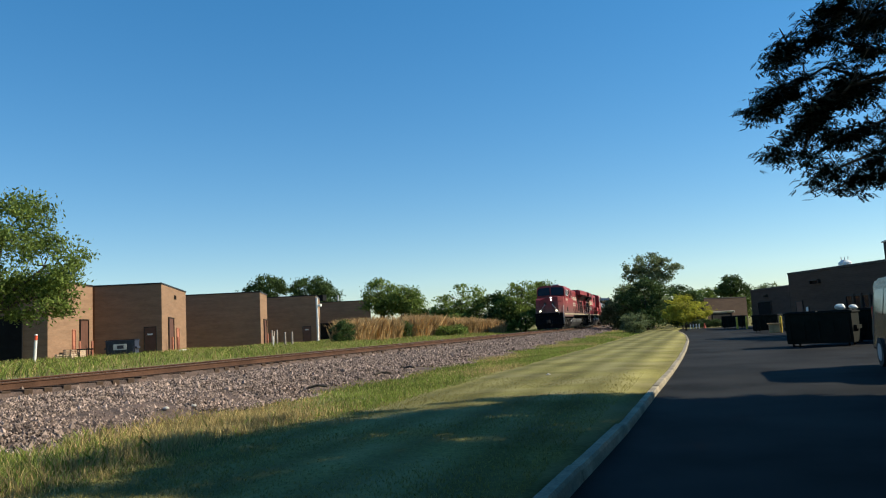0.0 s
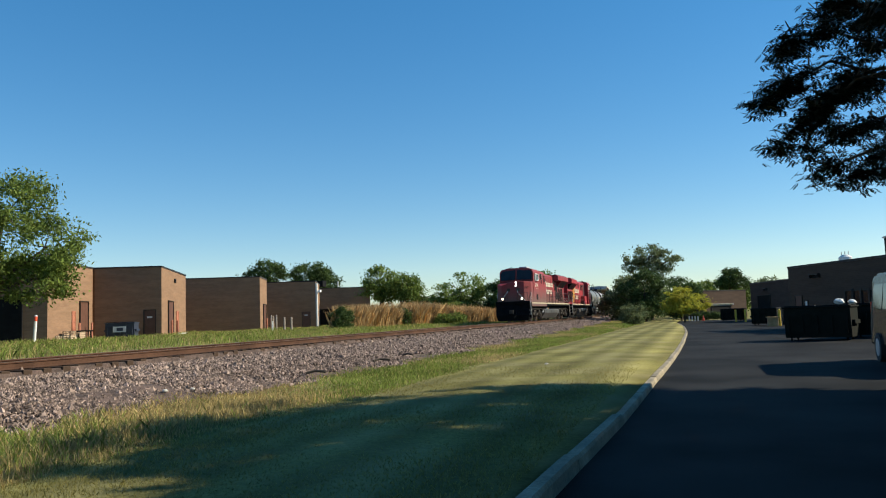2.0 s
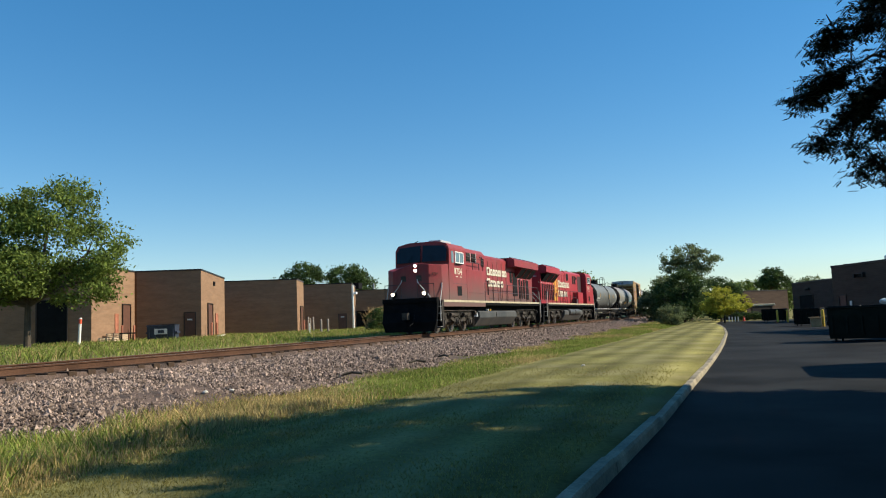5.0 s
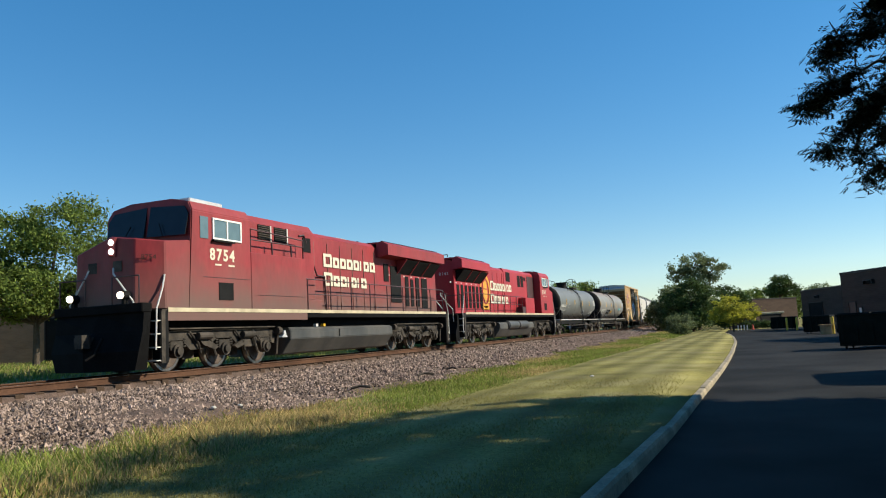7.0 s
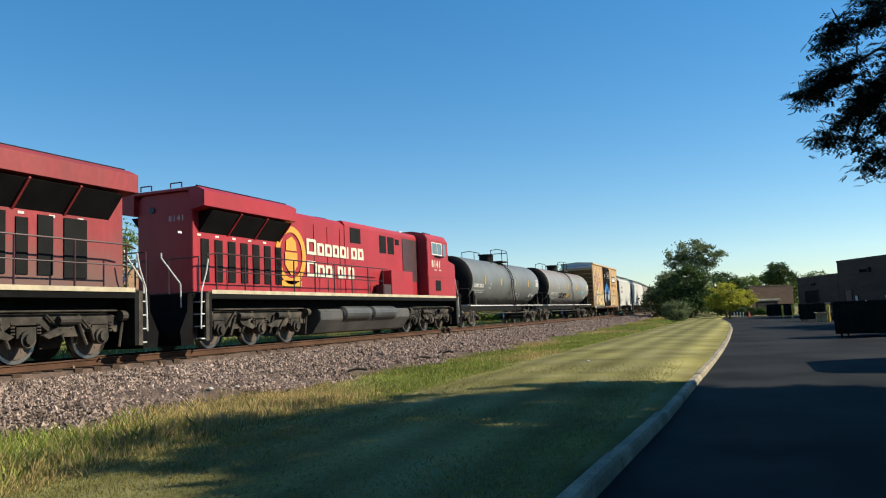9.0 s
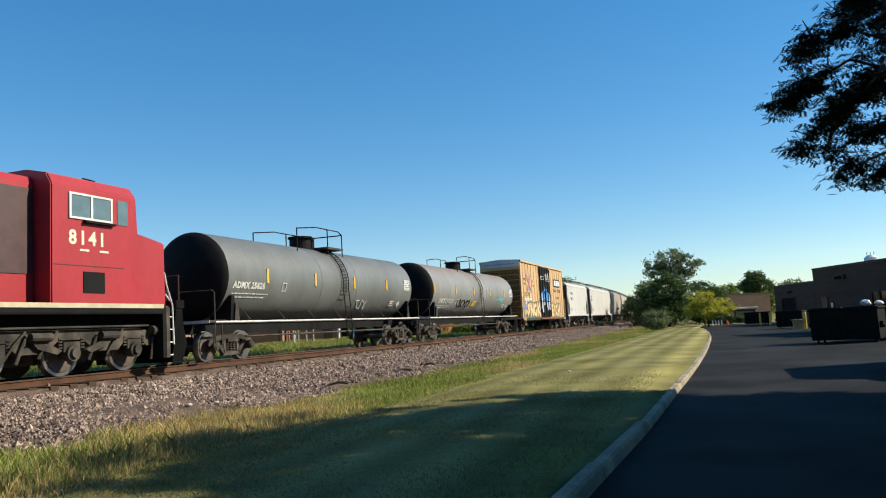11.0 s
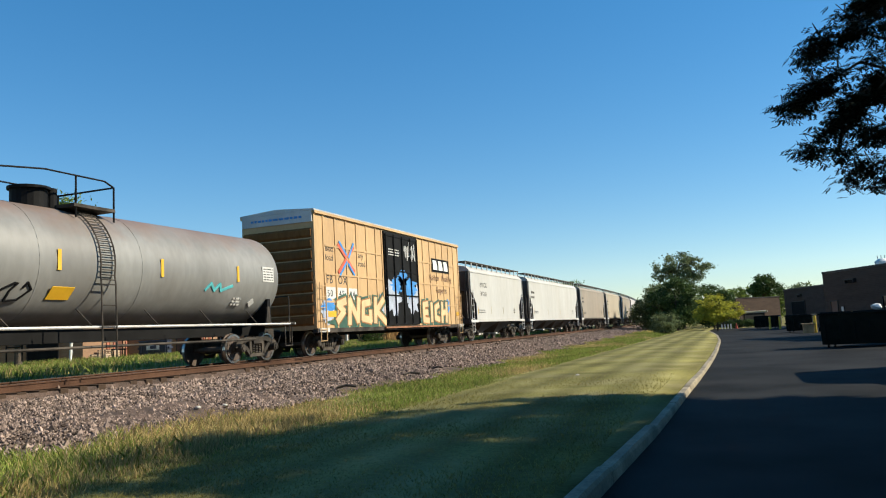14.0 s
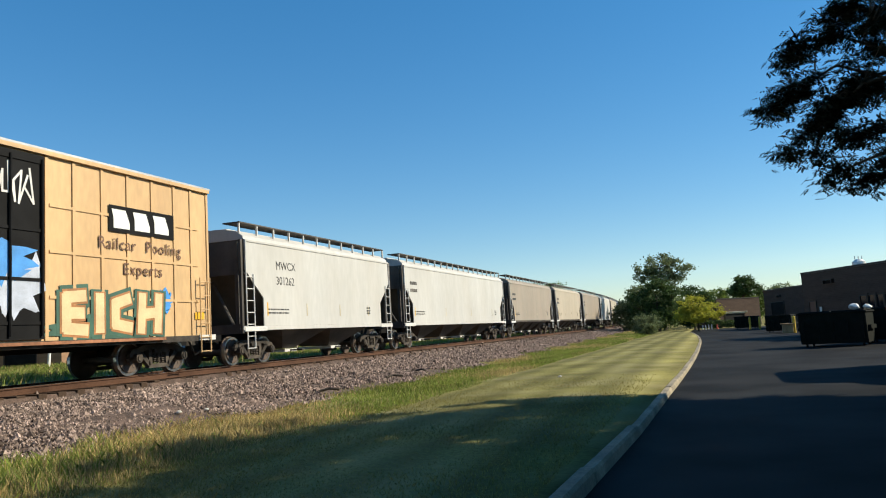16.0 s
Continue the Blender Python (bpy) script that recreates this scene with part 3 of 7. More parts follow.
def freight_frame():
    """Cast side frames with spring nests, bolster and bearing boxes."""
    bm = bmesh.new()
    for s in (-1, 1):
        x0, x1 = (0.93, 1.06) if s > 0 else (-1.06, -0.93)
        add_prism(bm, [(-1.12, 0.56), (-1.05, 0.66), (-0.55, 0.80), (0.55, 0.80), (1.05, 0.66), (1.12, 0.56), (1.12, 0.46), (0.86, 0.52), (0.5, 0.66), (-0.5, 0.66), (-0.86, 0.52), (-1.12, 0.46)], "x", x0, x1)
        for d in (-1, 1):
            add_prism(bm, [(d * 0.40, 0.68), (d * 0.27, 0.68), (d * 0.27, 0.28), (d * 0.40, 0.24)], "x", x0, x1)
            add_prism(bm, [(d * 0.78, 0.58), (d * 0.66, 0.64), (d * 0.34, 0.32), (d * 0.38, 0.20)], "x", x0, x1)
        add_prism(bm, [(-0.42, 0.17), (0.42, 0.17), (0.36, 0.28), (-0.36, 0.28)], "x", x0, x1)
        for k in (-0.16, 0.0, 0.16):
            for j in range(5):
                add_disc(bm, (s * 1.0, k, 0.31 + j * 0.055), (0, 0, 1), 0.07, 0.03, 8)
        add_prism(bm, [(-0.25, 0.58), (0.25, 0.58), (0.25, 0.68), (-0.25, 0.68)], "x", s * 0.9, s * 1.12)
        for d in (-0.89, 0.89):
            add_disc(bm, (s * 1.07, d, 0.457), (1, 0, 0), 0.125, 0.24, 14)
            add_disc(bm, (s * 1.20, d, 0.457), (1, 0, 0), 0.085, 0.04, 10)
    add_box(bm, -0.95, 0.95, -0.2, 0.2, 0.46, 0.72)
    for d in (-0.36, 0.36):
        add_box(bm, -0.9, 0.9, d - 0.04, d + 0.04, 0.32, 0.42)
    add_disc(bm, (0, 0, 0.78), (0, 0, 1), 0.28, 0.14, 14)
    return bm


def freight_truck(car, y, turned):
    b = shared("freight_truck", freight_frame, M_TRUCK, car, pose(0, y, 0), label="dusty cast steel two-axle truck")
    for d in (-0.89, 0.89):
        add_wheelset(b, 0.457, d, turned)


def loco_frame():
    bm = bmesh.new()
    for s in (-1, 1):
        a, b = sorted((s * 1.00, s * 1.16))
        add_prism(bm, [(-2.75, 0.62), (-2.7, 0.95), (-2.2, 1.08), (2.2, 1.08), (2.7, 0.95), (2.75, 0.62), (2.45, 0.62), (2.25, 0.82), (1.75, 0.82), (1.45, 0.55), (0.75, 0.55), (0.35, 0.84), (-0.35, 0.84), (-0.75, 0.55), (-1.45, 0.55), (-1.75, 0.82), (-2.25, 0.82), (-2.45, 0.62)], "x", a, b)
        a, b = sorted((s * 1.16, s * 1.26))
        add_prism(bm, [(-1.35, 0.98), (-1.2, 0.98), (-0.35, 0.60), (-0.5, 0.52), (-1.0, 0.66)], "x", a, b)
        add_prism(bm, [(1.35, 0.98), (1.2, 0.98), (0.35, 0.60), (0.5, 0.52), (1.0, 0.66)], "x", a, b)
        add_tube(bm, (s * 1.28, -2.4, 1.13), (s * 1.28, 2.4, 1.13), 0.025)
        for d in (-2.0, 0.0, 2.0):
            add_disc(bm, (s * 1.14, d, 0.533), (1, 0, 0), 0.19, 0.22, 14)
            add_disc(bm, (s * 1.28, d, 0.533), (1, 0, 0), 0.12, 0.08, 10)
            add_box(bm, *sorted((s * 1.02, s * 1.18)), d - 0.24, d + 0.24, 0.56, 0.80)
            for q in (-0.32, 0.32):
                for j in range(4):
                    add_disc(bm, (s * 1.12, d + q, 0.66 + j * 0.07), (0, 0, 1), 0.075, 0.04, 8)
        for d in (-1.0, 1.0):
            add_tube(bm, (s * 1.3, d - 0.30, 0.92), (s * 1.3, d + 0.25, 0.92), 0.10, 10)
            add_tube(bm, (s * 1.22, d + 0.3, 0.9), (s * 1.22, d + 0.55, 0.35), 0.04)
            add_box(bm, *sorted((s * 0.72, s * 0.86)), d - 0.42, d - 0.34, 0.3, 0.75)
        for d in (-2.62, 2.62):
            add_tube(bm, (s * 1.26, d - 0.1, 1.0), (s * 1.26, d + 0.1, 1.0), 0.13, 10)
            add_tube(bm, (s * 1.24, d, 0.85), (s * 1.24, d * 0.96, 0.25), 0.035)
        for d in (-1.55, 0.45, 1.3):
            add_tube(bm, (s * 1.22, d, 1.05), (s * 1.24, d + 0.35, 0.72), 0.03)
            add_tube(bm, (s * 1.24, d + 0.35, 0.72), (s * 1.18, d + 0.5, 0.45), 0.03)
    add_box(bm, -1.0, 1.0, -2.7, -2.5, 0.6, 1.0)
    add_box(bm, -1.0, 1.0, 2.5, 2.7, 0.6, 1.0)
    add_box(bm, -1.0, 1.0, -0.2, 0.2, 0.7, 1.1)
    for d in (-1.0, 1.0):
        add_box(bm, -0.6, 0.6, d - 0.45, d + 0.35, 0.3, 0.85)
    return bm


def loco_truck(car, y, turned):
    b = shared("loco_truck", loco_frame, M_TRUCK, car, pose(0, y, 0), label="dusty black three-axle power truck")
    for d in (-2.0, 0.0, 2.0):
        add_wheelset(b, 0.533, d, turned)


def coupler(car, y, way):
    bm = bmesh.new()
    add_box(bm, -0.1, 0.1, *sorted((y, y + way * 0.75)), 0.78, 1.0)
    add_prism(bm, [(-0.2, y + way * 0.12), (-0.05, y - way * 0.02), (0.16, y), (0.19, y + way * 0.2), (0.1, y + way * 0.34), (-0.12, y + way * 0.34)], "z", 0.72, 1.06)
    part("coupler", bm, M_TRUCK, car)
    hose = tube([(0.35, y + way * 0.45, 0.95), (0.36, y + way * 0.2, 0.55), (0.25, y + way * 0.02, 0.42)], 0.03)
    part("brake_hose", hose, M_DARK, car)


# ---- locomotives ----
def locomotive(u, turned, number, weathered):
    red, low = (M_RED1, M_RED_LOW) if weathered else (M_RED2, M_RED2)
    e = thing("locomotive", ("weathered dark red diesel locomotive with lit headlamps and grimy sills" if weathered else "bright red diesel locomotive with a gold oval emblem"), "locomotive", (TRACK_X, 0, RAIL_Z), group="locomotives of the freight train")
    if turned:
        e["turned"] = 1
    TRAIN.append((e, u))
    S = (-1, 1)
    part("underframe", box(-1.12, 1.12, 0.95, 21.35, 1.12, 1.60, 0.02), M_PILOT, e, "black steel underframe")
    part("walkway", box(-1.52, 1.52, 1.3, 21.0, 1.602, 1.64), M_TRUCK, e)
    for s in S:
        part("sill_stripe", box(*sorted((s * 1.524, s * 1.54)), 1.5, 20.85, 1.57, 1.68), M_CREAM, e, "cream stripe along the sill")
        part("sill_beam", box(*sorted((s * 1.40, s * 1.52)), 1.5, 20.85, 1.42, 1.601), M_PILOT, e)
        part("sill_skirt", box(*sorted((s * 1.521, s * 1.5235)), 1.5, 8.2 if weathered else 20.85, 1.34 if weathered else 1.46, 1.60), M_RED1 if weathered else M_DARK, e)
    # nose: chamfered short hood with a sloping top
    foot = [(-1.52, 1.42), (-1.0, 0.86), (0.25, 0.80), (1.0, 0.86), (1.52, 1.45), (1.52, 2.95), (-1.52, 2.95)]
    tops = [3.32, 3.22, 3.60, 3.50, 3.44, 3.60, 3.60]
    bm = bmesh.new()
    lo = [bm.verts.new((x, y, 1.64)) for x, y in foot]
    hi = [bm.verts.new((x * 0.985, y + 0.05 * (i in (1, 2, 3)), z)) for i, ((x, y), z) in enumerate(zip(foot, tops))]
    n = len(foot)
    bm.faces.new(lo)
    crest = bm.verts.new((0.0, 2.7, 3.68))
    for i in range(n):
        bm.faces.new((hi[i], hi[(i + 1) % n], crest))
    for i in range(n):
        bm.faces.new((lo[i], hi[i], hi[(i + 1) % n], lo[(i + 1) % n]))
    bmesh.ops.recalc_face_normals(bm, faces=list(bm.faces))
    bmesh.ops.bevel(bm, geom=list(bm.edges), offset=0.03, segments=1, affect="EDGES")
    nose = part("nose", bm, red, e)
    part("nose_door", box(-0.72, -0.12, 0.845, 0.87, 1.75, 2.95), red, nose)
    for z in (2.93, 2.69):
        lamp = part("headlamp", prism([(0.32 + 0.075 * math.cos(k * 0.5236), z + 0.50 + 0.075 * math.sin(k * 0.5236)) for k in range(12)], "y", 0.765, 0.80), M_LAMP if weathered else M_GLASS, nose, "round headlamp, lit" if weathered else "round headlamp")
    part("headlamp_housing", box(0.20, 0.44, 0.801, 1.0, 3.06, 3.56, 0.02), red, nose)
    # emblem shapes on the nose front
    m_front = Matrix(((1, 0, 0, 0), (0, 0, -1, 0.842), (0, 1, 0, 0), (0, 0, 0, 1)))
    for du in (-0.52, 0.33):
        em = part("nose_emblem", flat_shapes([[(du, 2.66), (du + 0.30, 2.66), (du + 0.30, 2.94), (du, 2.94)]]), M_TRUCK, nose, "pale painted block emblem")
        em.matrix_local = m_front
    # number boards on the chamfers
    for s in S:
        d = Vector((0.52 * s, 0.59, 0)).normalized()
        m = Matrix(((d.x if s > 0 else -d.x, 0, s * 0.75, s * 1.06), (d.y if s > 0 else -d.y, 0, -0.661, 0.928), (0, 1, 0, 2.9), (0, 0, 0, 1)))
        if s > 0:
            text_part("number_board", number, 0.19, M_TRUCK, nose, m @ pose(0.08 if s > 0 else -0.56, 0.04, 0.03))
    # cab
    cab_sec = [(-1.53, 1.64), (1.53, 1.64), (1.53, 4.40), (1.38, 4.66), (0.75, 4.80), (-0.75, 4.80), (-1.38, 4.66), (-1.53, 4.40)]
    bm = prism(cab_sec, "y", 2.6, 5.1)
    for v in bm.verts:
        if v.co.y < 3:
            v.co.y = 2.28 + max(0.0, v.co.z - 3.5) * 0.20
    bmesh.ops.bevel(bm, geom=[ed for ed in bm.edges], offset=0.03, segments=2, affect="EDGES")
    cab = part("cab", bm, red, e)
    for s in (-1, 1):
        # windscreen halves
        pts = [(s * 0.06, 3.74), (s * 1.40, 3.70), (s * 1.43, 4.30), (s * 1.26, 4.54), (s * 0.06, 4.62)]
        bm = bmesh.new()
        vs = [bm.verts.new((x, 2.28 + max(0.0, z - 3.5) * 0.20 - 0.012, z)) for x, z in pts]
        vb = [bm.verts.new((x, 2.28 + max(0.0, z - 3.5) * 0.20 + 0.02, z)) for x, z in pts]
        bm.faces.new(vs)
        bm.faces.new(vb[::-1])
        for i in range(5):
            bm.faces.new((vs[i], vb[i], vb[(i + 1) % 5], vs[(i + 1) % 5]))
        bmesh.ops.recalc_face_normals(bm, faces=list(bm.faces))
        part("windscreen", bm, M_GLASS, cab, "dark windscreen pane")
        part("wiper", tube([(s * 0.7, 2.24, 3.72), (s * 0.5, 2.32, 4.1)], 0.012), M_DARK, cab)
        # side windows
        part("quarter_window", box(*sorted((s * 1.528, s * 1.545)), 2.78, 3.12, 3.64, 4.26), M_GLASS2, cab, "blue-grey side glass")
        for a, b in ((3.36, 3.92), (3.98, 4.56)):
            part("side_window", box(*sorted((s * 1.528, s * 1.548)), a, b, 3.70, 4.22), M_GLASS2, cab, "blue-grey sliding side glass")
        bm = bmesh.new()
        for a, b, c, d in ((3.30, 4.62, 4.22, 4.27), (3.30, 4.62, 3.65, 3.70), (3.30, 3.36, 3.70, 4.22), (3.92, 3.98, 3.70, 4.22), (4.56, 4.62, 3.70, 4.22)):
            add_box(bm, *sorted((s * 1.529, s * 1.565)), a, b, c, d)
        part("window_frame", bm, M_WHITE if weathered else M_STEP, cab, "pale window frame")
        part("armrest", box(*sorted((s * 1.54, s * 1.64)), 3.26, 4.2, 3.58, 3.63), M_DARK, cab)
        text_part("road_number", number, 0.46, M_LETTER, cab, side_matrix(s, 1.534, 3.18 if s > 0 else 4.62, 3.06), "cream painted number", spread=1.28, bold=0.014)
        for du in (0.0, 0.6):
            part("small_label", flat_shapes([[(du, 0), (du + 0.28, 0), (du + 0.28, 0.05), (du, 0.05)]]), M_LETTER, cab).matrix_local = side_matrix(s, 1.534, 3.4 if s > 0 else 4.3, 2.90)
        part("vent_panel", box(*sorted((s * 1.535, s * 1.548)), 3.55, 4.2, 1.92, 2.42), M_DARK, cab, "dark louvred panel")
        part("body_seam", box(*sorted((s * 1.528, s * 1.54)), 2.9, 5.05, 2.55, 2.565), M_RAILING, cab)
        # white grab rails and corner steps, front and rear
        for y, way in ((1.42, -1), (20.95, 1)):
            g = [(s * 0.42, y + way * 0.66, 2.75), (s * 0.46, y + way * 0.70, 2.6), (s * 1.08, y + way * 0.66, 1.85), (s * 1.10, y + way * 0.66, 1.2)]
            part("grab_rail", tube(g, 0.022), M_STEP, e, "white grab rail")
            g = [(s * 1.50, y + way * 0.0, 2.55), (s * 1.50, y + way * 0.08, 2.2), (s * 1.50, y + way * 0.30, 1.65), (s * 1.50, y + way * 0.34, 0.6)]
            part("grab_rail", tube(g, 0.022), M_STEP, e, "white grab rail")
            for k in range(4):
                z = 0.34 + k * 0.34
                part("corner_step", box(*sorted((s * 1.12, s * 1.50)), *sorted((y + way * 0.04, y + way * 0.32)), z - 0.03, z), M_STEP, e, "white-edged step")
            part("step_well", box(*sorted((s * 1.10, s * 1.52)), *sorted((y - way * 0.10, y + way * 0.02)), 0.26, 1.60), M_DARK, e)
            part("step_side", box(*sorted((s * 1.46, s * 1.53)), *sorted((y + way * 0.022, y + way * 0.16)), 0.26, 1.60), M_TRUCK, e)
    part("cab_roof_unit", box(0.1, 0.82, 3.2, 4.7, 4.79, 4.93, 0.03), M_GALV, cab, "pale rooftop cooling unit")
    part("antenna", tube([(-0.9, 3.2, 4.74), (-0.9, 3.2, 4.80), (-0.5, 3.2, 4.93)], 0.02), M_DARK, cab)
    # pilot and plough
    blade = bmesh.new()
    for a, b in ((-1.48, 0.0), (0.0, 1.48)):
        add_prism(blade, [(0.95, 1.56), (0.70, 1.56), (0.66, 1.1), (0.52, 0.6), (0.54, 0.12), (0.95, 0.12)], "x", a, b)
    for v in blade.verts:
        if abs(v.co.x) < 0.01 and v.co.y < 0.9:
            v.co.y -= 0.34 * min(1.0, (1.56 - v.co.z) / 0.9)
        elif v.co.z < 0.3:
            v.co.x *= 0.9
    bmesh.ops.recalc_face_normals(blade, faces=blade.faces)
    part("pilot", blade, M_PILOT, e, "black snow-plough pilot")
    part("front_platform", box(-1.5, 1.5, 0.62, 0.97, 1.562, 1.80, 0.02), M_PILOT, e)
    for s in S:
        part("ditch_lamp", prism([(s * 0.86 + 0.09 * math.cos(k * 0.5236), 2.02 + 0.09 * math.sin(k * 0.5236)) for k in range(12)], "y", 0.52, 0.58), M_LAMP_DITCH if weathered else M_GLASS, e, "round ditch lamp, lit" if weathered else "round ditch lamp")
        part("ditch_lamp_housing", prism([(s * 0.86 + 0.12 * math.cos(k * 0.5236), 2.02 + 0.12 * math.sin(k * 0.5236)) for k in range(12)], "y", 0.583, 0.78), M_DARK, e)
        part("ditch_lamp_bracket", box(s * 0.86 - 0.05, s * 0.86 + 0.05, 0.64, 0.76, 1.802, 1.91), M_DARK, e)
        part("front_railing", tube([(s * 1.35, 0.68, 1.6), (s * 1.35, 0.68, 2.5), (s * 0.45, 0.68, 2.5), (s * 0.45, 0.68, 1.6)], 0.02), M_RAILING, e)
    part("rear_plough", prism([(21.35, 1.56), (21.58, 1.56), (21.6, 1.1), (21.9, 0.55), (21.85, 0.16), (21.35, 0.16)], "x", -1.3, 1.3), M_PILOT, e)
    coupler(e, 0.0, 1)
    coupler(e, 22.3, -1)
    # equipment cabinet behind the cab: full-width lower part with a rail round its ledge
    if weathered:
        for s in S:
            part("lower_cabinet", box(*sorted((s * 1.02, s * 1.525)), 5.105, 8.2, 1.645, 3.42, 0.02), red, e)
            part("cabinet_seam", box(*sorted((s * 1.526, s * 1.535)), 5.4, 8.1, 2.10, 2.115), M_RAILING, e)
            part("ledge_rail", tube([(s * 1.48, 5.15, 3.42), (s * 1.48, 5.15, 4.15), (s * 1.48, 5.15, 3.82), (s * 1.48, 8.1, 3.82), (s * 1.48, 8.1, 3.42), (s * 1.48, 8.1, 4.05), (s * 1.48, 5.15, 4.15)], 0.022), M_RAILING, e, "dark ledge handrail")
            for k in (6.3, 7.4):
                part("ledge_post", tube([(s * 1.48, k, 3.42), (s * 1.46, k, 3.84)], 0.03), M_RAILING, e)
            for a, b in ((5.85, 6.5), (6.75, 7.45)):
                part("air_louvre", box(*sorted((s * 1.252, s * 1.27)), a, b, 3.92, 4.40), M_DARK, e, "dark louvred air intake")
                bm = bmesh.new()
                for k in range(7):
                    z = 3.95 + k * 0.065
                    add_box(bm, *sorted((s * 1.272, s * 1.29)), a, b, z, z + 0.02)
                part("louvre_slats", bm, M_TRUCK, e)
                part("louvre_frame", box(*sorted((s * 1.252, s * 1.28)), b + 0.01, b + 0.07, 3.90, 4.41), M_STEP, e)
            part("battery_box", box(*sorted((s * 1.05, s * 1.35)), 8.3, 9.5, 1.645, 2.05, 0.02), red, e)
            part("hood_window", box(*sorted((s * 1.252, s * 1.27)), 8.45, 8.95, 3.72, 4.22), M_DARK, e)
            part("pipe_run", tube([(s * 1.28, 8.2, 4.25), (s * 1.28, 8.5, 4.3), (s * 1.1, 9.6, 2.95), (s * 1.05, 10.2, 2.95), (s * 1.05, 10.3, 1.66)], 0.03), M_RAILING, e)
        part("upper_cabinet", prism([(-1.25, 1.645), (1.25, 1.645), (1.25, 4.42), (1.05, 4.68), (-1.05, 4.68), (-1.25, 4.42)], "y", 5.105, 9.2, 0.02), red, e)
    else:
        for s in S:
            part("lower_cabinet", box(*sorted((s * 1.02, s * 1.525)), 6.9, 9.1, 1.645, 2.72, 0.02), red, e)
            # flat dark panel painted in for the recess's shade
            part("cab_recess", box(*sorted((s * 1.022, s * 1.04)), 5.15, 6.85, 2.35, 4.3), M_RAILING, e, "flat dark panel for the shade in the recess behind the cab")
            part("step_box", box(*sorted((s * 1.1, s * 1.5)), 9.12, 9.8, 1.645, 2.1), M_RAILING, e)
            for a, b, c, d in ((7.2, 7.6, 3.95, 4.2), (7.75, 8.35, 3.5, 4.25), (8.55, 9.15, 3.5, 4.25), (10.9, 11.75, 3.75, 4.35)):
                part("air_louvre", box(*sorted((s * 1.022, s * 1.04)), a, b, c, d), M_DARK, e, "dark louvred air intake")
        part("upper_cabinet", prism([(-1.02, 1.645), (1.02, 1.645), (1.02, 4.42), (0.9, 4.6), (-0.9, 4.6), (-1.02, 4.42)], "y", 5.105, 12.2, 0.02), red, e)
    h0 = 9.202 if weathered else 12.202
    # long hood with door seams
    part("long_hood", prism([(-1.0, 1.645), (1.0, 1.645), (1.0, 4.38), (0.8, 4.56), (-0.8, 4.56), (-1.0, 4.38)], "y", h0, 21.0, 0.015), red, e)
    for s in S:
        for k in range(12):
            y = h0 + 0.35 + k * 0.95
            if y < 15.0:
                part("door_seam", box(*sorted((s * 1.0, s * 1.022)), y, y + 0.025, 1.75, 4.2), low if weathered else M_RED1, e)
        # company name as plain blocks, in two lines
        if weathered:
            y0, z0, h = 10.2, 3.32, 0.40
        else:
            y0, z0, h = 10.5, 3.08, 0.46
            y0 = 10.35
        start = y0 if s > 0 else (14.8 if weathered else 15.0)
        w8 = [0.62, 0.46, 0.46, 0.46, 0.46, 0.24, 0.46, 0.46]
        k = 1.0 if weathered else 1.05
        w7 = [0.62, 0.46, 0.46, 0.24, 0.42, 0.24, 0.46]
        for row, ws in ((0, w8), (1, w7)):
            for blk in block_lettering([w * k for w in ws], h, 0.075, 1.25):
                nm = part("name_block", flat_shapes(blk), M_LETTER, e, "cream painted block of the company name")
                nm.matrix_local = side_matrix(s, 1.026, start, z0 - row * (0.70 if weathered else 0.80))
        if not weathered:
            # gold oval emblem
            cy = 16.0
            shield = [[(-0.38, 0.10), (-0.38, -0.35), (0, -0.72), (0.38, -0.35), (0.38, 0.10)], [(-0.32, 0.16), (0.34, 0.16), (0.3, 0.5), (0.05, 0.66), (-0.3, 0.5)], [(-0.6, -1.1), (0.6, -1.1), (0.62, -0.88), (-0.62, -0.88)]]
            bm = bmesh.new()
            loops = [[bm.verts.new((rx * math.cos(k * 0.2618), ry * math.sin(k * 0.2618), z)) for k in range(24)] for rx, ry, z in ((0.94, 1.02, 0.0), (0.94, 1.02, 0.006), (0.70, 0.80, 0.006), (0.70, 0.80, 0.0))]
            for la, lb in zip(loops, loops[1:] + loops[:1]):
                for k in range(24):
                    bm.faces.new((la[k], la[(k + 1) % 24], lb[(k + 1) % 24], lb[k]))
            bmesh.ops.recalc_face_normals(bm, faces=bm.faces)
            em = part("emblem_ring", bm, M_GOLD, e, "gold oval ring emblem")
            em.matrix_local = side_matrix(s, 1.024, cy, 2.98)
            for k, poly in enumerate(shield):
                em = part(("shield", "shield_crest", "scroll")[k], flat_shapes([poly]), M_GOLD, e, "gold painted emblem")
                em.matrix_local = side_matrix(s, 1.024, cy, 2.98)
    # radiator section with overhanging wings
    r0, r1 = (14.6, 20.95) if weathered else (16.45, 21.15)
    bm = bmesh.new()
    for s in S:
        add_prism(bm, [(s * 1.003, 3.98), (s * 1.56, 4.06), (s * 1.56, 4.50), (s * 1.30, 4.64), (s * 1.003, 4.64)], "y", r0, r1)
    add_box(bm, -1.003, 1.003, r0, r1, 4.562, 4.64)
    rad = part("radiator_cab", bm, red, e, "overhanging radiator housing")
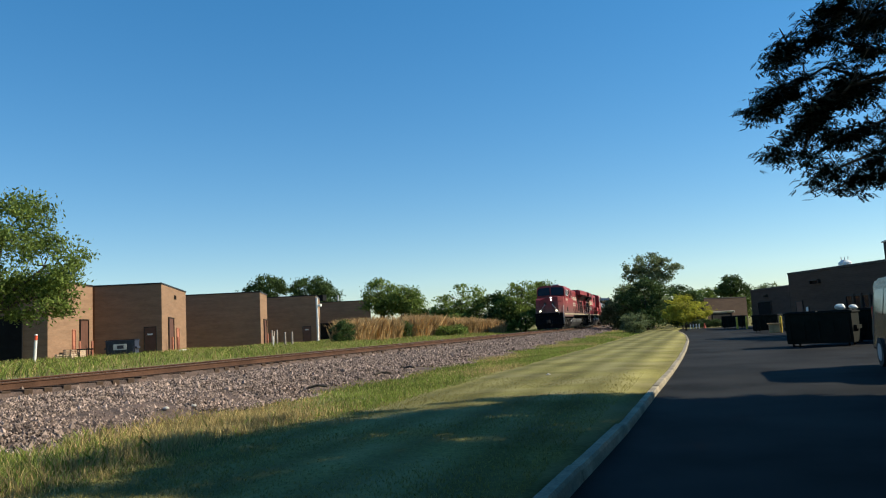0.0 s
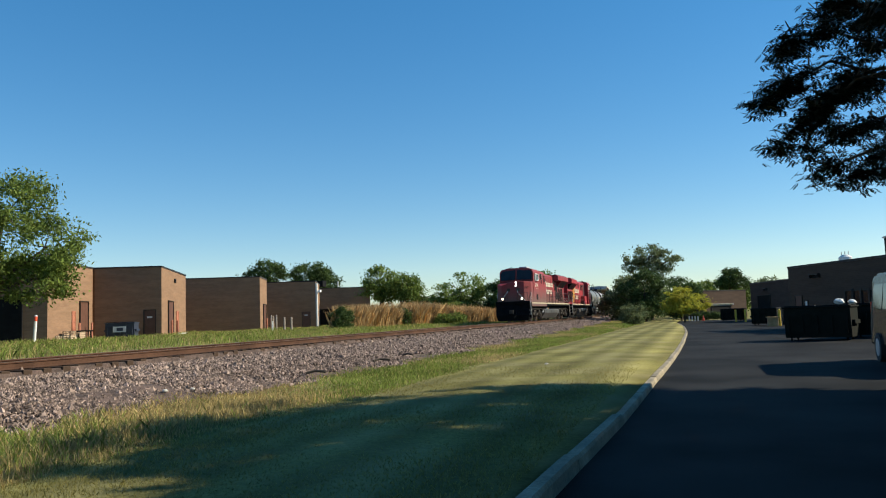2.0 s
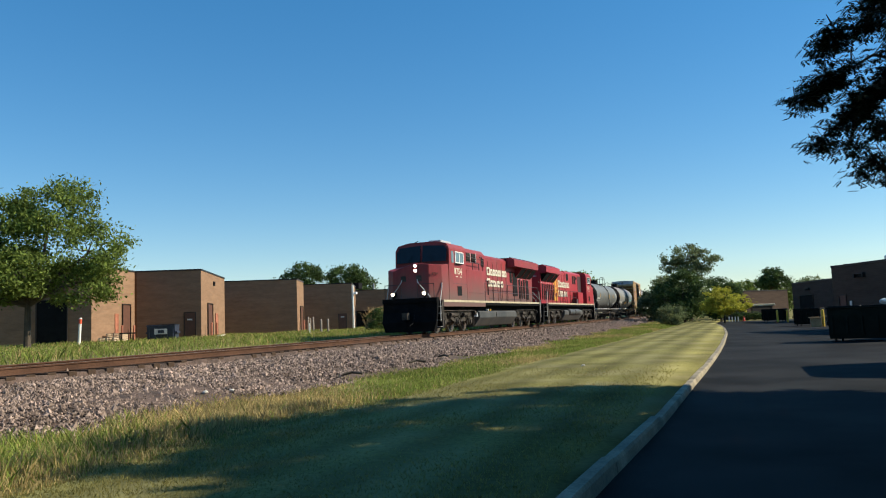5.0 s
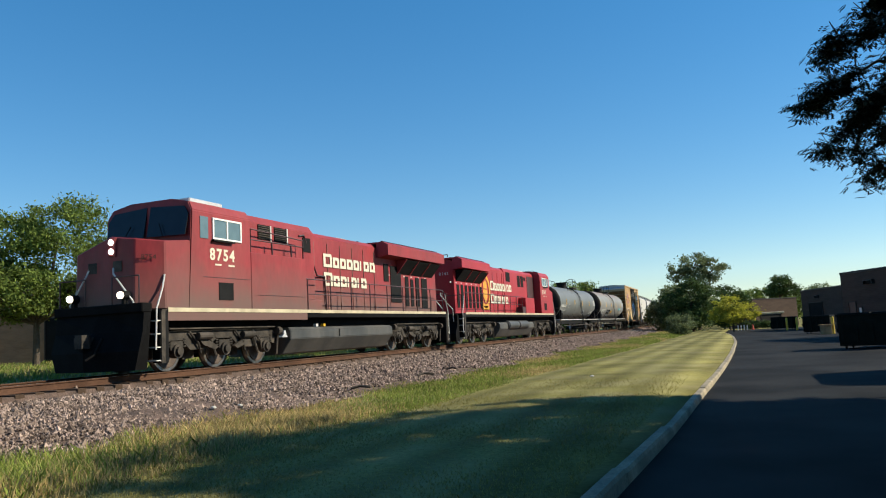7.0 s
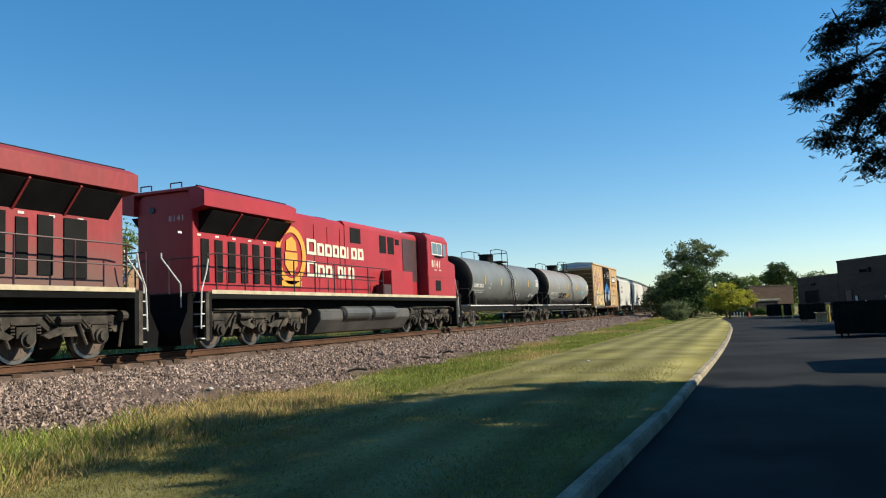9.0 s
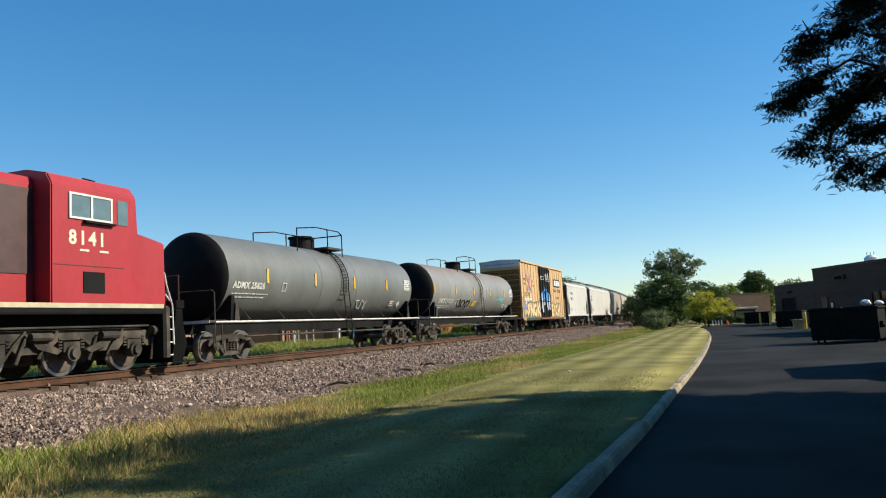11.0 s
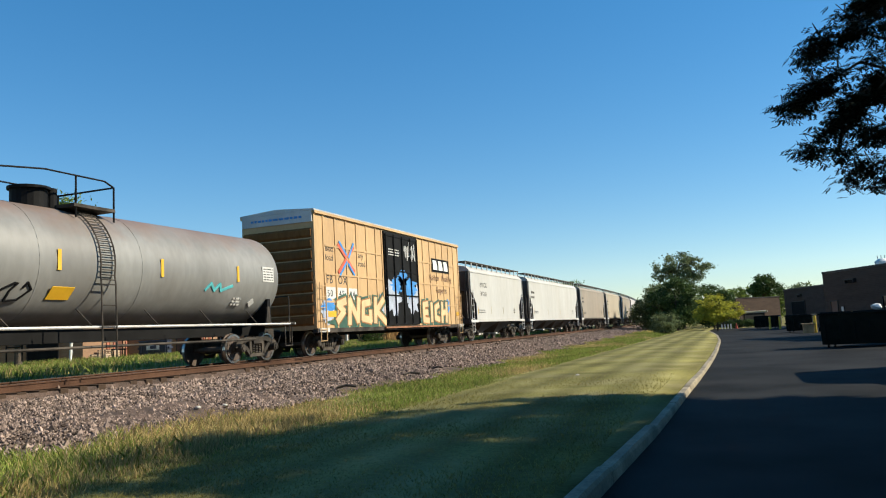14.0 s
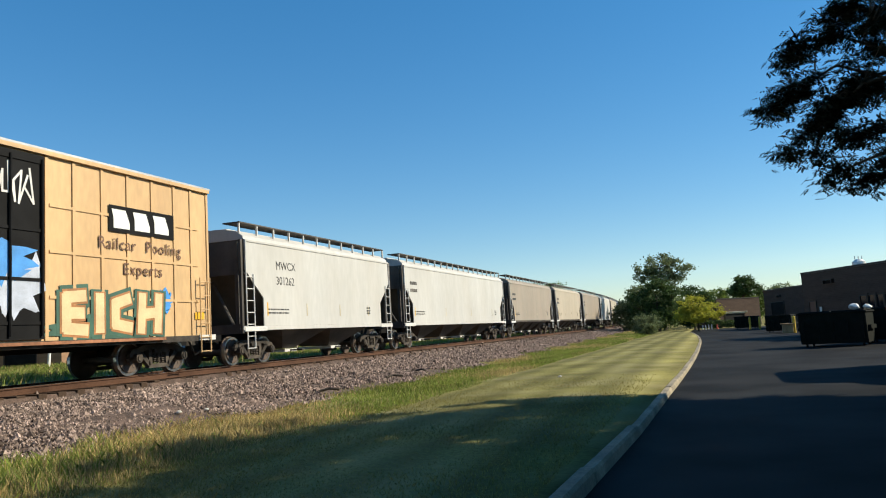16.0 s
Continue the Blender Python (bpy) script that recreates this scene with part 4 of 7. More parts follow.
    for s in S:
        part("roof_rail", tube([(s * 1.2, r0 + 0.1, 4.67), (s * 1.2, r1 - 0.1, 4.67)], 0.03), M_DARK, e, "dark roof-edge rail")
        part("end_grab_iron", tube([(s * 0.75, r1 - 0.02, 4.66), (s * 0.75, r1 - 0.02, 4.80), (s * 0.35, r1 - 0.02, 4.80), (s * 0.35, r1 - 0.02, 4.66)], 0.02), M_RAILING, e)
    for k in range(3):
        part("air_horn", tube([(0.55 + 0.14 * (k - 1), r0 - 1.2, 4.52), (0.55 + 0.14 * (k - 1), r0 - 0.85 - 0.1 * k, 4.56)], 0.06), M_DARK, e, "dark roof horn")
    part("horn_bracket", box(0.35, 0.75, r0 - 1.15, r0 - 1.0, 4.2, 4.5), M_DARK, e)
    for s in S:
        for k in range(3):
            a = r1 - 0.35 - (k + 1) * 1.35
            part("radiator_grille", prism([(s * 1.004, 3.38), (s * 1.50, 3.97), (s * 1.50, 3.975), (s * 1.004, 3.975)], "y", a, a + 1.28), M_DARK, rad, "dark radiator screen")
            part("grille_brace", prism([(s * 1.004, 3.34), (s * 1.54, 3.97), (s * 1.54, 4.0), (s * 1.004, 3.98)], "y", a - 0.06, a - 0.005), red, rad)
        # dark tall louvred doors
        if weathered:
            doors = [(15.2, 15.65, 3.0, 3.75), (15.85, 16.9, 2.1, 3.7), (17.35, 17.7, 1.95, 3.3), (17.95, 18.25, 1.95, 3.2), (18.5, 18.9, 1.95, 3.3), (19.2, 19.85, 1.9, 3.3)]
        else:
            doors = [(16.6 + k * 0.62, 16.6 + k * 0.62 + 0.34, 1.95, 3.2) for k in range(7)]
        for a, b, c, d in doors:
            dr = part("louvred_door", box(*sorted((s * 1.003, s * 1.03)), a, b, c, d), M_DARK, e, "dark louvred hood door")
        for k in range(6):
            part("hood_label", box(*sorted((s * 1.004, s * 1.012)), r0 + 1.0 + k * 0.8, r0 + 1.16 + k * 0.8, 3.27, 3.33), M_STEP, e)
        # walkway railing
        a, b = (8.3, 20.6) if weathered else (9.9, 20.6)
        count = 9
        for k in range(count):
            y = a + (b - a) * k / (count - 1)
            part("railing_post", tube([(s * 1.50, y, 1.66), (s * 1.50, y, 2.74)], 0.024), M_RAILING, e)
        part("handrail", tube([(s * 1.50, a - 0.4, 2.74), (s * 1.50, b, 2.74), (s * 1.45, b + 0.35, 2.66)], 0.022), M_RAILING, e)
        part("handrail", tube([(s * 1.50, a, 2.22), (s * 1.50, b, 2.22)], 0.018), M_RAILING, e)
    # rear end details
    part("rear_railing", tube([(-1.45, 21.3, 1.6), (-1.45, 21.3, 2.6), (-0.4, 21.3, 2.6), (-0.4, 21.3, 1.6)], 0.02), M_RAILING, e)
    part("rear_railing", tube([(1.45, 21.3, 1.6), (1.45, 21.3, 2.6), (0.4, 21.3, 2.6), (0.4, 21.3, 1.6)], 0.02), M_RAILING, e)
    text_part("rear_number", number, 0.24, M_STEP, e, Matrix(((-1, 0, 0, -0.15 if not weathered else 0.0), (0, 0, 1, 21.005), (0, 1, 0, 3.72), (0, 0, 0, 1))), spread=1.25)
    part("rear_lamp", prism([(0.45 + 0.1 * math.cos(k * 0.5236), 4.1 + 0.1 * math.sin(k * 0.5236)) for k in range(12)], "y", 21.002, 21.04), M_GLASS, e)
    # roof fittings
    part("exhaust_stack", box(-0.35, 0.35, 12.4, 13.2, 4.562, 4.70, 0.03), M_GALV if weathered else M_DARK, e)
    bm = bmesh.new()
    for k in range(4):
        add_tube(bm, (-0.25 + k * 0.16, 10.0 if weathered else 15.4, 4.70), (-0.25 + k * 0.16, 10.4 if weathered else 15.85, 4.70), 0.05, 8, 0.09)
    add_box(bm, -0.4, 0.4, 10.1 if weathered else 15.5, 10.2 if weathered else 15.6, 4.56, 4.70)
    part("horn", bm, M_DARK, e, "black air horn cluster")
    part("roof_vents", box(-0.75, 0.75, r0 + 0.5, r1 - 0.5, 4.643, 4.69, 0.02), M_DARK, e)
    # fuel tank
    part("fuel_tank", prism([(-1.35, 1.10), (-1.46, 1.0), (-1.46, 0.72), (-1.1, 0.24), (-0.9, 0.20), (0.9, 0.20), (1.1, 0.24), (1.46, 0.72), (1.46, 1.0), (1.35, 1.10)], "y", 7.25, 14.9, 0.02), M_FUEL, e, "smooth grey-black fuel tank")
    for s in S:
        if weathered:
            for k, yy in enumerate((8.9, 9.4)):
                part("filler_cap", box(*sorted((s * 1.30, s * 1.42)), yy, yy + 0.14, 1.102, 1.2), M_STEP if k == 0 else M_REFLECT, e)
            part("sight_gauge", box(*sorted((s * 1.461, s * 1.48)), 10.4, 10.46, 0.74, 1.0), M_DARK, e)
            part("bell", prism([(6.95 + 0.0, 1.0), (7.05, 1.0), (7.08, 0.86), (7.16, 0.78), (6.84, 0.78), (6.92, 0.86)], "x", *sorted((s * 1.25, s * 1.40))), M_GALV, e, "small steel bell")
        else:
            for a in (8.9, 11.2):
                rs = shared("air_reservoir", lambda: (lambda bm: (add_tube(bm, (0, 0, 0), (0, 2.0, 0), 0.27, 16), add_tube(bm, (0, -0.08, 0), (0, 0, 0), 0.16, 16, 0.27), add_tube(bm, (0, 2.0, 0), (0, 2.08, 0), 0.27, 16, 0.16), bm)[-1])(bmesh.new()), M_FUEL, e, pose(s * 1.36, a, 0.92), label="grey-black air reservoir cylinder")
    loco_truck(e, 4.2, turned)
    loco_truck(e, 18.1, turned)
    return e


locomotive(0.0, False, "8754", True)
locomotive(44.6, True, "8141", False)


# ---- tank cars ----
def tank_car(u, L, paint, marks, label, rng, rusty):
    e = thing("tank_car", label, "tank car", (TRACK_X, 0, RAIL_Z), group="tank cars of the freight train")
    TRAIN.append((e, u))
    r, zc = (1.46, 2.70) if rusty else (1.41, 2.65)
    y0, y1 = 1.55, L - 1.35
    bm = bmesh.new()
    n = 44
    rings = []
    for y, k in ((y0 - 0.42, 0.0), (y0 - 0.38, 0.35), (y0 - 0.26, 0.68), (y0 - 0.12, 0.88), (y0, 1.0), (y0 + 0.02, 1.0), (y1 - 0.02, 1.0), (y1, 1.0), (y1 + 0.12, 0.88), (y1 + 0.26, 0.68), (y1 + 0.38, 0.35), (y1 + 0.42, 0.0)):
        rings.append([bm.verts.new((r * max(k, 0.01) * math.sin(2 * math.pi * i / n), y, zc + r * max(k, 0.01) * math.cos(2 * math.pi * i / n))) for i in range(n)])
    for j, (a, b) in enumerate(zip(rings, rings[1:])):
        for i in range(n):
            f = bm.faces.new((a[i], b[i], b[(i + 1) % n], a[(i + 1) % n]))
            f.material_index = 1 if j < 4 or j > 6 else 0
    bm.faces.new(rings[0])
    bm.faces.new(rings[-1][::-1])
    bmesh.ops.recalc_face_normals(bm, faces=list(bm.faces))
    shell = part("tank", bm, [paint, M_DARK], e, "long cylindrical tank with black domed ends", smooth=True)
    # weld bands
    for k in (2, 3):
        y = y0 + (y1 - y0) * k / 5
        bm = bmesh.new()
        add_disc(bm, (0, y, zc), (0, 1, 0), r + 0.006, 0.03, 44)
        part("weld_band", bm, paint, shell, smooth=False)
    part("centre_sill", box(-0.3, 0.3, 0.5, L - 0.5, 0.86, 1.18), M_DARK, e)
    part("side_pipe", tube([(1.30, 2.5, 0.72), (1.30, L - 2.5, 0.72)], 0.035), M_TRUCK, e)
    for s in (-1, 1):
        part("sill_rail", tube([(s * 1.48, 0.75, 1.18), (s * 1.48, L - 0.75, 1.18)], 0.035), M_STEP, e, "pale side handrail along the tank's foot")
        for k in range(7):
            y = 2.6 + (L - 5.2) * k / 6
            part("rail_bracket", tube([(s * 1.48, y, 1.18), (s * 1.22, y - 0.25, 1.62)], 0.015), M_TRUCK, e)
        for way, y in ((1, 0.0), (-1, L)):
            part("saddle", prism([(y + way * 1.65, 1.18), (y + way * 1.95, 1.18), (y + way * 1.85, 2.0), (y + way * 1.72, 2.0)], "x", *sorted((s * 0.6, s * 1.36))), M_DARK, e)
            part("saddle_bracket", prism([(y + way * 1.78, 1.18), (y + way * 2.05, 1.18), (y + way * 1.95, 1.75), (y + way * 1.85, 1.75)], "x", *sorted((s * 1.362, s * 1.42))), M_TRUCK, e)
            part("end_rail", tube([(s * 1.46, y + way * 0.75, 0.55), (s * 1.46, y + way * 0.75, 2.05), (s * 1.40, y + way * 0.72, 2.12), (s * 0.3, y + way * 0.6, 2.12)], 0.022), M_TRUCK, e)
            part("stirrup_step", tube([(s * 1.48, y + way * 0.65, 1.1), (s * 1.48, y + way * 0.65, 0.45), (s * 1.48, y + way * 1.05, 0.45), (s * 1.48, y + way * 1.05, 1.1)], 0.02), M_TRUCK, e)
        # reflectors on the belly line
        for k in range(5 if rusty else 4):
            y = (1.66 + 3.3 * k) if rusty else (3.66 + 3.14 * k)
            a = radians(82)
            rf = part("reflector", box(-0.006, 0.006, -0.05, 0.05, -0.24, 0.24), M_REFLECT, shell, "yellow reflector strip")
            rf.matrix_local = pose(s * (r + 0.008), y, zc + 0.02)
    for way, y in ((1, 0.0), (-1, L)):
        part("end_platform", box(-1.5, 1.5, *sorted((y + way * 0.45, y + way * 1.25)), 1.16, 1.24, 0.01), M_TRUCK, e)
        part("platform_front", box(-1.5, 1.5, *sorted((y + way * 0.43, y + way * 0.448)), 1.15, 1.24), M_STEP, e)
        coupler(e, y, way)
    # top platform, dome and railing
    yc = (y0 + y1) / 2
    part("manway", (lambda bm: (add_disc(bm, (0, yc - 0.6, zc + r + 0.16), (0, 0, 1), 0.42, 0.5, 20), add_disc(bm, (0, yc - 0.6, zc + r + 0.42), (0, 0, 1), 0.48, 0.07, 20), add_disc(bm, (0.25, yc - 0.2, zc + r + 0.2), (0, 0, 1), 0.14, 0.5, 12), bm)[-1])(bmesh.new()), M_DARK, e, "dark manway dome with valves")
    part("top_platform", box(-1.0, 1.0, yc - 0.2, yc + 1.1, zc + r - 0.05, zc + r + 0.03), M_TRUCK, e)
    for s in (-1, 1):
        z = zc + r
        part("top_rail", tube([(s * 0.95, yc - 2.4, z - 0.3), (s * 0.95, yc - 2.4, z + 0.55), (s * 0.95, yc - 1.0, z + 0.72), (s * 0.95, yc + 0.8, z + 0.72), (s * 0.95, yc + 1.1, z + 0.6), (s * 0.95, yc + 1.1, z - 0.3)], 0.024), M_DARK, e)
        part("top_rail", tube([(s * 0.95, yc - 0.1, z + 0.72), (s * 0.95, yc - 0.1, z - 0.3)], 0.024), M_DARK, e)
    part("top_rail", tube([(-0.95, yc + 1.1, zc + r + 0.6), (0.95, yc + 1.1, zc + r + 0.6)], 0.024), M_DARK, e)
    # ladders that follow the shell
    for s in (-1, 1):
        bm = bmesh.new()
        arc = []
        for k in range(9):
            a = radians(28 + k * 9)
            arc.append((s * (r + 0.07) * math.sin(a), zc + (r + 0.07) * math.cos(a)))
        arc += [(s * (r + 0.08), zc - 0.5), (s * 1.56, 1.2), (s * 1.56, 0.45)]
        for side in (0.1, 0.55):
            for p, q in zip(arc, arc[1:]):
                add_tube(bm, (p[0], yc + side, p[1]), (q[0], yc + side, q[1]), 0.02)
        for p, q in zip(arc, arc[1:]):
            m = ((p[0] + q[0]) / 2, (p[1] + q[1]) / 2)
            for pt in (p, m):
                add_tube(bm, (pt[0], yc + 0.1, pt[1]), (pt[0], yc + 0.55, pt[1]), 0.015)
        part("ladder", bm, M_DARK if not rusty else M_TRUCK, e, "side ladder curved over the tank")
        # lettering
        def on_shell(y, phi, lift=0.004):
            """A tangent plane on the flank, phi degrees below its middle."""
            f = radians(phi)
            return side_matrix(s, (r + lift) * math.cos(f), y if s > 0 else L - y, zc - (r + lift) * math.sin(f)) @ pose(0, 0, 0, phi)
        start, phi = (2.5, 30) if rusty else (1.8, 17)
        text_part("car_number", marks, 0.36 if rusty else 0.28, M_STEP, shell, on_shell(start, phi), "white stencilled car number", thick=0.008, spread=1.1, bold=0.012)
        part("stencil_block", flat_shapes(bars(1, 2.0, 0.035, 0.12, rng), 0.012), M_STEP, shell).matrix_local = on_shell(start, phi + 8)
        part("stencil_block", flat_shapes(bars(1, 1.8, 0.035, 0.12, rng), 0.012), M_STEP, shell).matrix_local = on_shell(start, phi + 13)
        bxm = part("stencil_frame", flat_shapes([[(0, 0), (0.26, 0), (0.26, 0.03), (0, 0.03)], [(0, 0.27), (0.26, 0.27), (0.26, 0.3), (0, 0.3)], [(0, 0.03), (0.03, 0.03), (0.03, 0.27), (0, 0.27)], [(0.23, 0.03), (0.26, 0.03), (0.26, 0.27), (0.23, 0.27)]], 0.008), M_STEP, shell, "white stencilled frame")
        bxm.matrix_local = on_shell(start + 2.75, phi + 2)
        y_p = y1 - 0.9 if s > 0 else y0 + 0.9
        bm = flat_shapes([[(0, 0), (0.62, 0), (0.62, 0.48), (0, 0.48)]], 0.02)
        pn = part("data_panel", bm, M_STEP, shell, "pale data panel with lines of small writing")
        pn.matrix_local = side_matrix(s, r - 0.012, y_p, zc - 0.15)
        ln = part("data_lines", flat_shapes(bars(5, 0.52, 0.03, 0.085, rng), 0.026), M_BLACKTXT, shell)
        ln.matrix_local = side_matrix(s, r - 0.012, y_p + s * 0.05, zc + 0.24)
        dm = part("placard", flat_shapes([[(0, -0.16), (0.16, 0), (0, 0.16), (-0.16, 0)]], 0.02), M_STEP, shell, "white diamond placard")
        dm.matrix_local = on_shell(L - 2.6, 34)
        sq = part("stencil_frame", flat_shapes(bars(3, 0.4, 0.05, 0.1, rng), 0.02), M_STEP, shell)
        sq.matrix_local = on_shell(L - 3.6, 30)
        # scribbled tag
        pts, a = [], 0.0
        for k in range(26):
            a += rng.uniform(0.4, 0.9)
            pts.append((0.085 * k + 0.2 * math.cos(a * 2.1), 0.24 * math.sin(a * 1.7)))
        sc = part("graffiti_tag", flat_shapes(stroke(pts if rusty else pts[:12], 0.035), 0.03), M_DARK if rusty else M_STEP, shell, "scribbled spray tag")
        sc.matrix_local = on_shell(5.5 if rusty else 10.5, 30 if rusty else 36, -0.012)
        if rusty:
            og = part("orange_placard", flat_shapes([[(0, 0), (0.62, 0), (0.66, 0.34), (0.04, 0.34)]], 0.02), M_REFLECT, shell, "orange placard")
            og.matrix_local = on_shell(8.1, 36)
            tl = part("teal_tag", flat_shapes(stroke([(0, 0), (0.2, 0.2), (0.4, 0), (0.6, 0.2), (0.7, 0.0), (1.0, 0.1), (1.2, 0.16)], 0.08), 0.03), M_TEAL, shell, "faded teal spray tag")
            tl.matrix_local = on_shell(13.4, 20, -0.01)
    freight_truck(e, 1.62 + 0.45, False)
    freight_truck(e, L - 2.07, False)
    return e


trng = random.Random(11)
tank_car(44.6, 17.3, M_TANK1, "ADMX 25626", "dark grey tank car with white stencils and a top railing", trng, False)
tank_car(61.9, 18.4, M_TANK2, "SHPX 211016", "mid-grey tank car with a rust-stained crown and spray tags", trng, True)


# ---- boxcar ----
def boxcar(u, L):
    e = thing("boxcar", "yellow ribbed boxcar with black doors and spray-painted graffiti", "boxcar", (TRACK_X, 0, RAIL_Z), group="cars of the freight train")
    TRAIN.append((e, u))
    rng = random.Random(4)
    y0, y1, z0, z1, hw = 0.9, L - 0.9, 0.95, 5.30, 1.52
    d0, d1 = 6.75, 10.35
    part("body", box(-hw, hw, y0, y1, z0, z1 - 0.002), [M_YELLOW], e)
    part("roof", prism([(-1.6, z1), (1.6, z1), (1.6, z1 + 0.05), (0.0, z1 + 0.16), (-1.6, z1 + 0.05)], "y", y0 - 0.04, y1 + 0.04), M_GALV, e, "pale galvanised roof")
    part("underframe", box(-0.35, 0.35, 0.5, L - 0.5, 0.72, 0.948), M_DARK, e)
    for way, y in ((-1, y0), (1, y1)):
        for k in range(9):
            z = z0 + 0.15 + k * 0.40
            part("end_pressing", prism([(y + way * 0.002, z), (y + way * 0.07, z + 0.08), (y + way * 0.07, z + 0.28), (y + way * 0.002, z + 0.36)], "x", -1.45, 1.45), M_YELLOW_END, e, "rusty pressed end panel, darkened for shade")
        part("end_top_band", box(-1.5, 1.5, *sorted((y + way * 0.003, y + way * 0.05)), z1 - 0.42, z1 - 0.01), M_GALV, e, "pale band under the roof edge")
        bandw = part("band_lettering", flat_shapes(bars(1, 2.2, 0.08, 0.1, rng), 0.012), M_BLUE, e)
        bandw.matrix_local = Matrix(((1 if way < 0 else -1, 0, 0, -1.1 if way < 0 else 1.1), (0, 0, way, y + way * 0.05), (0, 1, 0, z1 - 0.26), (0, 0, 0, 1)))
        coupler(e, 0 if way < 0 else L, -way)
    for s in (-1, 1):
        # side sill and eaves
        part("side_sill", box(*sorted((s * 1.40, s * 1.585)), y0, y1, z0 - 0.12, z0 + 0.04), M_TRUCK, e)
        part("eaves_rail", box(*sorted((s * 1.521, s * 1.61)), y0, y1, z1 - 0.10, z1 - 0.003), M_YELLOW, e)
        # ribs: uprights and three rows of rails, door bay left free
        ys = [y0 + 0.06, 1.62, 2.5, 3.38, 4.26, 5.14, 6.02, d0 - 0.12] + [d1 + 0.12, 11.25, 12.13, 13.0, 13.9, 14.78, 15.5, y1 - 0.06]
        for y in ys:
            part("side_rib", box(*sorted((s * 1.521, s * 1.550)), y - 0.045, y + 0.045, z0 + 0.042, z1 - 0.102), M_YELLOW, e)
        for a, b in ((y0 + 0.8, d0 - 0.2), (d1 + 0.2, y1 - 0.5)):
            for z in (z0 + 1.02, z0 + 2.06, z0 + 3.12):
                part("side_rail", box(*sorted((s * 1.521, s * 1.548)), a, b, z - 0.035, z + 0.035), M_YELLOW, e)
        # doors
        dr = part("door", box(*sorted((s * 1.521, s * 1.60)), d0, d1, z0 + 0.08, z1 - 0.16), M_DARK, e, "black plug door")
        mid = (d0 + d1) / 2
        for y in (d0 + 0.08, d0 + 0.9, mid, d1 - 0.9, d1 - 0.08):
            part("door_bar", tube([(s * 1.64, y, z0 + 0.15), (s * 1.64, y, z1 - 0.25)], 0.03), M_DARK, dr)
        for z in (z0 + 0.4, z0 + 1.35, z0 + 2.45, z1 - 0.35):
            part("door_rail", box(*sorted((s * 1.601, s * 1.625)), d0 + 0.05, d1 - 0.05, z, z + 0.07), M_DARK, dr)
        part("door_track", box(*sorted((s * 1.586, s * 1.68)), d0 - 0.3, 14.2, z0 - 0.05, z0 + 0.02), M_RUST, e, "rusty door track")
        # ladders at the corners
        for y in (y0 + 0.35, y1 - 0.35):
            bm = bmesh.new()
            for side in (-0.22, 0.22):
                add_tube(bm, (s * 1.64, y + side, z0 - 0.45), (s * 1.64, y + side, z0 + 1.7), 0.02)
            for k in range(6):
                add_tube(bm, (s * 1.64, y - 0.22, z0 - 0.42 + k * 0.4), (s * 1.64, y + 0.22, z0 - 0.42 + k * 0.4), 0.016)
            part("ladder", bm, M_YELLOW, e)
            part("sill_patch", box(*sorted((s * 1.586, s * 1.60)), y - 0.25, y + 0.5, z0 - 0.1, z0 + 0.05), M_STEP, e)
        # lettering
        if s > 0:
            def put(v, z, pl=1.5445):
                return side_matrix(1, pl, v, z)
        else:
            def put(v, z, pl=1.5445):
                return side_matrix(-1, pl, L - v, z)
        for w, v in (("FB", 1.74), ("OX", 2.64)):
            text_part("car_mark", w, 0.44, M_BLACKTXT, e, put(v, 2.66, 1.523), "dark car letters", spread=1.15)
        for v in (1.69, 2.57, 3.45):
            part("number_patch", flat_shapes([[(0, 0), (0.72, 0), (0.72, 0.44), (0, 0.44)]], 0.003), M_STEP, e, "white number patch").matrix_local = put(v, 2.08, 1.522)
        for k, (w, v) in enumerate((("50", 1.78), ("45", 2.68), ("04", 3.55))):
            text_part("car_number", w, 0.36, M_BLACKTXT, e, put(v, 2.16, 1.528), "black stencilled car number", spread=1.3)
        for k, word in enumerate(("next", "load")):
            text_part("slogan", word, 0.34, M_BLACKTXT, e, put(1.72, 3.86 - 0.34 * k, 1.523), "dark painted slogan")
        for k, word in enumerate(("any", "road")):
            text_part("slogan", word, 0.34, M_BLACKTXT, e, put(4.36, 3.78 - 0.34 * k, 1.523), "dark painted slogan")
        part("cross_emblem", flat_shapes(stroke([(0.05, 0.0), (0.72, 0.62)], 0.16) + stroke([(0.88, 0.78), (1.4, 1.25)], 0.16) + stroke([(0.05, 1.25), (0.7, 0.72)], 0.16) + stroke([(0.9, 0.55), (1.4, 0.1)], 0.16)), M_REDSPRAY, e, "red crossed bars").matrix_local = put(2.66, 3.12) @ Matrix.Diagonal((0.92, 0.84, 1, 1))
        part("cross_emblem", flat_shapes(stroke([(0.15, -0.12), (0.75, 0.5)], 0.12) + stroke([(0.95, 0.75), (1.4, 1.42)], 0.12) + stroke([(0.15, 1.4), (0.72, 0.85)], 0.12) + stroke([(0.9, 0.42), (1.4, -0.06)], 0.12), 0.009), M_BLUE, e, "blue crossed bars").matrix_local = put(2.66, 3.12) @ Matrix.Diagonal((0.92, 0.84, 1, 1))
        bg = part("logo_panel", flat_shapes([[(0, 0), (2.4, 0), (2.4, 0.68), (0, 0.68)]]), M_DARK, e, "black logo panel")
        bg.matrix_local = side_matrix(s, 1.552, 12.34 if s > 0 else L - 12.34, 3.66)
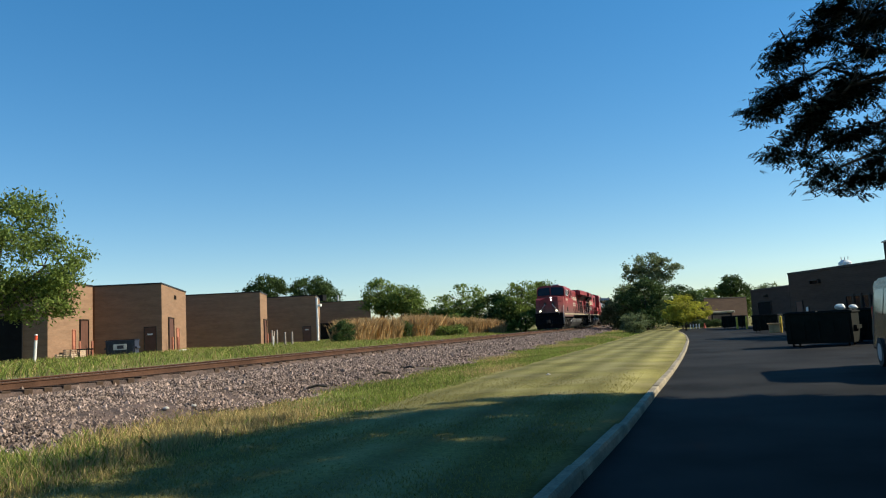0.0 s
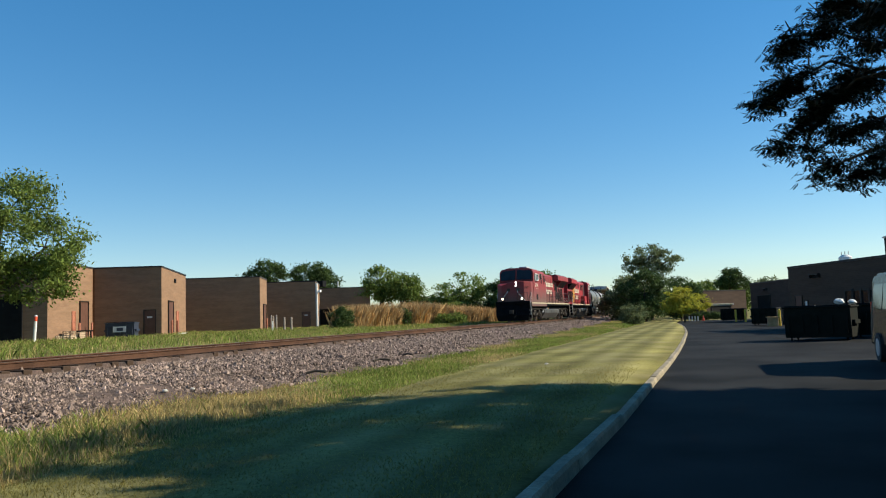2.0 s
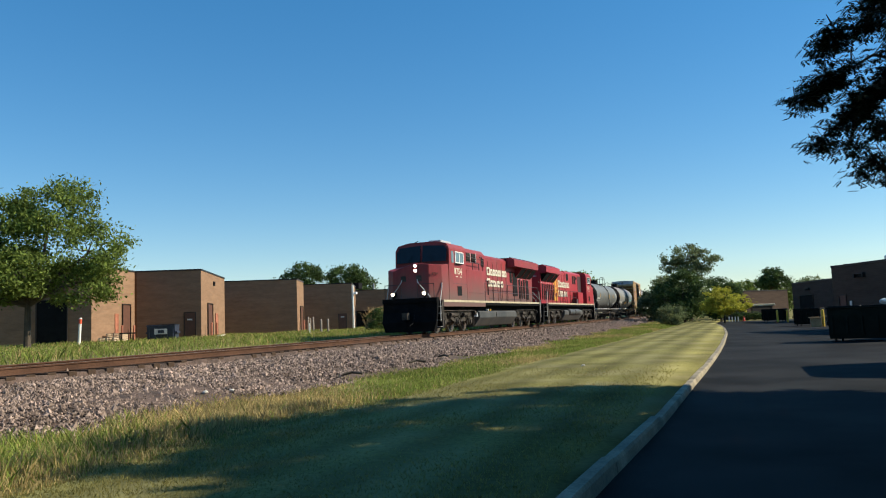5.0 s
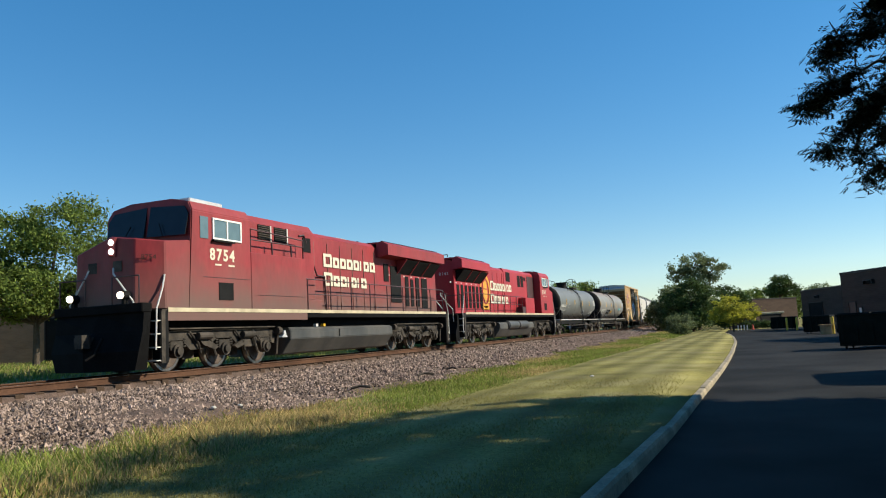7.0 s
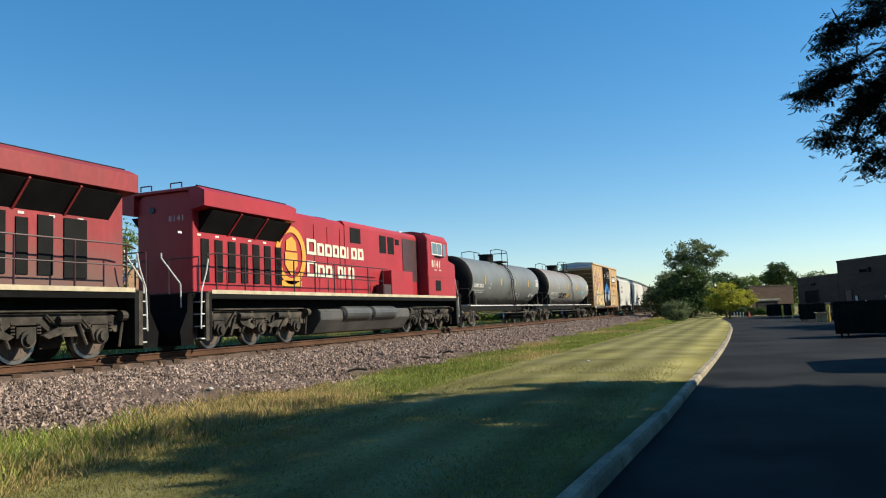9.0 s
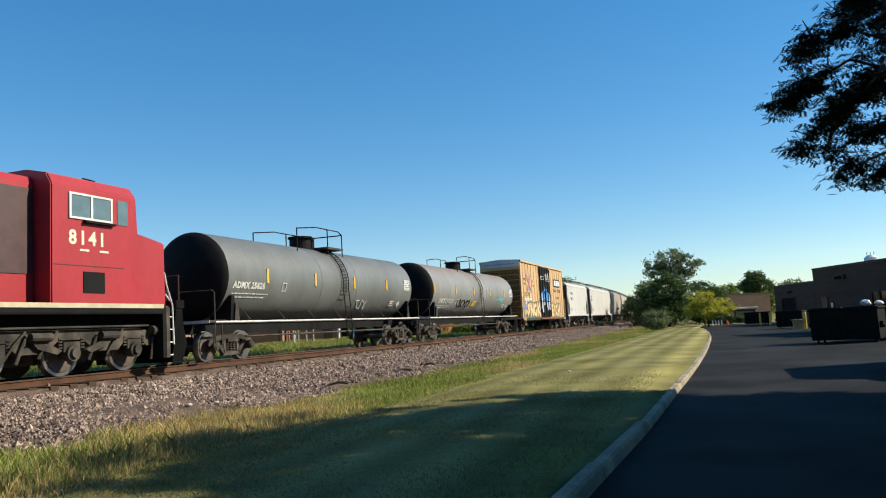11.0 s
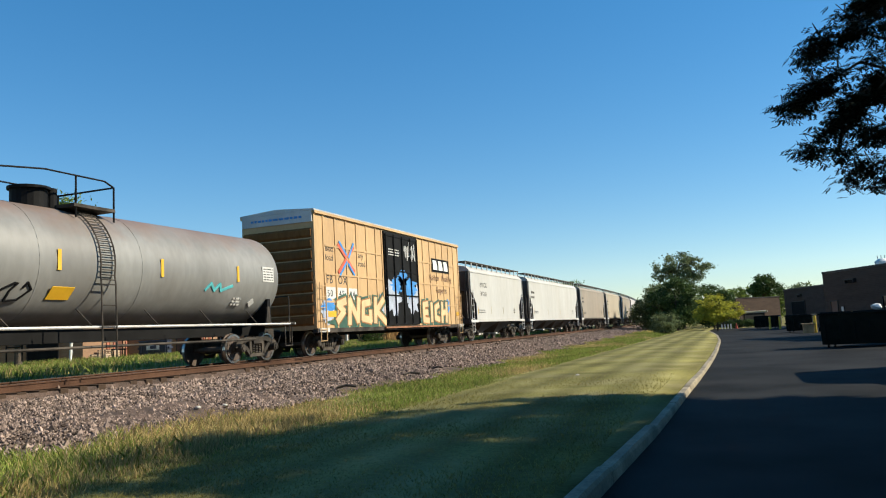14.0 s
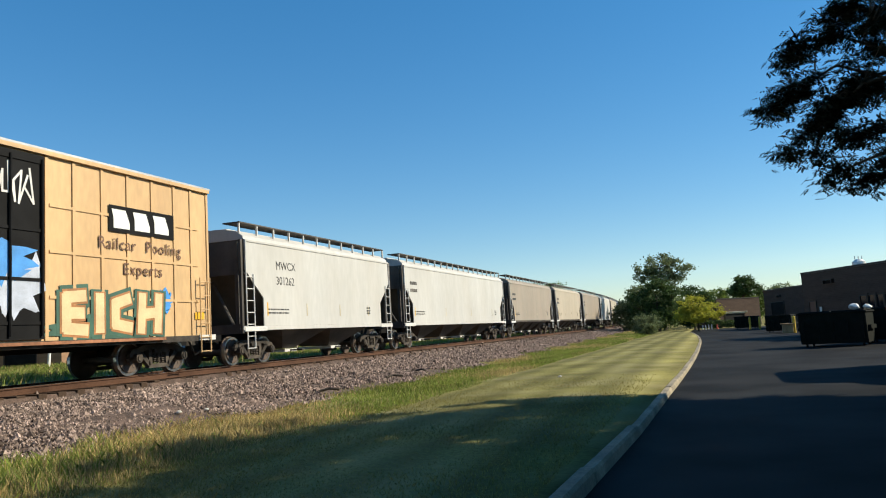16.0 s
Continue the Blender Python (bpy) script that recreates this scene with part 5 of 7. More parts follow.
        for k in range(3):
            lg = part("logo_block", flat_shapes([[(0.14 + k * 0.74, 0.1), (0.70 + k * 0.74, 0.1), (0.70 + k * 0.74, 0.24), (0.56 + k * 0.74, 0.58), (0.08 + k * 0.74, 0.58), (0.14 + k * 0.74, 0.38)]], 0.014), M_WHITE, e, "white logo block")
            lg.matrix_local = side_matrix(s, 1.552, 12.34 if s > 0 else L - 12.34, 3.66)
        text_part("slogan", "Railcar", 0.43, M_BROWNTXT, e, put(11.97, 3.22, 1.552), "brown painted slogan", spread=1.1)
        text_part("slogan", "Pooling", 0.43, M_BROWNTXT, e, put(13.62, 3.22, 1.552), "brown painted slogan", spread=1.1)
        text_part("slogan", "Experts", 0.43, M_BROWNTXT, e, put(12.8, 2.60, 1.552), "brown painted slogan", spread=1.1)
        # graffiti: dark outline, cream fat strokes, blue clouds
        shapes = [[(0.55, 0.95), (0.1, 0.8), (0.45, 0.5), (0.05, 0.1)], [(0.8, 0.0), (0.85, 1.0), (1.35, 0.1), (1.45, 1.05)], [(2.2, 0.95), (1.75, 0.85), (1.7, 0.2), (2.25, 0.1), (2.25, 0.5)], [(2.65, 1.1), (2.6, 0.05)], [(3.25, 1.1), (2.7, 0.55), (3.4, 0.0)]]
        second = [[(0.5, 1.0), (0.05, 0.95), (0.05, 0.1), (0.55, 0.05)], [(0.1, 0.52), (0.45, 0.52)], [(0.95, 1.0), (0.95, 0.05)], [(1.8, 0.95), (1.4, 0.8), (1.4, 0.2), (1.85, 0.1)], [(2.25, 1.05), (2.2, 0.0)], [(2.25, 0.5), (2.75, 0.55)], [(2.8, 1.05), (2.75, 0.0)]]
        for v0, sc, hgt, pick in ((2.4, 1.26, 0.88, shapes), (10.95, 1.12, 0.85, second)):
            off = 0.0
            part("graffiti_shade", flat_shapes([blob(1.5 + j * 1.25 * sc, 0.16, 0.95 * sc, 0.30, rng) for j in range(3 if pick is shapes else 2)], 0.002), M_GREENSPRAY, e, "dark green spray under the letters").matrix_local = put(v0 - 0.9, z0 + 0.12)
            for i, sh in enumerate(pick):
                pts = [((a + off) * sc, b * hgt) for a, b in sh]
                o = part("graffiti_outline", flat_shapes(stroke(pts, 0.56), 0.004 + 0.0006 * i), M_GREENSPRAY, e, "dark green spray outline")
                o.matrix_local = put(v0, z0 + 0.22)
                o = part("graffiti_edge", flat_shapes(stroke(pts, 0.38), 0.008 + 0.0006 * i), M_ORANGESPRAY, e, "orange-brown spray edge")
                o.matrix_local = put(v0, z0 + 0.22)
                f = part("graffiti_letter", flat_shapes(stroke(pts, 0.27), 0.013 + 0.0006 * i), M_FILLSPRAY, e, "cream fat spray-painted letter")
                f.matrix_local = put(v0, z0 + 0.22)
        for sh in [blob(0.65, 0.45, 0.6, 0.4, rng), blob(5.3, 0.55, 0.4, 0.55, rng)]:
            part("graffiti_cloud", flat_shapes([sh], 0.0015), M_PALEBLUE, e, "pale spray-painted cloud").matrix_local = put(1.1, z0 + 0.2)
        for sh in [blob(0.75, 0.45, 0.5, 0.22, rng), blob(14.3 - 1.1, 0.6, 0.35, 0.3, rng)]:
            part("graffiti_cloud", flat_shapes([sh], 0.0028), M_BLUE, e, "blue spray-painted cloud").matrix_local = put(1.1, z0 + 0.4)

        def putd(v, z):
            return side_matrix(s, 1.603, v if s > 0 else L - v, z)
        for sh in [blob(0.75, 0.75, 0.75, 0.75, rng), blob(2.9, 0.75, 0.7, 0.7, rng)]:
            part("graffiti_cloud", flat_shapes([sh], 0.003), M_PALEBLUE, dr, "pale spray-painted cloud").matrix_local = putd(d0, z0 + 0.55)
        for sh in [blob(1.2, 1.35, 0.75, 0.35, rng), blob(2.4, 1.25, 0.85, 0.45, rng), blob(1.8, 1.65, 0.45, 0.3, rng)]:
            part("graffiti_cloud", flat_shapes([sh], 0.004), M_BLUE, dr, "blue spray-painted cloud").matrix_local = putd(d0, z0 + 0.55)
        rb = part("graffiti_silhouette", flat_shapes([[(1.0, 0.0), (2.6, 0.0), (2.5, 0.5), (2.2, 0.6), (2.1, 1.5), (1.9, 1.8), (1.65, 1.5), (1.55, 0.6), (1.2, 0.5)]], 0.0055), M_DARK, dr)
        rb.matrix_local = putd(d0, z0 + 0.3)
        pts = []
        for k in range(18):
            pts.append((2.05 + 0.075 * k * (0.9 if k % 2 else 1.05), 0.35 + 0.38 * math.sin(k * 2.3) + rng.uniform(-0.1, 0.1)))
        tg = part("graffiti_tag", flat_shapes(stroke(pts, 0.05), 0.008), M_STEP, dr, "white scribbled tag")
        tg.matrix_local = putd(d0, z1 - 1.25)
        sw = part("door_stencil", flat_shapes(bars(3, 1.15, 0.05, 0.12, rng), 0.008), M_STEP, dr)
        sw.matrix_local = putd(d0 + 0.35, z1 - 0.95)
        bx = part("hazard_placard", flat_shapes([[(0, 0), (0.62, 0), (0.62, 0.22), (0, 0.22)]]), M_REFLECT, e, "yellow panel")
        bx.matrix_local = put(1.75, z0 + 0.45)
        bx = part("hazard_placard", flat_shapes([[(0, 0), (0.4, 0), (0.4, 0.2), (0, 0.2)]]), M_REFLECT, e, "yellow panel")
        bx.matrix_local = put(15.6, z0 + 0.5)
    freight_truck(e, 2.55, False)
    freight_truck(e, L - 2.55, False)
    return e


boxcar(80.3, 17.2)


# ---- covered hoppers ----
def hopper_car(u, L, tone, bays, marks, label):
    e = thing("hopper_car", label, "hopper car", (TRACK_X, 0, RAIL_Z), group="hopper cars of the freight train")
    TRAIN.append((e, u))
    paint = M_HOP[tone]
    rng = random.Random(int(u * 10))
    top, bot = 4.02, 1.22
    side = [(0.95, top), (0.95, 3.05), (1.25, 2.75), (1.95, 2.15), (1.95, bot), (L - 1.95, bot), (L - 1.95, 2.15), (L - 1.25, 2.75), (L - 0.95, 3.05), (L - 0.95, top)]
    for s in (-1, 1):
        part("side_sheet", prism(side, "x", *sorted((s * 1.50, s * 1.535))), paint, e)
        part("eaves_strip", box(*sorted((s * 1.536, s * 1.56)), 0.95, L - 0.95, top - 0.07, top - 0.003), paint, e)
        part("side_sill", box(*sorted((s * 1.38, s * 1.56)), 0.75, L - 0.75, bot - 0.13, bot - 0.003), M_TRUCK if tone != "white" else paint, e)
        # corner ladders
        for y, way in ((0.95, 1), (L - 0.95, -1)):
            bm = bmesh.new()
            for d in (0.0, 0.42):
                add_tube(bm, (s * 1.56, y + way * d, 0.5), (s * 1.56, y + way * d, 2.9 if d else top), 0.022)
            for k in range(7):
                add_tube(bm, (s * 1.56, y, 0.52 + k * 0.38), (s * 1.56, y + way * 0.42, 0.52 + k * 0.38), 0.016)
            part("ladder", bm, M_STEP, e, "white corner ladder")
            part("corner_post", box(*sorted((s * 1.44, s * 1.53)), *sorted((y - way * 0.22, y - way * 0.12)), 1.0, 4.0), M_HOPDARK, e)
            part("sill_step", box(*sorted((s * 1.45, s * 1.58)), *sorted((y - way * 0.15, y + way * 1.1)), 1.06, 1.20), M_STEP, e)
        if marks and s:
            for k, w in enumerate(marks):
                text_part("car_number", w, 0.40, M_BLACKTXT, e, side_matrix(s, 1.537, 2.75 if s > 0 else L - 2.75, 3.14 - k * 0.52), "dark painted car number")
        else:
            part("stencil_block", flat_shapes(bars(2, 0.9, 0.16, 0.36, rng)), M_BLACKTXT if tone != "white" else M_HOPDARK, e).matrix_local = side_matrix(s, 1.537, 1.7 if s > 0 else L - 1.7, 3.1)
        part("stencil_block", flat_shapes(bars(2, 1.3, 0.045, 0.12, rng)), M_BLACKTXT, e).matrix_local = side_matrix(s, 1.537, 2.2 if s > 0 else L - 3.2, 1.75)
        part("stencil_block", flat_shapes(bars(3, 0.35, 0.07, 0.11, rng)), M_BLACKTXT, e).matrix_local = side_matrix(s, 1.537, L - 3.4 if s > 0 else 3.4, 1.85)
        for k in range(4):
            y = 2.15 + (L - 4.4) * k / 3.4
            part("reflector", box(*sorted((s * 1.536, s * 1.542)), y, y + 0.06, 1.55, 2.0), M_REFLECT if k == 0 else M_CREAM, e)
    # rounded roof
    sec = [(-1.50, top + 0.001), (-1.46, top + 0.12), (-1.2, top + 0.30), (-0.6, top + 0.40), (0.6, top + 0.40), (1.2, top + 0.30), (1.46, top + 0.12), (1.50, top + 0.001)]
    part("roof", prism(sec, "y", 0.95, L - 0.95), paint, e)
    for s in (-1, 1):
        n = max(6, int((L - 1.9) / 1.0))
        for k in range(n + 1):
            y = 0.98 + (L - 1.96) * k / n
            shared("walkway_post", lambda: box(-0.03, 0.03, -0.025, 0.025, 0.0, 0.34), M_STEP, e, pose(s * 1.31, y, top + 0.22))
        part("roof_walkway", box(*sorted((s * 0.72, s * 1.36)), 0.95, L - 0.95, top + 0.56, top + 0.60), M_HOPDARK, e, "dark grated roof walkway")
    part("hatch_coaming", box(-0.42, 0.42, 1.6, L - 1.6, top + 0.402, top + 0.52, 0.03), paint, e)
    # end walls, slope sheets and hopper bays, in steel darkened for their shade
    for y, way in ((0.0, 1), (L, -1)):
        part("end_wall", box(-1.48, 1.48, *sorted((y + way * 0.97, y + way * 1.03)), 2.9, top), M_HOPDARK, e, "end wall, its shade put into a dark colour")
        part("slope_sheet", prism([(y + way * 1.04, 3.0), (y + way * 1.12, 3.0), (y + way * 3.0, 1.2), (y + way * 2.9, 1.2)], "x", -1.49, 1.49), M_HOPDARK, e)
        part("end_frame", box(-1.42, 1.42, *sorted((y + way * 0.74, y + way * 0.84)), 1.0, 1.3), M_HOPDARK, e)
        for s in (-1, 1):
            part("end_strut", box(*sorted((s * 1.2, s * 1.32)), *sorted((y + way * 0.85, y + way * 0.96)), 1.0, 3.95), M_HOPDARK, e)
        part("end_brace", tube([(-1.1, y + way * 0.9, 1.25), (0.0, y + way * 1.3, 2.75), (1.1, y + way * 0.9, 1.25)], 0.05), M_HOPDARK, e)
        coupler(e, y, way)
    part("centre_sill", box(-0.25, 0.25, 0.5, L - 0.5, 0.80, 1.08), M_DARK, e)
    b0, b1 = 3.1, L - 3.1
    w = (b1 - b0) / bays
    for k in range(bays):
        c = b0 + w * (k + 0.5)
        hw = w * 0.47
        bm = bmesh.new()
        ring_t = [bm.verts.new((sx * 1.42, c + sy * hw, 1.09)) for sx, sy in ((-1, -1), (1, -1), (1, 1), (-1, 1))]
        ring_b = [bm.verts.new((sx * 0.62, c + sy * 0.38, 0.42)) for sx, sy in ((-1, -1), (1, -1), (1, 1), (-1, 1))]
        bm.faces.new(ring_b)
        bm.faces.new(ring_t[::-1])
        for i in range(4):
            bm.faces.new((ring_t[i], ring_t[(i + 1) % 4], ring_b[(i + 1) % 4], ring_b[i]))
        bmesh.ops.recalc_face_normals(bm, faces=list(bm.faces))
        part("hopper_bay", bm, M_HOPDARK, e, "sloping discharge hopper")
        part("outlet_gate", box(-0.75, 0.75, c - 0.42, c + 0.42, 0.30, 0.40), M_STEP, e)
        part("outlet_crank", box(-1.25, 1.25, c - 0.06, c + 0.06, 0.32, 0.38), M_TRUCK, e)
    freight_truck(e, 2.05, False)
    freight_truck(e, L - 2.05, False)
    return e


hopper_car(97.5, 13.2, "white", 2, ("MWCX", "301262"), "off-white covered hopper car with two discharge bays")
hopper_car(110.7, 20.0, "white", 4, None, "clean white covered hopper car with four discharge bays")
for k, (a, b, tone) in enumerate(((130.7, 147.5, "tan"), (147.5, 163.5, "cream"), (163.5, 180.0, "tan"), (180.0, 196.0, "white"), (196.0, 212.0, "cream"), (212.0, 228.0, "white"), (228.0, 244.0, "tan"))):
    hopper_car(a, b - a, tone, 4, None, {"tan": "dusty tan covered hopper car", "cream": "cream covered hopper car with grime", "white": "white covered hopper car, dusty"}[tone] + " in a freight train")

# ---- building details across the track ----
M_PANEL = mat("reddish_panel", (0.33, 0.12, 0.07), 0.7, vary=0.15)
M_BLUEBIN = mat("dark_blue_bin_steel", (0.022, 0.028, 0.05), 0.5, vary=0.2)
M_GREENBIN = mat("dark_green_bin_steel", (0.007, 0.010, 0.008), 0.75, spec=0.08, vary=0.25, dirt=(0.018, 0.014, 0.011), dirt_amount=0.5)
M_BOLLARD = mat("yellow_bollard_paint", (0.62, 0.42, 0.04), 0.5, vary=0.12)
M_WOODPOST = mat("weathered_post", (0.28, 0.24, 0.20), 0.9, vary=0.2, fine=20)
M_ORANGE = mat("orange_red_plastic", (0.6, 0.08, 0.03), 0.5, vary=0.1)
M_CONC = mat("pale_concrete", (0.42, 0.40, 0.36), 0.9, vary=0.15, scale=1)
M_WOOD = mat("raw_timber", (0.40, 0.27, 0.13), 0.8, vary=0.2)

shade_panel(LEFT[0][0], "door", LEFT[0][2], LEFT[0][3], 4.97, 6.5, 0.8, 3.72, M_DOOR, 0.12, "dark brown recessed door")
shade_panel(LEFT[0][0], "wall_panel", LEFT[0][2], LEFT[0][3], 3.73, 4.3, 0.8, 2.95, M_PANEL, 0.06, "reddish utility panel", M_PANEL)
# loading bays here and below: the shade inside is drawn as black panels
shade_panel(LEFT[0][0], "loading_door", LEFT[0][1], LEFT[0][2], 13.1, 15.3, 0.8, 4.0, M_DARK, 0.08, "loading bay opening, the shade inside drawn as a black panel")
shade_panel(LEFT[1][0], "door", LEFT[1][1], LEFT[1][2], 3.72, 4.70, 0.8, 2.95, M_DOOR, 0.08, "dark brown steel door")
shade_panel(LEFT[1][0], "door", LEFT[1][2], LEFT[1][3], 2.6, 4.95, 0.8, 3.72, M_DOOR, 0.12, "dark brown recessed door")
shade_panel(LEFT[1][0], "wall_panel", LEFT[1][2], LEFT[1][3], 6.5, 7.8, 0.8, 2.9, M_PANEL, 0.06, "reddish utility panel", M_PANEL)
shade_panel(LEFT[1][0], "roof_vent", LEFT[1][2], LEFT[1][3], 5.6, 6.2, 5.35, 5.7, M_DARK, 0.1, "small dark wall vent")
shade_panel(LEFT[2][0], "door", LEFT[2][2], LEFT[2][3], 2.3, 4.65, 0.8, 3.6, M_DOOR, 0.12, "dark brown recessed door")
shade_panel(LEFT[3][0], "door", LEFT[3][1], LEFT[3][2], 7.36, 8.36, 0.8, 2.75, M_DOOR, 0.08, "brown steel door")
shade_panel(LEFT[4][0], "loading_door", LEFT[4][1], LEFT[4][2], 1.66, 4.04, 0.7, 3.3, M_DARK, 0.08, "loading bay with its inner shade drawn as a dark panel")
for i, d in ((1, 4.2), (3, 7.86)):
    p, q = Vector((*LEFT[i][1], 0)), Vector((*LEFT[i][2], 0))
    dr = (q - p).normalized()
    nn = Vector((dr.y, -dr.x, 0))
    sg = part("door_sign", box(-0.2, 0.2, -0.005, 0.005, -0.06, 0.06), M_WHITE, LEFT[i][0], "small white door sign")
    sg.matrix_world = Matrix.Translation(p + dr * d + nn * 0.07 + Vector((0, 0, 2.35))) @ Matrix.Rotation(math.atan2(dr.y, dr.x), 4, "Z")
for i, (x, y, r) in enumerate(((-50.5, 84.5, 0.9), (-47.0, 70.0, 0.0))):
    if r:
        bm = bmesh.new()
        bmesh.ops.create_uvsphere(bm, u_segments=16, v_segments=8, radius=r)
        bm.transform(Matrix.Translation((x, y, 6.3)) @ Matrix.Diagonal((1.4, 1.4, 0.55, 1)))
        part("skylight", bm, M_WHITE, LEFT[3][0], "white domed roof skylight", smooth=True)
part("roof_unit", box(-49.2, -48.3, 91.5, 92.6, 6.2, 7.0, 0.03), M_DARK, LEFT[4][0], "dark rooftop unit")
part("roof_pipe", tube([(-47.8, 95.0, 6.2), (-47.8, 95.0, 7.0)], 0.12, 8), M_GALV, LEFT[4][0])
part("wall_lamp", box(-45.15, -44.75, 99.2, 99.7, 5.2, 5.6, 0.03), M_WHITE, LEFT[4][0], "white wall lamp")
part("downpipe", tube([(-43.55, 80.9, 0.8), (-43.55, 80.9, 6.1)], 0.14, 8), M_WHITE, LEFT[3][0], "pale downpipe on the corner")
part("wall_lamp", box(-43.5, -43.1, 80.95, 81.3, 5.0, 5.3, 0.03), M_WHITE, LEFT[3][0], "white wall lamp")


def dumpster(at, rz, L, D, H, material, label, panel):
    e = thing("dumpster", label, "dumpster", at, rz)
    bm = prism([(-D / 2 + 0.1, 0.12), (D / 2 - 0.1, 0.12), (D / 2, H * 0.86), (D / 2, H), (-D / 2, H), (-D / 2, H * 0.80)], "x", -L / 2, L / 2, 0.02)
    b = part("bin_body", bm, material, e)
    for k in range(5):
        x = -L / 2 + 0.15 + (L - 0.3) * k / 4
        part("bin_rib", box(x - 0.04, x + 0.04, -D / 2 - 0.03, -D / 2 + 0.08, 0.3, H * 0.8), material, b)
    part("bin_rim", box(-L / 2 - 0.05, L / 2 + 0.05, -D / 2 - 0.05, D / 2 + 0.05, H + 0.002, H + 0.07, 0.015), material, e)
    for s in (-1, 1):
        part("lid", box(0.02 if s > 0 else -L / 2 + 0.03, L / 2 - 0.03 if s > 0 else -0.02, -D / 2, D / 2, H + 0.072, H + 0.12, 0.02), M_DARK, e, "black plastic lid")
        part("lift_sleeve", box(*sorted((s * L / 2, s * (L / 2 + 0.12))), -0.5, 0.5, H * 0.5, H * 0.62), material, e)
        for q in (-1, 1):
            part("caster", (lambda bm: (add_disc(bm, (s * (L / 2 - 0.2), q * (D / 2 - 0.25), 0.07), (1, 0, 0), 0.07, 0.06, 10), bm)[1])(bmesh.new()), M_DARK, e)
    if panel:
        part("bin_label", box(-0.45, 0.45, -D / 2 - 0.045, -D / 2 - 0.035, H * 0.45, H * 0.82), M_STEP, e, "white label panel")
        part("bin_label_mark", box(-0.2, 0.25, -D / 2 - 0.052, -D / 2 - 0.046, H * 0.52, H * 0.74), M_BLUEBIN, e)
    return e


dumpster((-40.1, 44.9, 0.78), 27, 2.0, 1.3, 1.1, M_BLUEBIN, "dark blue dumpster with a white label by the brick wall", True)
dumpster((4.6, 34.9, 0.0), -20, 2.5, 1.5, 1.32, M_GREENBIN, "dark green dumpster on the asphalt", False)
dumpster((7.2, 36.5, 0.0), -20, 2.4, 1.5, 1.35, M_GREENBIN, "dark green dumpster on the asphalt, lid open a little", False)
dumpster((4.6, 63.5, 0.0), -20, 1.9, 1.4, 1.2, M_GREENBIN, "dark green dumpster by the shaded wall", False)
dumpster((3.0, 86.0, 0.0), -20, 2.2, 1.4, 1.2, M_GREENBIN, "dark green dumpster beside yellow bollards", False)


for x, y, r in ((5.3, 34.6, 0.2), (5.75, 34.5, 0.16)):
    bag = thing("rubbish_bag", "white knotted rubbish bag on a dumpster lid", "bag", (x, y, 1.44 + r * 0.6))
    bm = bmesh.new()
    bmesh.ops.create_icosphere(bm, subdivisions=3, radius=r)
    for v in bm.verts:
        v.co *= 1 + 0.35 * noise.noise(v.co * 7)
        v.co.z *= 0.6
    part("bag_body", bm, M_WHITE, bag, smooth=True)


def post(name, at, h, r, m, label, cat, lean=0.0, cap=None, group=""):
    e = thing(name, label, cat, at, group=group)
    e.rotation_euler = (0, radians(lean), 0)
    bm = bmesh.new()
    add_tube(bm, (0, 0, -0.2), (0, 0, h), r, 10)
    add_tube(bm, (0, 0, h), (0, 0, h + r * 0.5), r, 10, r * 0.4)
    part("shaft", bm, m, e)
    if cap:
        part("band", tube([(0, 0, h * 0.8), (0, 0, h * 0.97)], r * 1.08, 10), cap, e)
    return e


post("marker_post", (-40.3, 37.4, 0.8), 1.75, 0.09, M_WHITE, "white plastic marker post leaning in the grass", "post", 4, M_ORANGE)
for x, y, h in ((-33.7, 56.8, 1.15), (-33.2, 57.1, 1.15)):
    post("timber_post", (x, y, 0.8), h, 0.09, M_WOODPOST, "weathered timber post in the verge", "post", group="posts in the verge")
post("marker_post", (-32.4, 52.8, 0.8), 0.85, 0.05, M_WHITE, "short white marker post in the grass", "post")
for x, y in ((3.1, 81.9), (3.9, 79.9), (5.2, 59.8)):
    post("bollard", (x, y, 0), 1.15, 0.10, M_BOLLARD, "yellow painted steel bollard", "bollard", group="yellow bollards")
bxw = thing("crate", "pale timber crate by the bollard", "crate", (4.75, 59.9, 0))
part("crate_body", box(-0.35, 0.35, -0.3, 0.3, 0.0, 0.62, 0.02), M_WOOD, bxw)
part("crate_lid", box(-0.45, 0.45, -0.4, 0.4, 0.622, 0.68, 0.01), M_WOOD, bxw)
cone = thing("traffic_cone", "orange traffic cone on the asphalt", "cone", (0.0, 95.0, 0))
part("cone_body", (lambda bm: (add_tube(bm, (0, 0, 0.04), (0, 0, 0.6), 0.17, 12, 0.03), bm)[1])(bmesh.new()), M_ORANGE, cone)
part("cone_base", box(-0.2, 0.2, -0.2, 0.2, 0, 0.04), M_ORANGE, cone)
for k in range(4):
    st = thing("stanchion", "short white roadside post", "post", (-1.6 + k * 0.33, 95.0, 0), group="white posts at the road's end")
    part("post_shaft", box(-0.06, 0.06, -0.05, 0.05, -0.02, 0.55, 0.015), M_WHITE, st)

# guard posts and clutter at the foot of the brick units
M_GUARD = mat("faded_red_guard_paint", (0.34, 0.13, 0.08), 0.8, vary=0.2)
M_PALEWOOD = mat("pale_pallet_timber", (0.44, 0.34, 0.24), 0.9, vary=0.2, fine=14, spec=0.1)


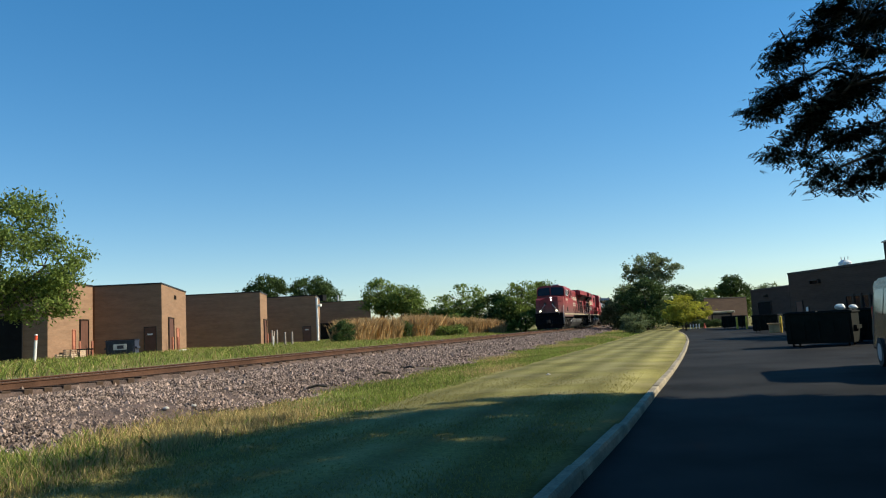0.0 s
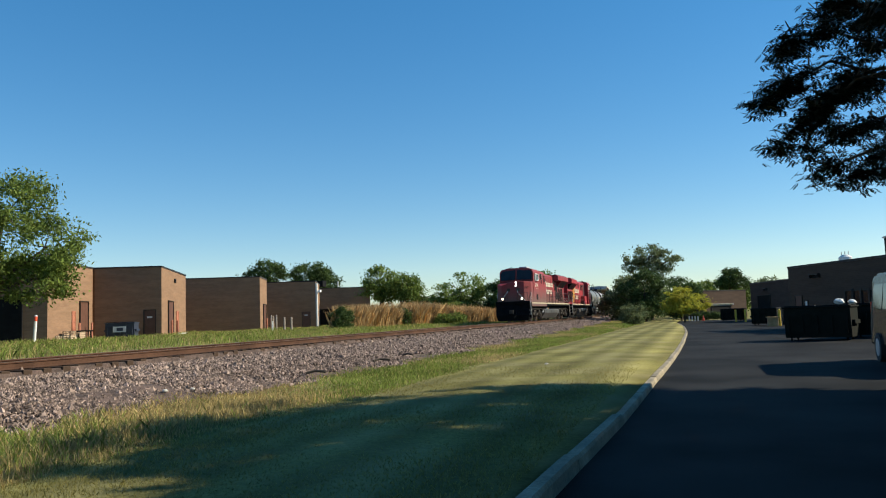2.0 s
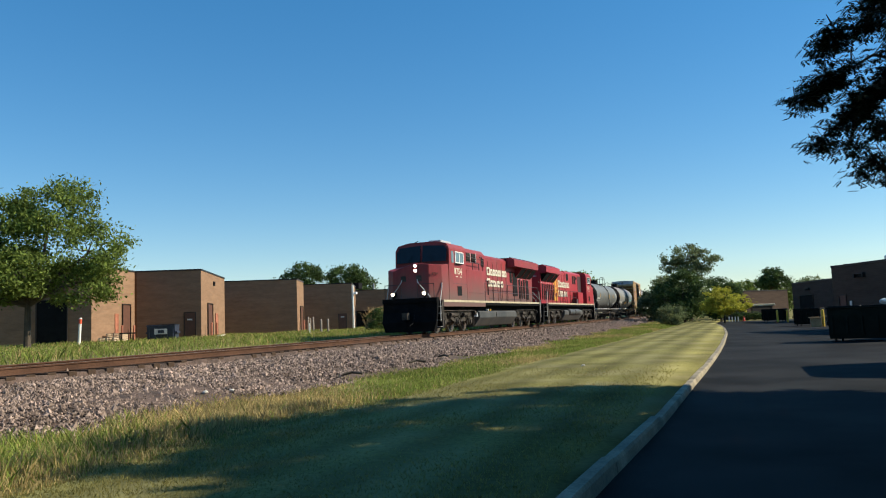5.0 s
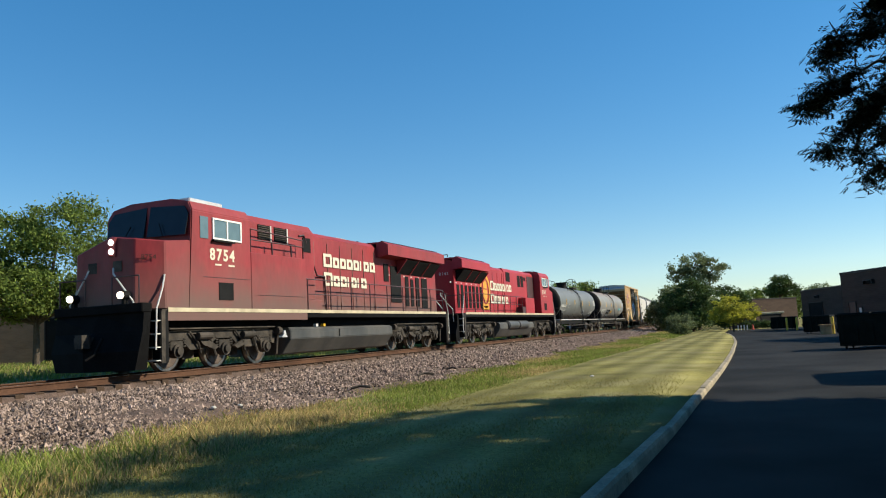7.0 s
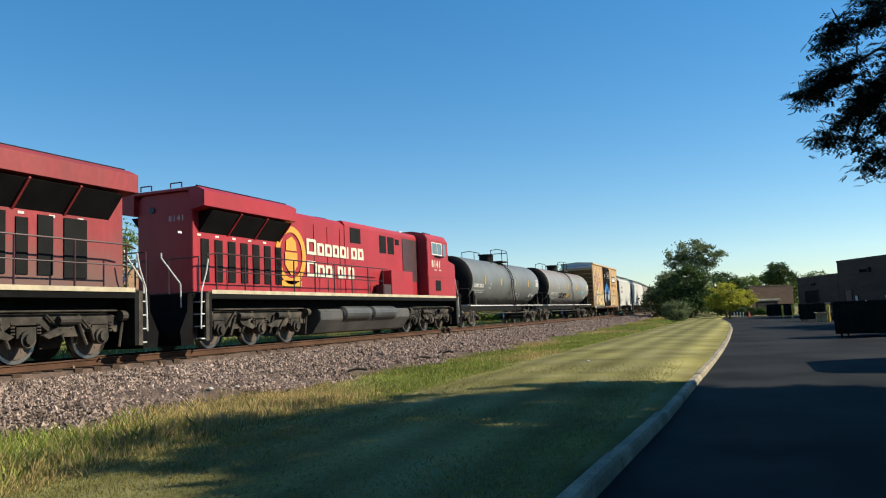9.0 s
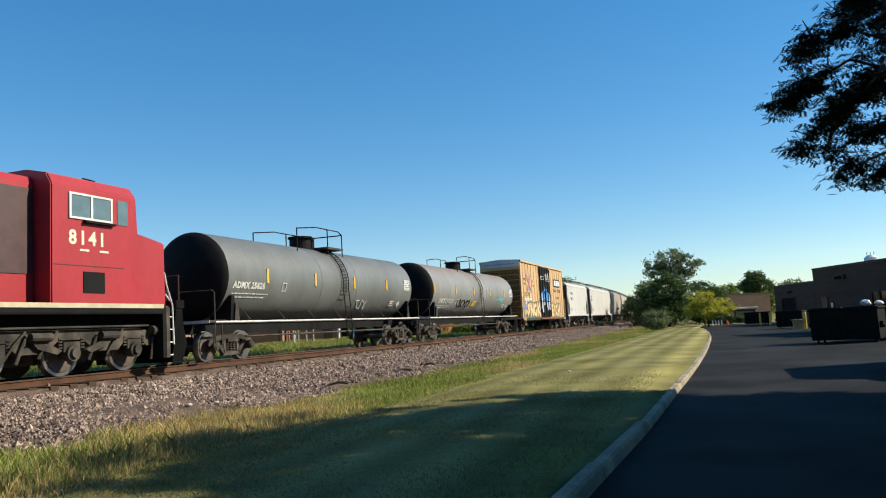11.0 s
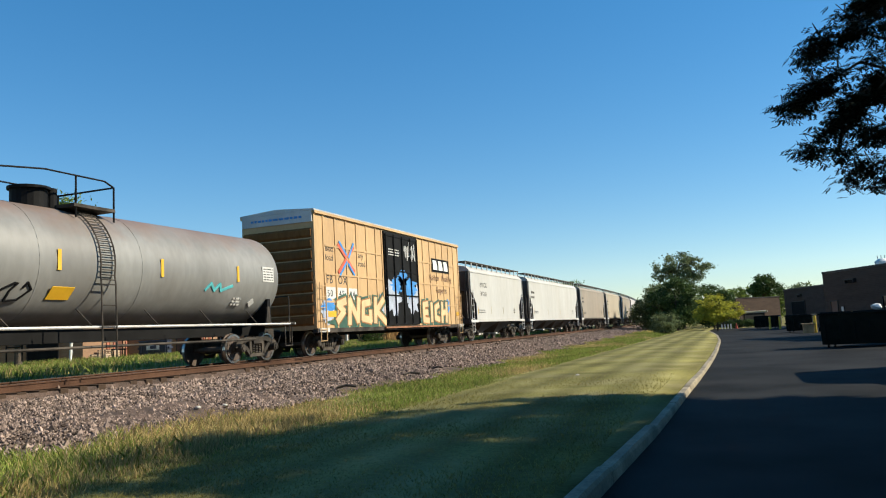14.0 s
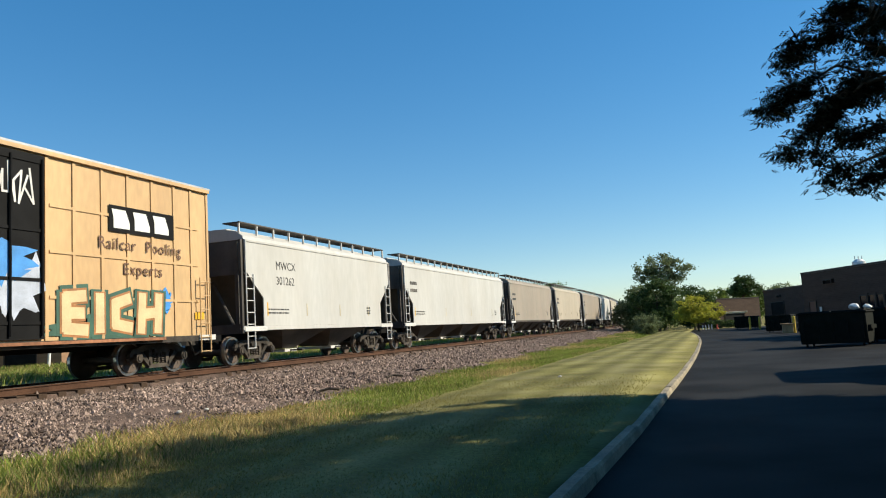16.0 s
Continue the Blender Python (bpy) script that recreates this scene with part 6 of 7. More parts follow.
def by_wall(unit, along, out):
    """A spot on the ground before the short face of a unit: metres along it and out from it."""
    q, r = Vector((*LEFT[unit][2], 0)), Vector((*LEFT[unit][3], 0))
    d = (r - q).normalized()
    p = q + d * along + Vector((d.y, -d.x, 0)) * out
    return (p.x, p.y, 0.78), math.degrees(math.atan2(d.y, d.x))


for unit, along in ((0, 3.9), (0, 6.1), (1, 1.8), (1, 4.4), (2, 1.6), (2, 4.6)):
    post("guard_post", by_wall(unit, along, 0.5)[0], 1.25, 0.08, M_GUARD, "faded red steel guard post beside a door", "post", group="guard posts by the doors")
for unit, along, out in ((2, -2.6, 1.4), (2, -3.6, 2.0), (2, 5.6, 0.7)):
    post("timber_post", by_wall(unit, along, out)[0], 1.5, 0.09, M_WOODPOST, "weathered timber post in the verge", "post", group="posts in the verge")


def pallet_stack(at, rz, count):
    e = thing("pallet_stack", "stack of pale timber pallets by the brick wall", "pallets", at, rz, group="pallets by the wall")
    for k in range(count):
        z = 0.145 * k
        for y in (-0.5, 0.0, 0.5):
            shared("pallet_bearer", lambda: box(-0.6, 0.6, -0.045, 0.045, 0.0, 0.10), M_PALEWOOD, e, pose(0, y, z))
        for j in range(6):
            shared("pallet_board", lambda: box(-0.05, 0.05, -0.55, 0.55, 0.0, 0.022), M_PALEWOOD, e, pose(-0.53 + 0.212 * j, 0, z + 0.101))


for unit, along, out, count in ((0, 0.9, 0.9, 3), (0, 2.3, 0.8, 5)):
    at, rz = by_wall(unit, along, out)
    pallet_stack(at, rz, count)
at, rz = by_wall(1, 2.9, 1.1)
boards = thing("board_pile", "white boards piled at the foot of the wall", "boards", at, rz)
for k in range(4):
    part("board", box(-1.6 + 0.1 * k, 1.5 - 0.12 * k, -0.22 + 0.02 * k, 0.2, 0.03 + 0.05 * k, 0.075 + 0.05 * k), M_WHITE, boards)
rack = thing("bench_grill", "dark metal bench grill before the brick wall", "grill", by_wall(0, 1.5, 1.9)[0], 60)
part("grill_top", box(-0.5, 0.5, -0.25, 0.25, 0.62, 0.72, 0.02), M_DARK, rack)
for x in (-0.42, 0.42):
    part("grill_leg", tube([(x, -0.2, 0.0), (x * 0.9, 0, 0.64), (x, 0.2, 0.0)], 0.025), M_DARK, rack)

# shaded building details on the road's side
shade_panel(RIGHT[0], "window", (5.3, 53.0), (18.0, 26.0), 5.6, 8.4, 1.2, 2.2, M_GLASS, 0.08, "dark shop window")
shade_panel(RIGHT[0], "window", (5.3, 53.0), (18.0, 26.0), 9.4, 12.4, 1.2, 2.2, M_GLASS, 0.08, "dark shop window")
for a in (6.3, 7.0, 7.7, 10.15, 10.9, 11.65):
    shade_panel(RIGHT[0], "mullion", (5.3, 53.0), (18.0, 26.0), a - 0.07, a + 0.07, 1.2, 2.26, M_DARK, 0.10, "dark window bar")
shade_panel(RIGHT[0], "door", (5.3, 53.0), (18.0, 26.0), 0.6, 1.4, 0.0, 2.1, M_DOOR, 0.06, "dark steel door")
shade_panel(RIGHT[0], "wall_sign", (5.3, 53.0), (18.0, 26.0), 1.6, 2.0, 1.35, 1.75, M_WHITE, 0.05, "small pale wall sign")
shade_panel(RIGHT[0], "wall_light", (5.3, 53.0), (18.0, 26.0), 2.5, 3.4, 3.05, 3.3, M_DARK, 0.2, "dark wall light box")
shade_panel(RIGHT[1], "loading_door", (4.9, 87.0), (7.7, 77.4), 2.0, 5.5, 0.0, 2.6, M_DARK, 0.08, "loading bay with its inner shade drawn as a dark panel")
shade_panel(RIGHT[1], "wall_light", (4.9, 87.0), (7.7, 77.4), 4.0, 4.8, 3.0, 3.25, M_DARK, 0.2, "dark wall light box")
shade_panel(RIGHT[2], "loading_door", (0.2, 110.0), (5.9, 115.8), 1.3, 5.0, 0.0, 1.7, M_DARK, 0.1, "dark loading door under a pale lintel")
shade_panel(RIGHT[2], "lintel", (0.2, 110.0), (5.9, 115.8), 1.1, 5.3, 1.75, 2.0, M_CONC, 0.3, "pale concrete lintel", M_CONC)
flue = thing("roof_unit", "dark metal flue box on the flat roof", "roof unit", (10.0, 46.4, 3.83))
part("unit_body", box(-0.4, 0.4, -0.4, 0.4, 0.0, 1.1, 0.03), M_DARK, flue)
part("unit_cap", box(-0.48, 0.48, -0.48, 0.48, 1.102, 1.18, 0.02), M_GALV, flue)
vent = thing("roof_ventilator", "white turbine ventilator on the flat roof", "ventilator", (9.4, 57.6, 3.83))
part("vent_base", box(-0.45, 0.45, -0.45, 0.45, 0.0, 0.25, 0.02), M_GALV, vent)
part("vent_drum", (lambda bm: (add_tube(bm, (0, 0, 0.25), (0, 0, 0.75), 0.42, 16), add_tube(bm, (0, 0, 0.75), (0, 0, 0.92), 0.42, 16, 0.2), bm)[-1])(bmesh.new()), M_WHITE, vent)
for k in range(3):
    part("vent_finial", tube([(0.2 * (k - 1), 0, 0.9), (0.22 * (k - 1), 0, 1.15)], 0.025), M_GALV, vent)


# ---- parked van ----
def van():
    e = thing("parked_van", "dark grey van parked on the asphalt, windows reflecting sky", "van", (5.1, 19.9, 0))
    paint = mat("dark_van_paint", (0.03, 0.034, 0.04), 0.25, 0.3, vary=0.08)
    tyre = mat("tyre_rubber", (0.02, 0.02, 0.02), 0.85, vary=0.15)
    body = [(-2.6, 0.38), (-2.62, 0.95), (-2.3, 1.12), (-1.65, 1.22), (-0.95, 2.0), (-0.5, 2.2), (2.35, 2.22), (2.58, 2.05), (2.64, 0.9), (2.62, 0.38)]
    bm = prism(body, "x", -0.97, 0.97)
    for v in bm.verts:
        if v.co.z > 1.15:
            v.co.x *= 1 - 0.13 * (v.co.z - 1.15)
    bmesh.ops.bevel(bm, geom=list(bm.edges), offset=0.07, segments=2, affect="EDGES")
    part("body", bm, paint, e, smooth=False)
    for s in (-1, 1):
        for a, b in ((-1.0, -0.1), (0.0, 1.15), (1.25, 2.3)):
            w = part("side_window", box(-0.008, 0.008, a, b, -0.32, 0.32, 0.004), M_GLASS, e, "dark side glass reflecting the sky")
            w.matrix_local = pose(s * 0.905, 0, 1.62, 0, -s * 7.4, 0)
        for y in (-1.65, 1.65):
            wh = part("wheel", (lambda bm: (add_disc(bm, (s * 0.90, y, 0.36), (1, 0, 0), 0.36, 0.24, 24), bm)[1])(bmesh.new()), tyre, e, "black tyre")
            part("wheel_rim", (lambda bm: (add_disc(bm, (s * 1.0, y, 0.36), (1, 0, 0), 0.22, 0.06, 16), bm)[1])(bmesh.new()), M_GALV, wh, "grey wheel rim")
        part("mirror", box(*sorted((s * 0.96, s * 1.16)), -1.2, -1.05, 1.25, 1.48, 0.03), M_DARK, e)
        part("tail_lamp", box(*sorted((s * 0.78, s * 0.93)), 2.60, 2.66, 1.0, 1.5, 0.01), mat("red_lamp_lens", (0.3, 0.01, 0.01), 0.2), e, "red tail lamp")
        part("head_lamp", box(*sorted((s * 0.6, s * 0.9)), -2.66, -2.58, 0.75, 0.95, 0.01), M_GLASS2, e)
    part("rear_window", box(-0.65, 0.65, 2.615, 2.66, 1.3, 1.95, 0.01), M_GLASS, e)
    part("rear_bumper", box(-0.95, 0.95, 2.64, 2.76, 0.4, 0.62, 0.03), M_DARK, e)
    ws = part("windscreen", box(-0.75, 0.75, -0.006, 0.006, -0.45, 0.45), M_GLASS, e)
    ws.matrix_local = pose(0, -1.33, 1.64, -42, 0, 0)


van()


# ---- vegetation ----
def leaf_mat(name, color, vary, thin=0.4):
    m = mat(name, color, 0.6, vary=0.2, scale=0.5, fine=6, per_piece=vary, island=True, spec=0.1)
    nt = m.node_tree
    b = nt.nodes["Principled BSDF"]
    tr = nt.nodes.new("ShaderNodeBsdfTranslucent")
    mx = nt.nodes.new("ShaderNodeMixShader")
    mx.inputs[0].default_value = thin
    nt.links.new(b.inputs["Base Color"].links[0].from_socket, tr.inputs["Color"])
    nt.links.new(b.outputs[0], mx.inputs[1])
    nt.links.new(tr.outputs[0], mx.inputs[2])
    nt.links.new(mx.outputs[0], nt.nodes["Material Output"].inputs["Surface"])
    return m


M_LEAF = leaf_mat("green_leaves", (0.147, 0.195, 0.043), 0.5)
M_LEAF_DARK = leaf_mat("dark_green_leaves", (0.062, 0.095, 0.028), 0.45, 0.3)
M_LEAF_FAR = leaf_mat("grey_green_leaves", (0.14, 0.17, 0.08), 0.4)
M_LEAF_YEL = leaf_mat("yellow_green_leaves", (0.38, 0.37, 0.045), 0.4)
# near-black: the fronds' backlit shade is put into the leaf colour
M_LEAF_LOCUST = leaf_mat("shaded_locust_leaves", (0.0112, 0.0176, 0.0080), 0.4, 0.1)
M_BARK = mat("tree_bark", (0.07, 0.055, 0.04), 0.95, vary=0.3, scale=3, fine=25, bump=0.02)
M_BLADE = leaf_mat("green_grass_blades", (0.213, 0.256, 0.056), 0.45)
M_BLADE_LAWN = leaf_mat("lawn_grass_blades", (0.218, 0.195, 0.062), 0.4, 0.5)
M_STRAW = leaf_mat("dry_straw_blades", (0.425, 0.328, 0.144), 0.4)
M_REED = leaf_mat("golden_reed_stems", (0.450, 0.310, 0.149), 0.4)


def leaf_cloud(rng, centres, radii, per, size, flat=0.6):
    """Diamond leaves scattered round clump centres."""
    n = len(centres) * per
    c = np.repeat(centres, per, 0)
    rr = np.repeat(radii, per, 0)[:, None]
    off = rng.normal(0, 0.5, (n, 3))
    off[:, 2] *= flat
    p = c + off * rr
    a = rng.normal(0, 1, (n, 3))
    a /= np.linalg.norm(a, axis=1)[:, None]
    b = np.cross(a, rng.normal(0, 1, (n, 3)))
    b /= np.linalg.norm(b, axis=1)[:, None]
    s = size * rng.uniform(0.6, 1.3, n)[:, None]
    v = np.stack([p - a * s, p + b * s * 0.42, p + a * s, p - b * s * 0.42], 1).reshape(-1, 3)
    f = np.arange(n * 4).reshape(-1, 4)
    return v, f


def tree(name, at, lobes, trunk_r, leaf, seed, label, clumps=90, per=34, size=0.2, cat="tree", stems=1, clump_r=0.75):
    """A tapered trunk with limbs to every lobe, and an uneven crown of leaf clumps. lobes: (dx, dy, z, rx, rz)."""
    rng = np.random.default_rng(seed)
    e = thing(name, label, cat, at)
    low = min(l[2] - l[4] for l in lobes)
    bm = bmesh.new()
    for k in range(stems):
        ox, oy = (rng.uniform(-0.5, 0.5), rng.uniform(-0.3, 0.3)) if stems > 1 else (0, 0)
        fork = Vector((ox * 1.5, oy, max(low + 0.4, 0.5)))
        add_tube(bm, (ox, oy, -0.3), fork, trunk_r, 9, trunk_r * 0.75)
        for dx, dy, z, rx, rz in lobes:
            mid = fork.lerp(Vector((dx, dy, z)), 0.5) + Vector((rng.uniform(-0.3, 0.3), rng.uniform(-0.3, 0.3), 0.2))
            add_tube(bm, fork - Vector((0, 0, 0.05)), mid, trunk_r * 0.6, 7, trunk_r * 0.4)
            add_tube(bm, mid, (dx, dy, z), trunk_r * 0.4, 6, trunk_r * 0.2)
            for _ in range(7):
                d = rng.normal(0, 1, 3)
                d /= np.linalg.norm(d)
                q = Vector((dx + d[0] * rx * 0.8, dy + d[1] * rx * 0.8, z + d[2] * rz * 0.8))
                add_tube(bm, Vector((dx, dy, z)).lerp(mid, rng.uniform(0, 0.5)), q, trunk_r * 0.2, 5, trunk_r * 0.06)
    part("trunk", bm, M_BARK, e, "brown trunk with spreading limbs")
    cs, rs = [], []
    total = sum(l[3] ** 2 for l in lobes)
    for dx, dy, z, rx, rz in lobes:
        k = max(6, int(clumps * rx ** 2 / total))
        d = rng.normal(0, 1, (k, 3))
        d /= np.linalg.norm(d, axis=1)[:, None]
        rad = rng.uniform(0.45, 1.0, k) ** 0.6 * rng.uniform(0.85, 1.12, k)
        cs.append(np.array([dx, dy, z]) + d * rad[:, None] * np.array([rx, rx, rz]))
        rs.append(rng.uniform(0.6, 1.2, k) * clump_r)
    v, f = leaf_cloud(rng, np.concatenate(cs), np.concatenate(rs), int(per * 2.0), size * 0.66)
    v[:, 2] = np.maximum(v[:, 2], 0.03)
    cr = big_mesh("crown", v, f, leaf, e, "uneven leafy crown", "stuff")
    return e


# across the track
tree("tree", (-35.9, 29.9, 0.78), [(1.0, 0.6, 7.3, 2.3, 2.0), (2.8, 1.7, 5.3, 1.8, 1.6), (-1.6, -0.6, 6.4, 2.8, 2.2), (2.0, 1.6, 3.6, 2.0, 1.3), (-0.6, -1.4, 4.0, 2.8, 1.5), (-4.0, -2.6, 6.0, 2.8, 2.4), (-4.0, -2.6, 3.6, 2.4, 1.6)], 0.20, M_LEAF, 21, "leafy green deciduous tree with drooping outer branches", 640, 40, 0.17, clump_r=0.75)
tree("tree", (-68.4, 110.5, 0.8), [(0, 0, 8.6, 3.6, 2.6), (-2.5, 0, 7.5, 2.8, 2.2)], 0.3, M_LEAF_DARK, 22, "dark green tree behind the brick units", 130, 36, 0.34, clump_r=1.0)
tree("tree", (-63.3, 115.8, 0.8), [(0, 0, 8.4, 3.4, 2.6), (2.4, 0, 7.3, 2.4, 2.1)], 0.3, M_LEAF_DARK, 23, "dark green tree behind the brick units", 120, 36, 0.34, clump_r=1.0)
tree("tree", (-39.4, 91.7, 0.7), [(-0.6, 0, 5.9, 2.1, 2.0), (0.5, 0, 4.6, 2.2, 1.6), (-1.3, 0, 4.4, 1.5, 1.6)], 0.16, M_LEAF, 24, "green tree with a split drooping crown", 120, 36, 0.24, stems=3)
tree("tree", (-36.2, 91.0, 0.7), [(0, 0, 5.0, 1.7, 1.6), (0.9, 0, 3.8, 1.6, 1.5)], 0.14, M_LEAF, 25, "smaller green tree with a drooping crown", 80, 36, 0.24, stems=2)
tree("shrub", (-34.0, 94.0, 0.6), [(0, 0, 2.2, 2.4, 1.8), (2.4, 0, 2.0, 2.2, 1.6)], 0.1, M_LEAF_DARK, 26, "dark green hedge shrub behind the reeds", 80, 36, 0.25, "shrub", 3)
tree("tree", (-28.5, 90.6, 0.55), [(0, 0, 4.2, 3.0, 2.2), (-2.2, 0, 2.8, 2.4, 2.0), (2.3, 0, 2.9, 2.4, 2.0), (0, -1, 1.8, 3.0, 1.5)], 0.18, M_LEAF, 27, "broad rounded green tree beyond the reeds", 170, 38, 0.25, stems=2)
tree("tree", (-23.6, 90.0, 0.5), [(0, 0, 3.0, 2.2, 2.2), (0.4, 0, 1.6, 2.2, 1.4)], 0.14, M_LEAF_DARK, 41, "dark green tree between larger crowns", 90, 36, 0.25, stems=2)
tree("tree", (-20.8, 89.4, 0.5), [(0, 0, 3.9, 2.4, 2.2), (-1.6, 0, 2.6, 1.8, 2.0), (0.5, -0.8, 1.8, 2.2, 1.5)], 0.16, M_LEAF, 28, "leafy green tree close beside the track", 130, 38, 0.25, stems=2)
tree("tree", (-19.6, 97.0, 0.5), [(0, 0, 4.4, 2.3, 2.0), (0.3, 0, 2.4, 2.2, 1.8)], 0.16, M_LEAF, 29, "leafy green tree close beside the track", 110, 38, 0.25, stems=2)
tree("bush", (-27.6, 55.5, 0.72), [(0, 0, 0.95, 0.85, 0.85)], 0.05, M_LEAF_DARK, 30, "dense dark green bush in the verge", 60, 40, 0.12, "bush", 3, 0.4)
tree("bush", (-28.0, 69.6, 0.7), [(0, 0, 0.9, 0.72, 0.9)], 0.05, M_LEAF_DARK, 31, "dense dark conical bush in front of the reeds", 50, 40, 0.14, "bush", 3, 0.4)
tree("bush", (-25.2, 74.0, 0.6), [(0, 0, 0.6, 0.9, 0.6), (1.4, 0, 0.6, 0.8, 0.6)], 0.05, M_LEAF, 32, "low green bush in front of the reeds", 60, 36, 0.16, "bush", 3, 0.45)
# at the road's end
tree("tree", (-9.8, 114.3, 0.3), [(0, 0, 4.6, 2.2, 1.9), (-0.8, 0, 2.6, 2.2, 2.0), (2.5, 0, 4.0, 2.4, 2.2)], 0.2, M_LEAF_FAR, 33, "grey-green tree at the bend of the track", 120, 36, 0.3)
tree("tree", (-6.7, 109.8, 0.2), [(0, 0, 8.9, 2.6, 1.5), (-2.1, 0, 7.9, 2.0, 1.2), (2.2, 0, 7.9, 2.0, 1.4), (0.5, 0, 6.6, 2.4, 1.2)], 0.24, M_LEAF_FAR, 34, "tall airy grey-green tree with visible limbs", 120, 32, 0.26, clump_r=0.7)
tree("tree", (-6.6, 96.0, 0.15), [(0, 0, 3.9, 2.2, 2.2), (-1.8, 0, 2.8, 2.0, 2.2), (1.6, 0, 3.3, 1.8, 2.2), (0.0, -0.5, 1.5, 2.8, 1.5)], 0.2, M_LEAF_DARK, 35, "dense dark shaded tree at the road's end", 200, 40, 0.24)
tree("tree", (-9.4, 100.0, 0.15), [(0, 0, 3.6, 2.4, 2.2), (-1.0, 0, 2.0, 2.4, 1.8)], 0.2, M_LEAF_FAR, 36, "grey-green tree at the road's end", 120, 38, 0.26)
tree("tree", (-2.6, 101.0, 0.1), [(0, 0, 4.2, 1.4, 1.4), (1.2, 0, 3.2, 1.6, 1.4), (-0.8, 0, 2.0, 2.0, 1.8)], 0.16, M_LEAF_DARK, 37, "dark green tree behind a yellow-green one", 90, 38, 0.24)
tree("tree", (-1.9, 86.5, 0.05), [(0, 0, 2.7, 1.7, 1.0), (-1.1, 0, 1.9, 1.4, 0.8), (1.2, 0, 2.0, 1.4, 0.9), (0.1, -0.4, 1.5, 1.8, 0.6)], 0.12, M_LEAF_YEL, 38, "small yellow-green ornamental tree", 130, 36, 0.17, clump_r=0.5)
tree("shrub", (-6.5, 76.5, 0.1), [(0, 0, 0.95, 1.25, 0.9)], 0.06, M_LEAF_FAR, 39, "grey-green rounded shrub at the lawn's end", 60, 36, 0.15, "shrub", 3, 0.5)
tree("tree", (4.7, 141.0, 0.0), [(0, 0, 6.6, 2.2, 1.4), (1.4, 0, 5.4, 1.8, 1.2), (-1.0, 0, 5.6, 1.6, 1.2)], 0.22, M_LEAF_DARK, 40, "dark green tree behind the low building", 90, 36, 0.32)
for k, (x, y, h, w) in enumerate(((-0.5, 150, 6.1, 3.4), (3.4, 152, 6.2, 3.0), (7.5, 158, 5.6, 3.2), (-4.5, 148, 6.6, 3.6), (-9.6, 128, 4.6, 3.0), (-8.0, 132, 6.0, 3.0), (12.2, 169, 7.2, 2.8), (15.5, 171, 6.8, 3.0))):
    tree("tree", (x, y, 0.0), [(0, 0, h * 0.72, w, h * 0.32), (w * 0.5, 0, h * 0.45, w * 0.8, h * 0.4), (-w * 0.5, 0, h * 0.4, w * 0.8, h * 0.4)], 0.2, M_LEAF_FAR if k > 3 else M_LEAF, 50 + k, "distant leafy green tree", 70, 34, 0.36, clump_r=0.9)
for k in range(5):
    tree("hedge_bush", (-0.6 + k * 0.9, 97.2 + k * 0.5, 0.0), [(0, 0, 0.5, 0.6, 0.45)], 0.04, M_LEAF_DARK, 60 + k, "low clipped hedge bush at the road's end", 24, 34, 0.12, "hedge", 2, 0.35)


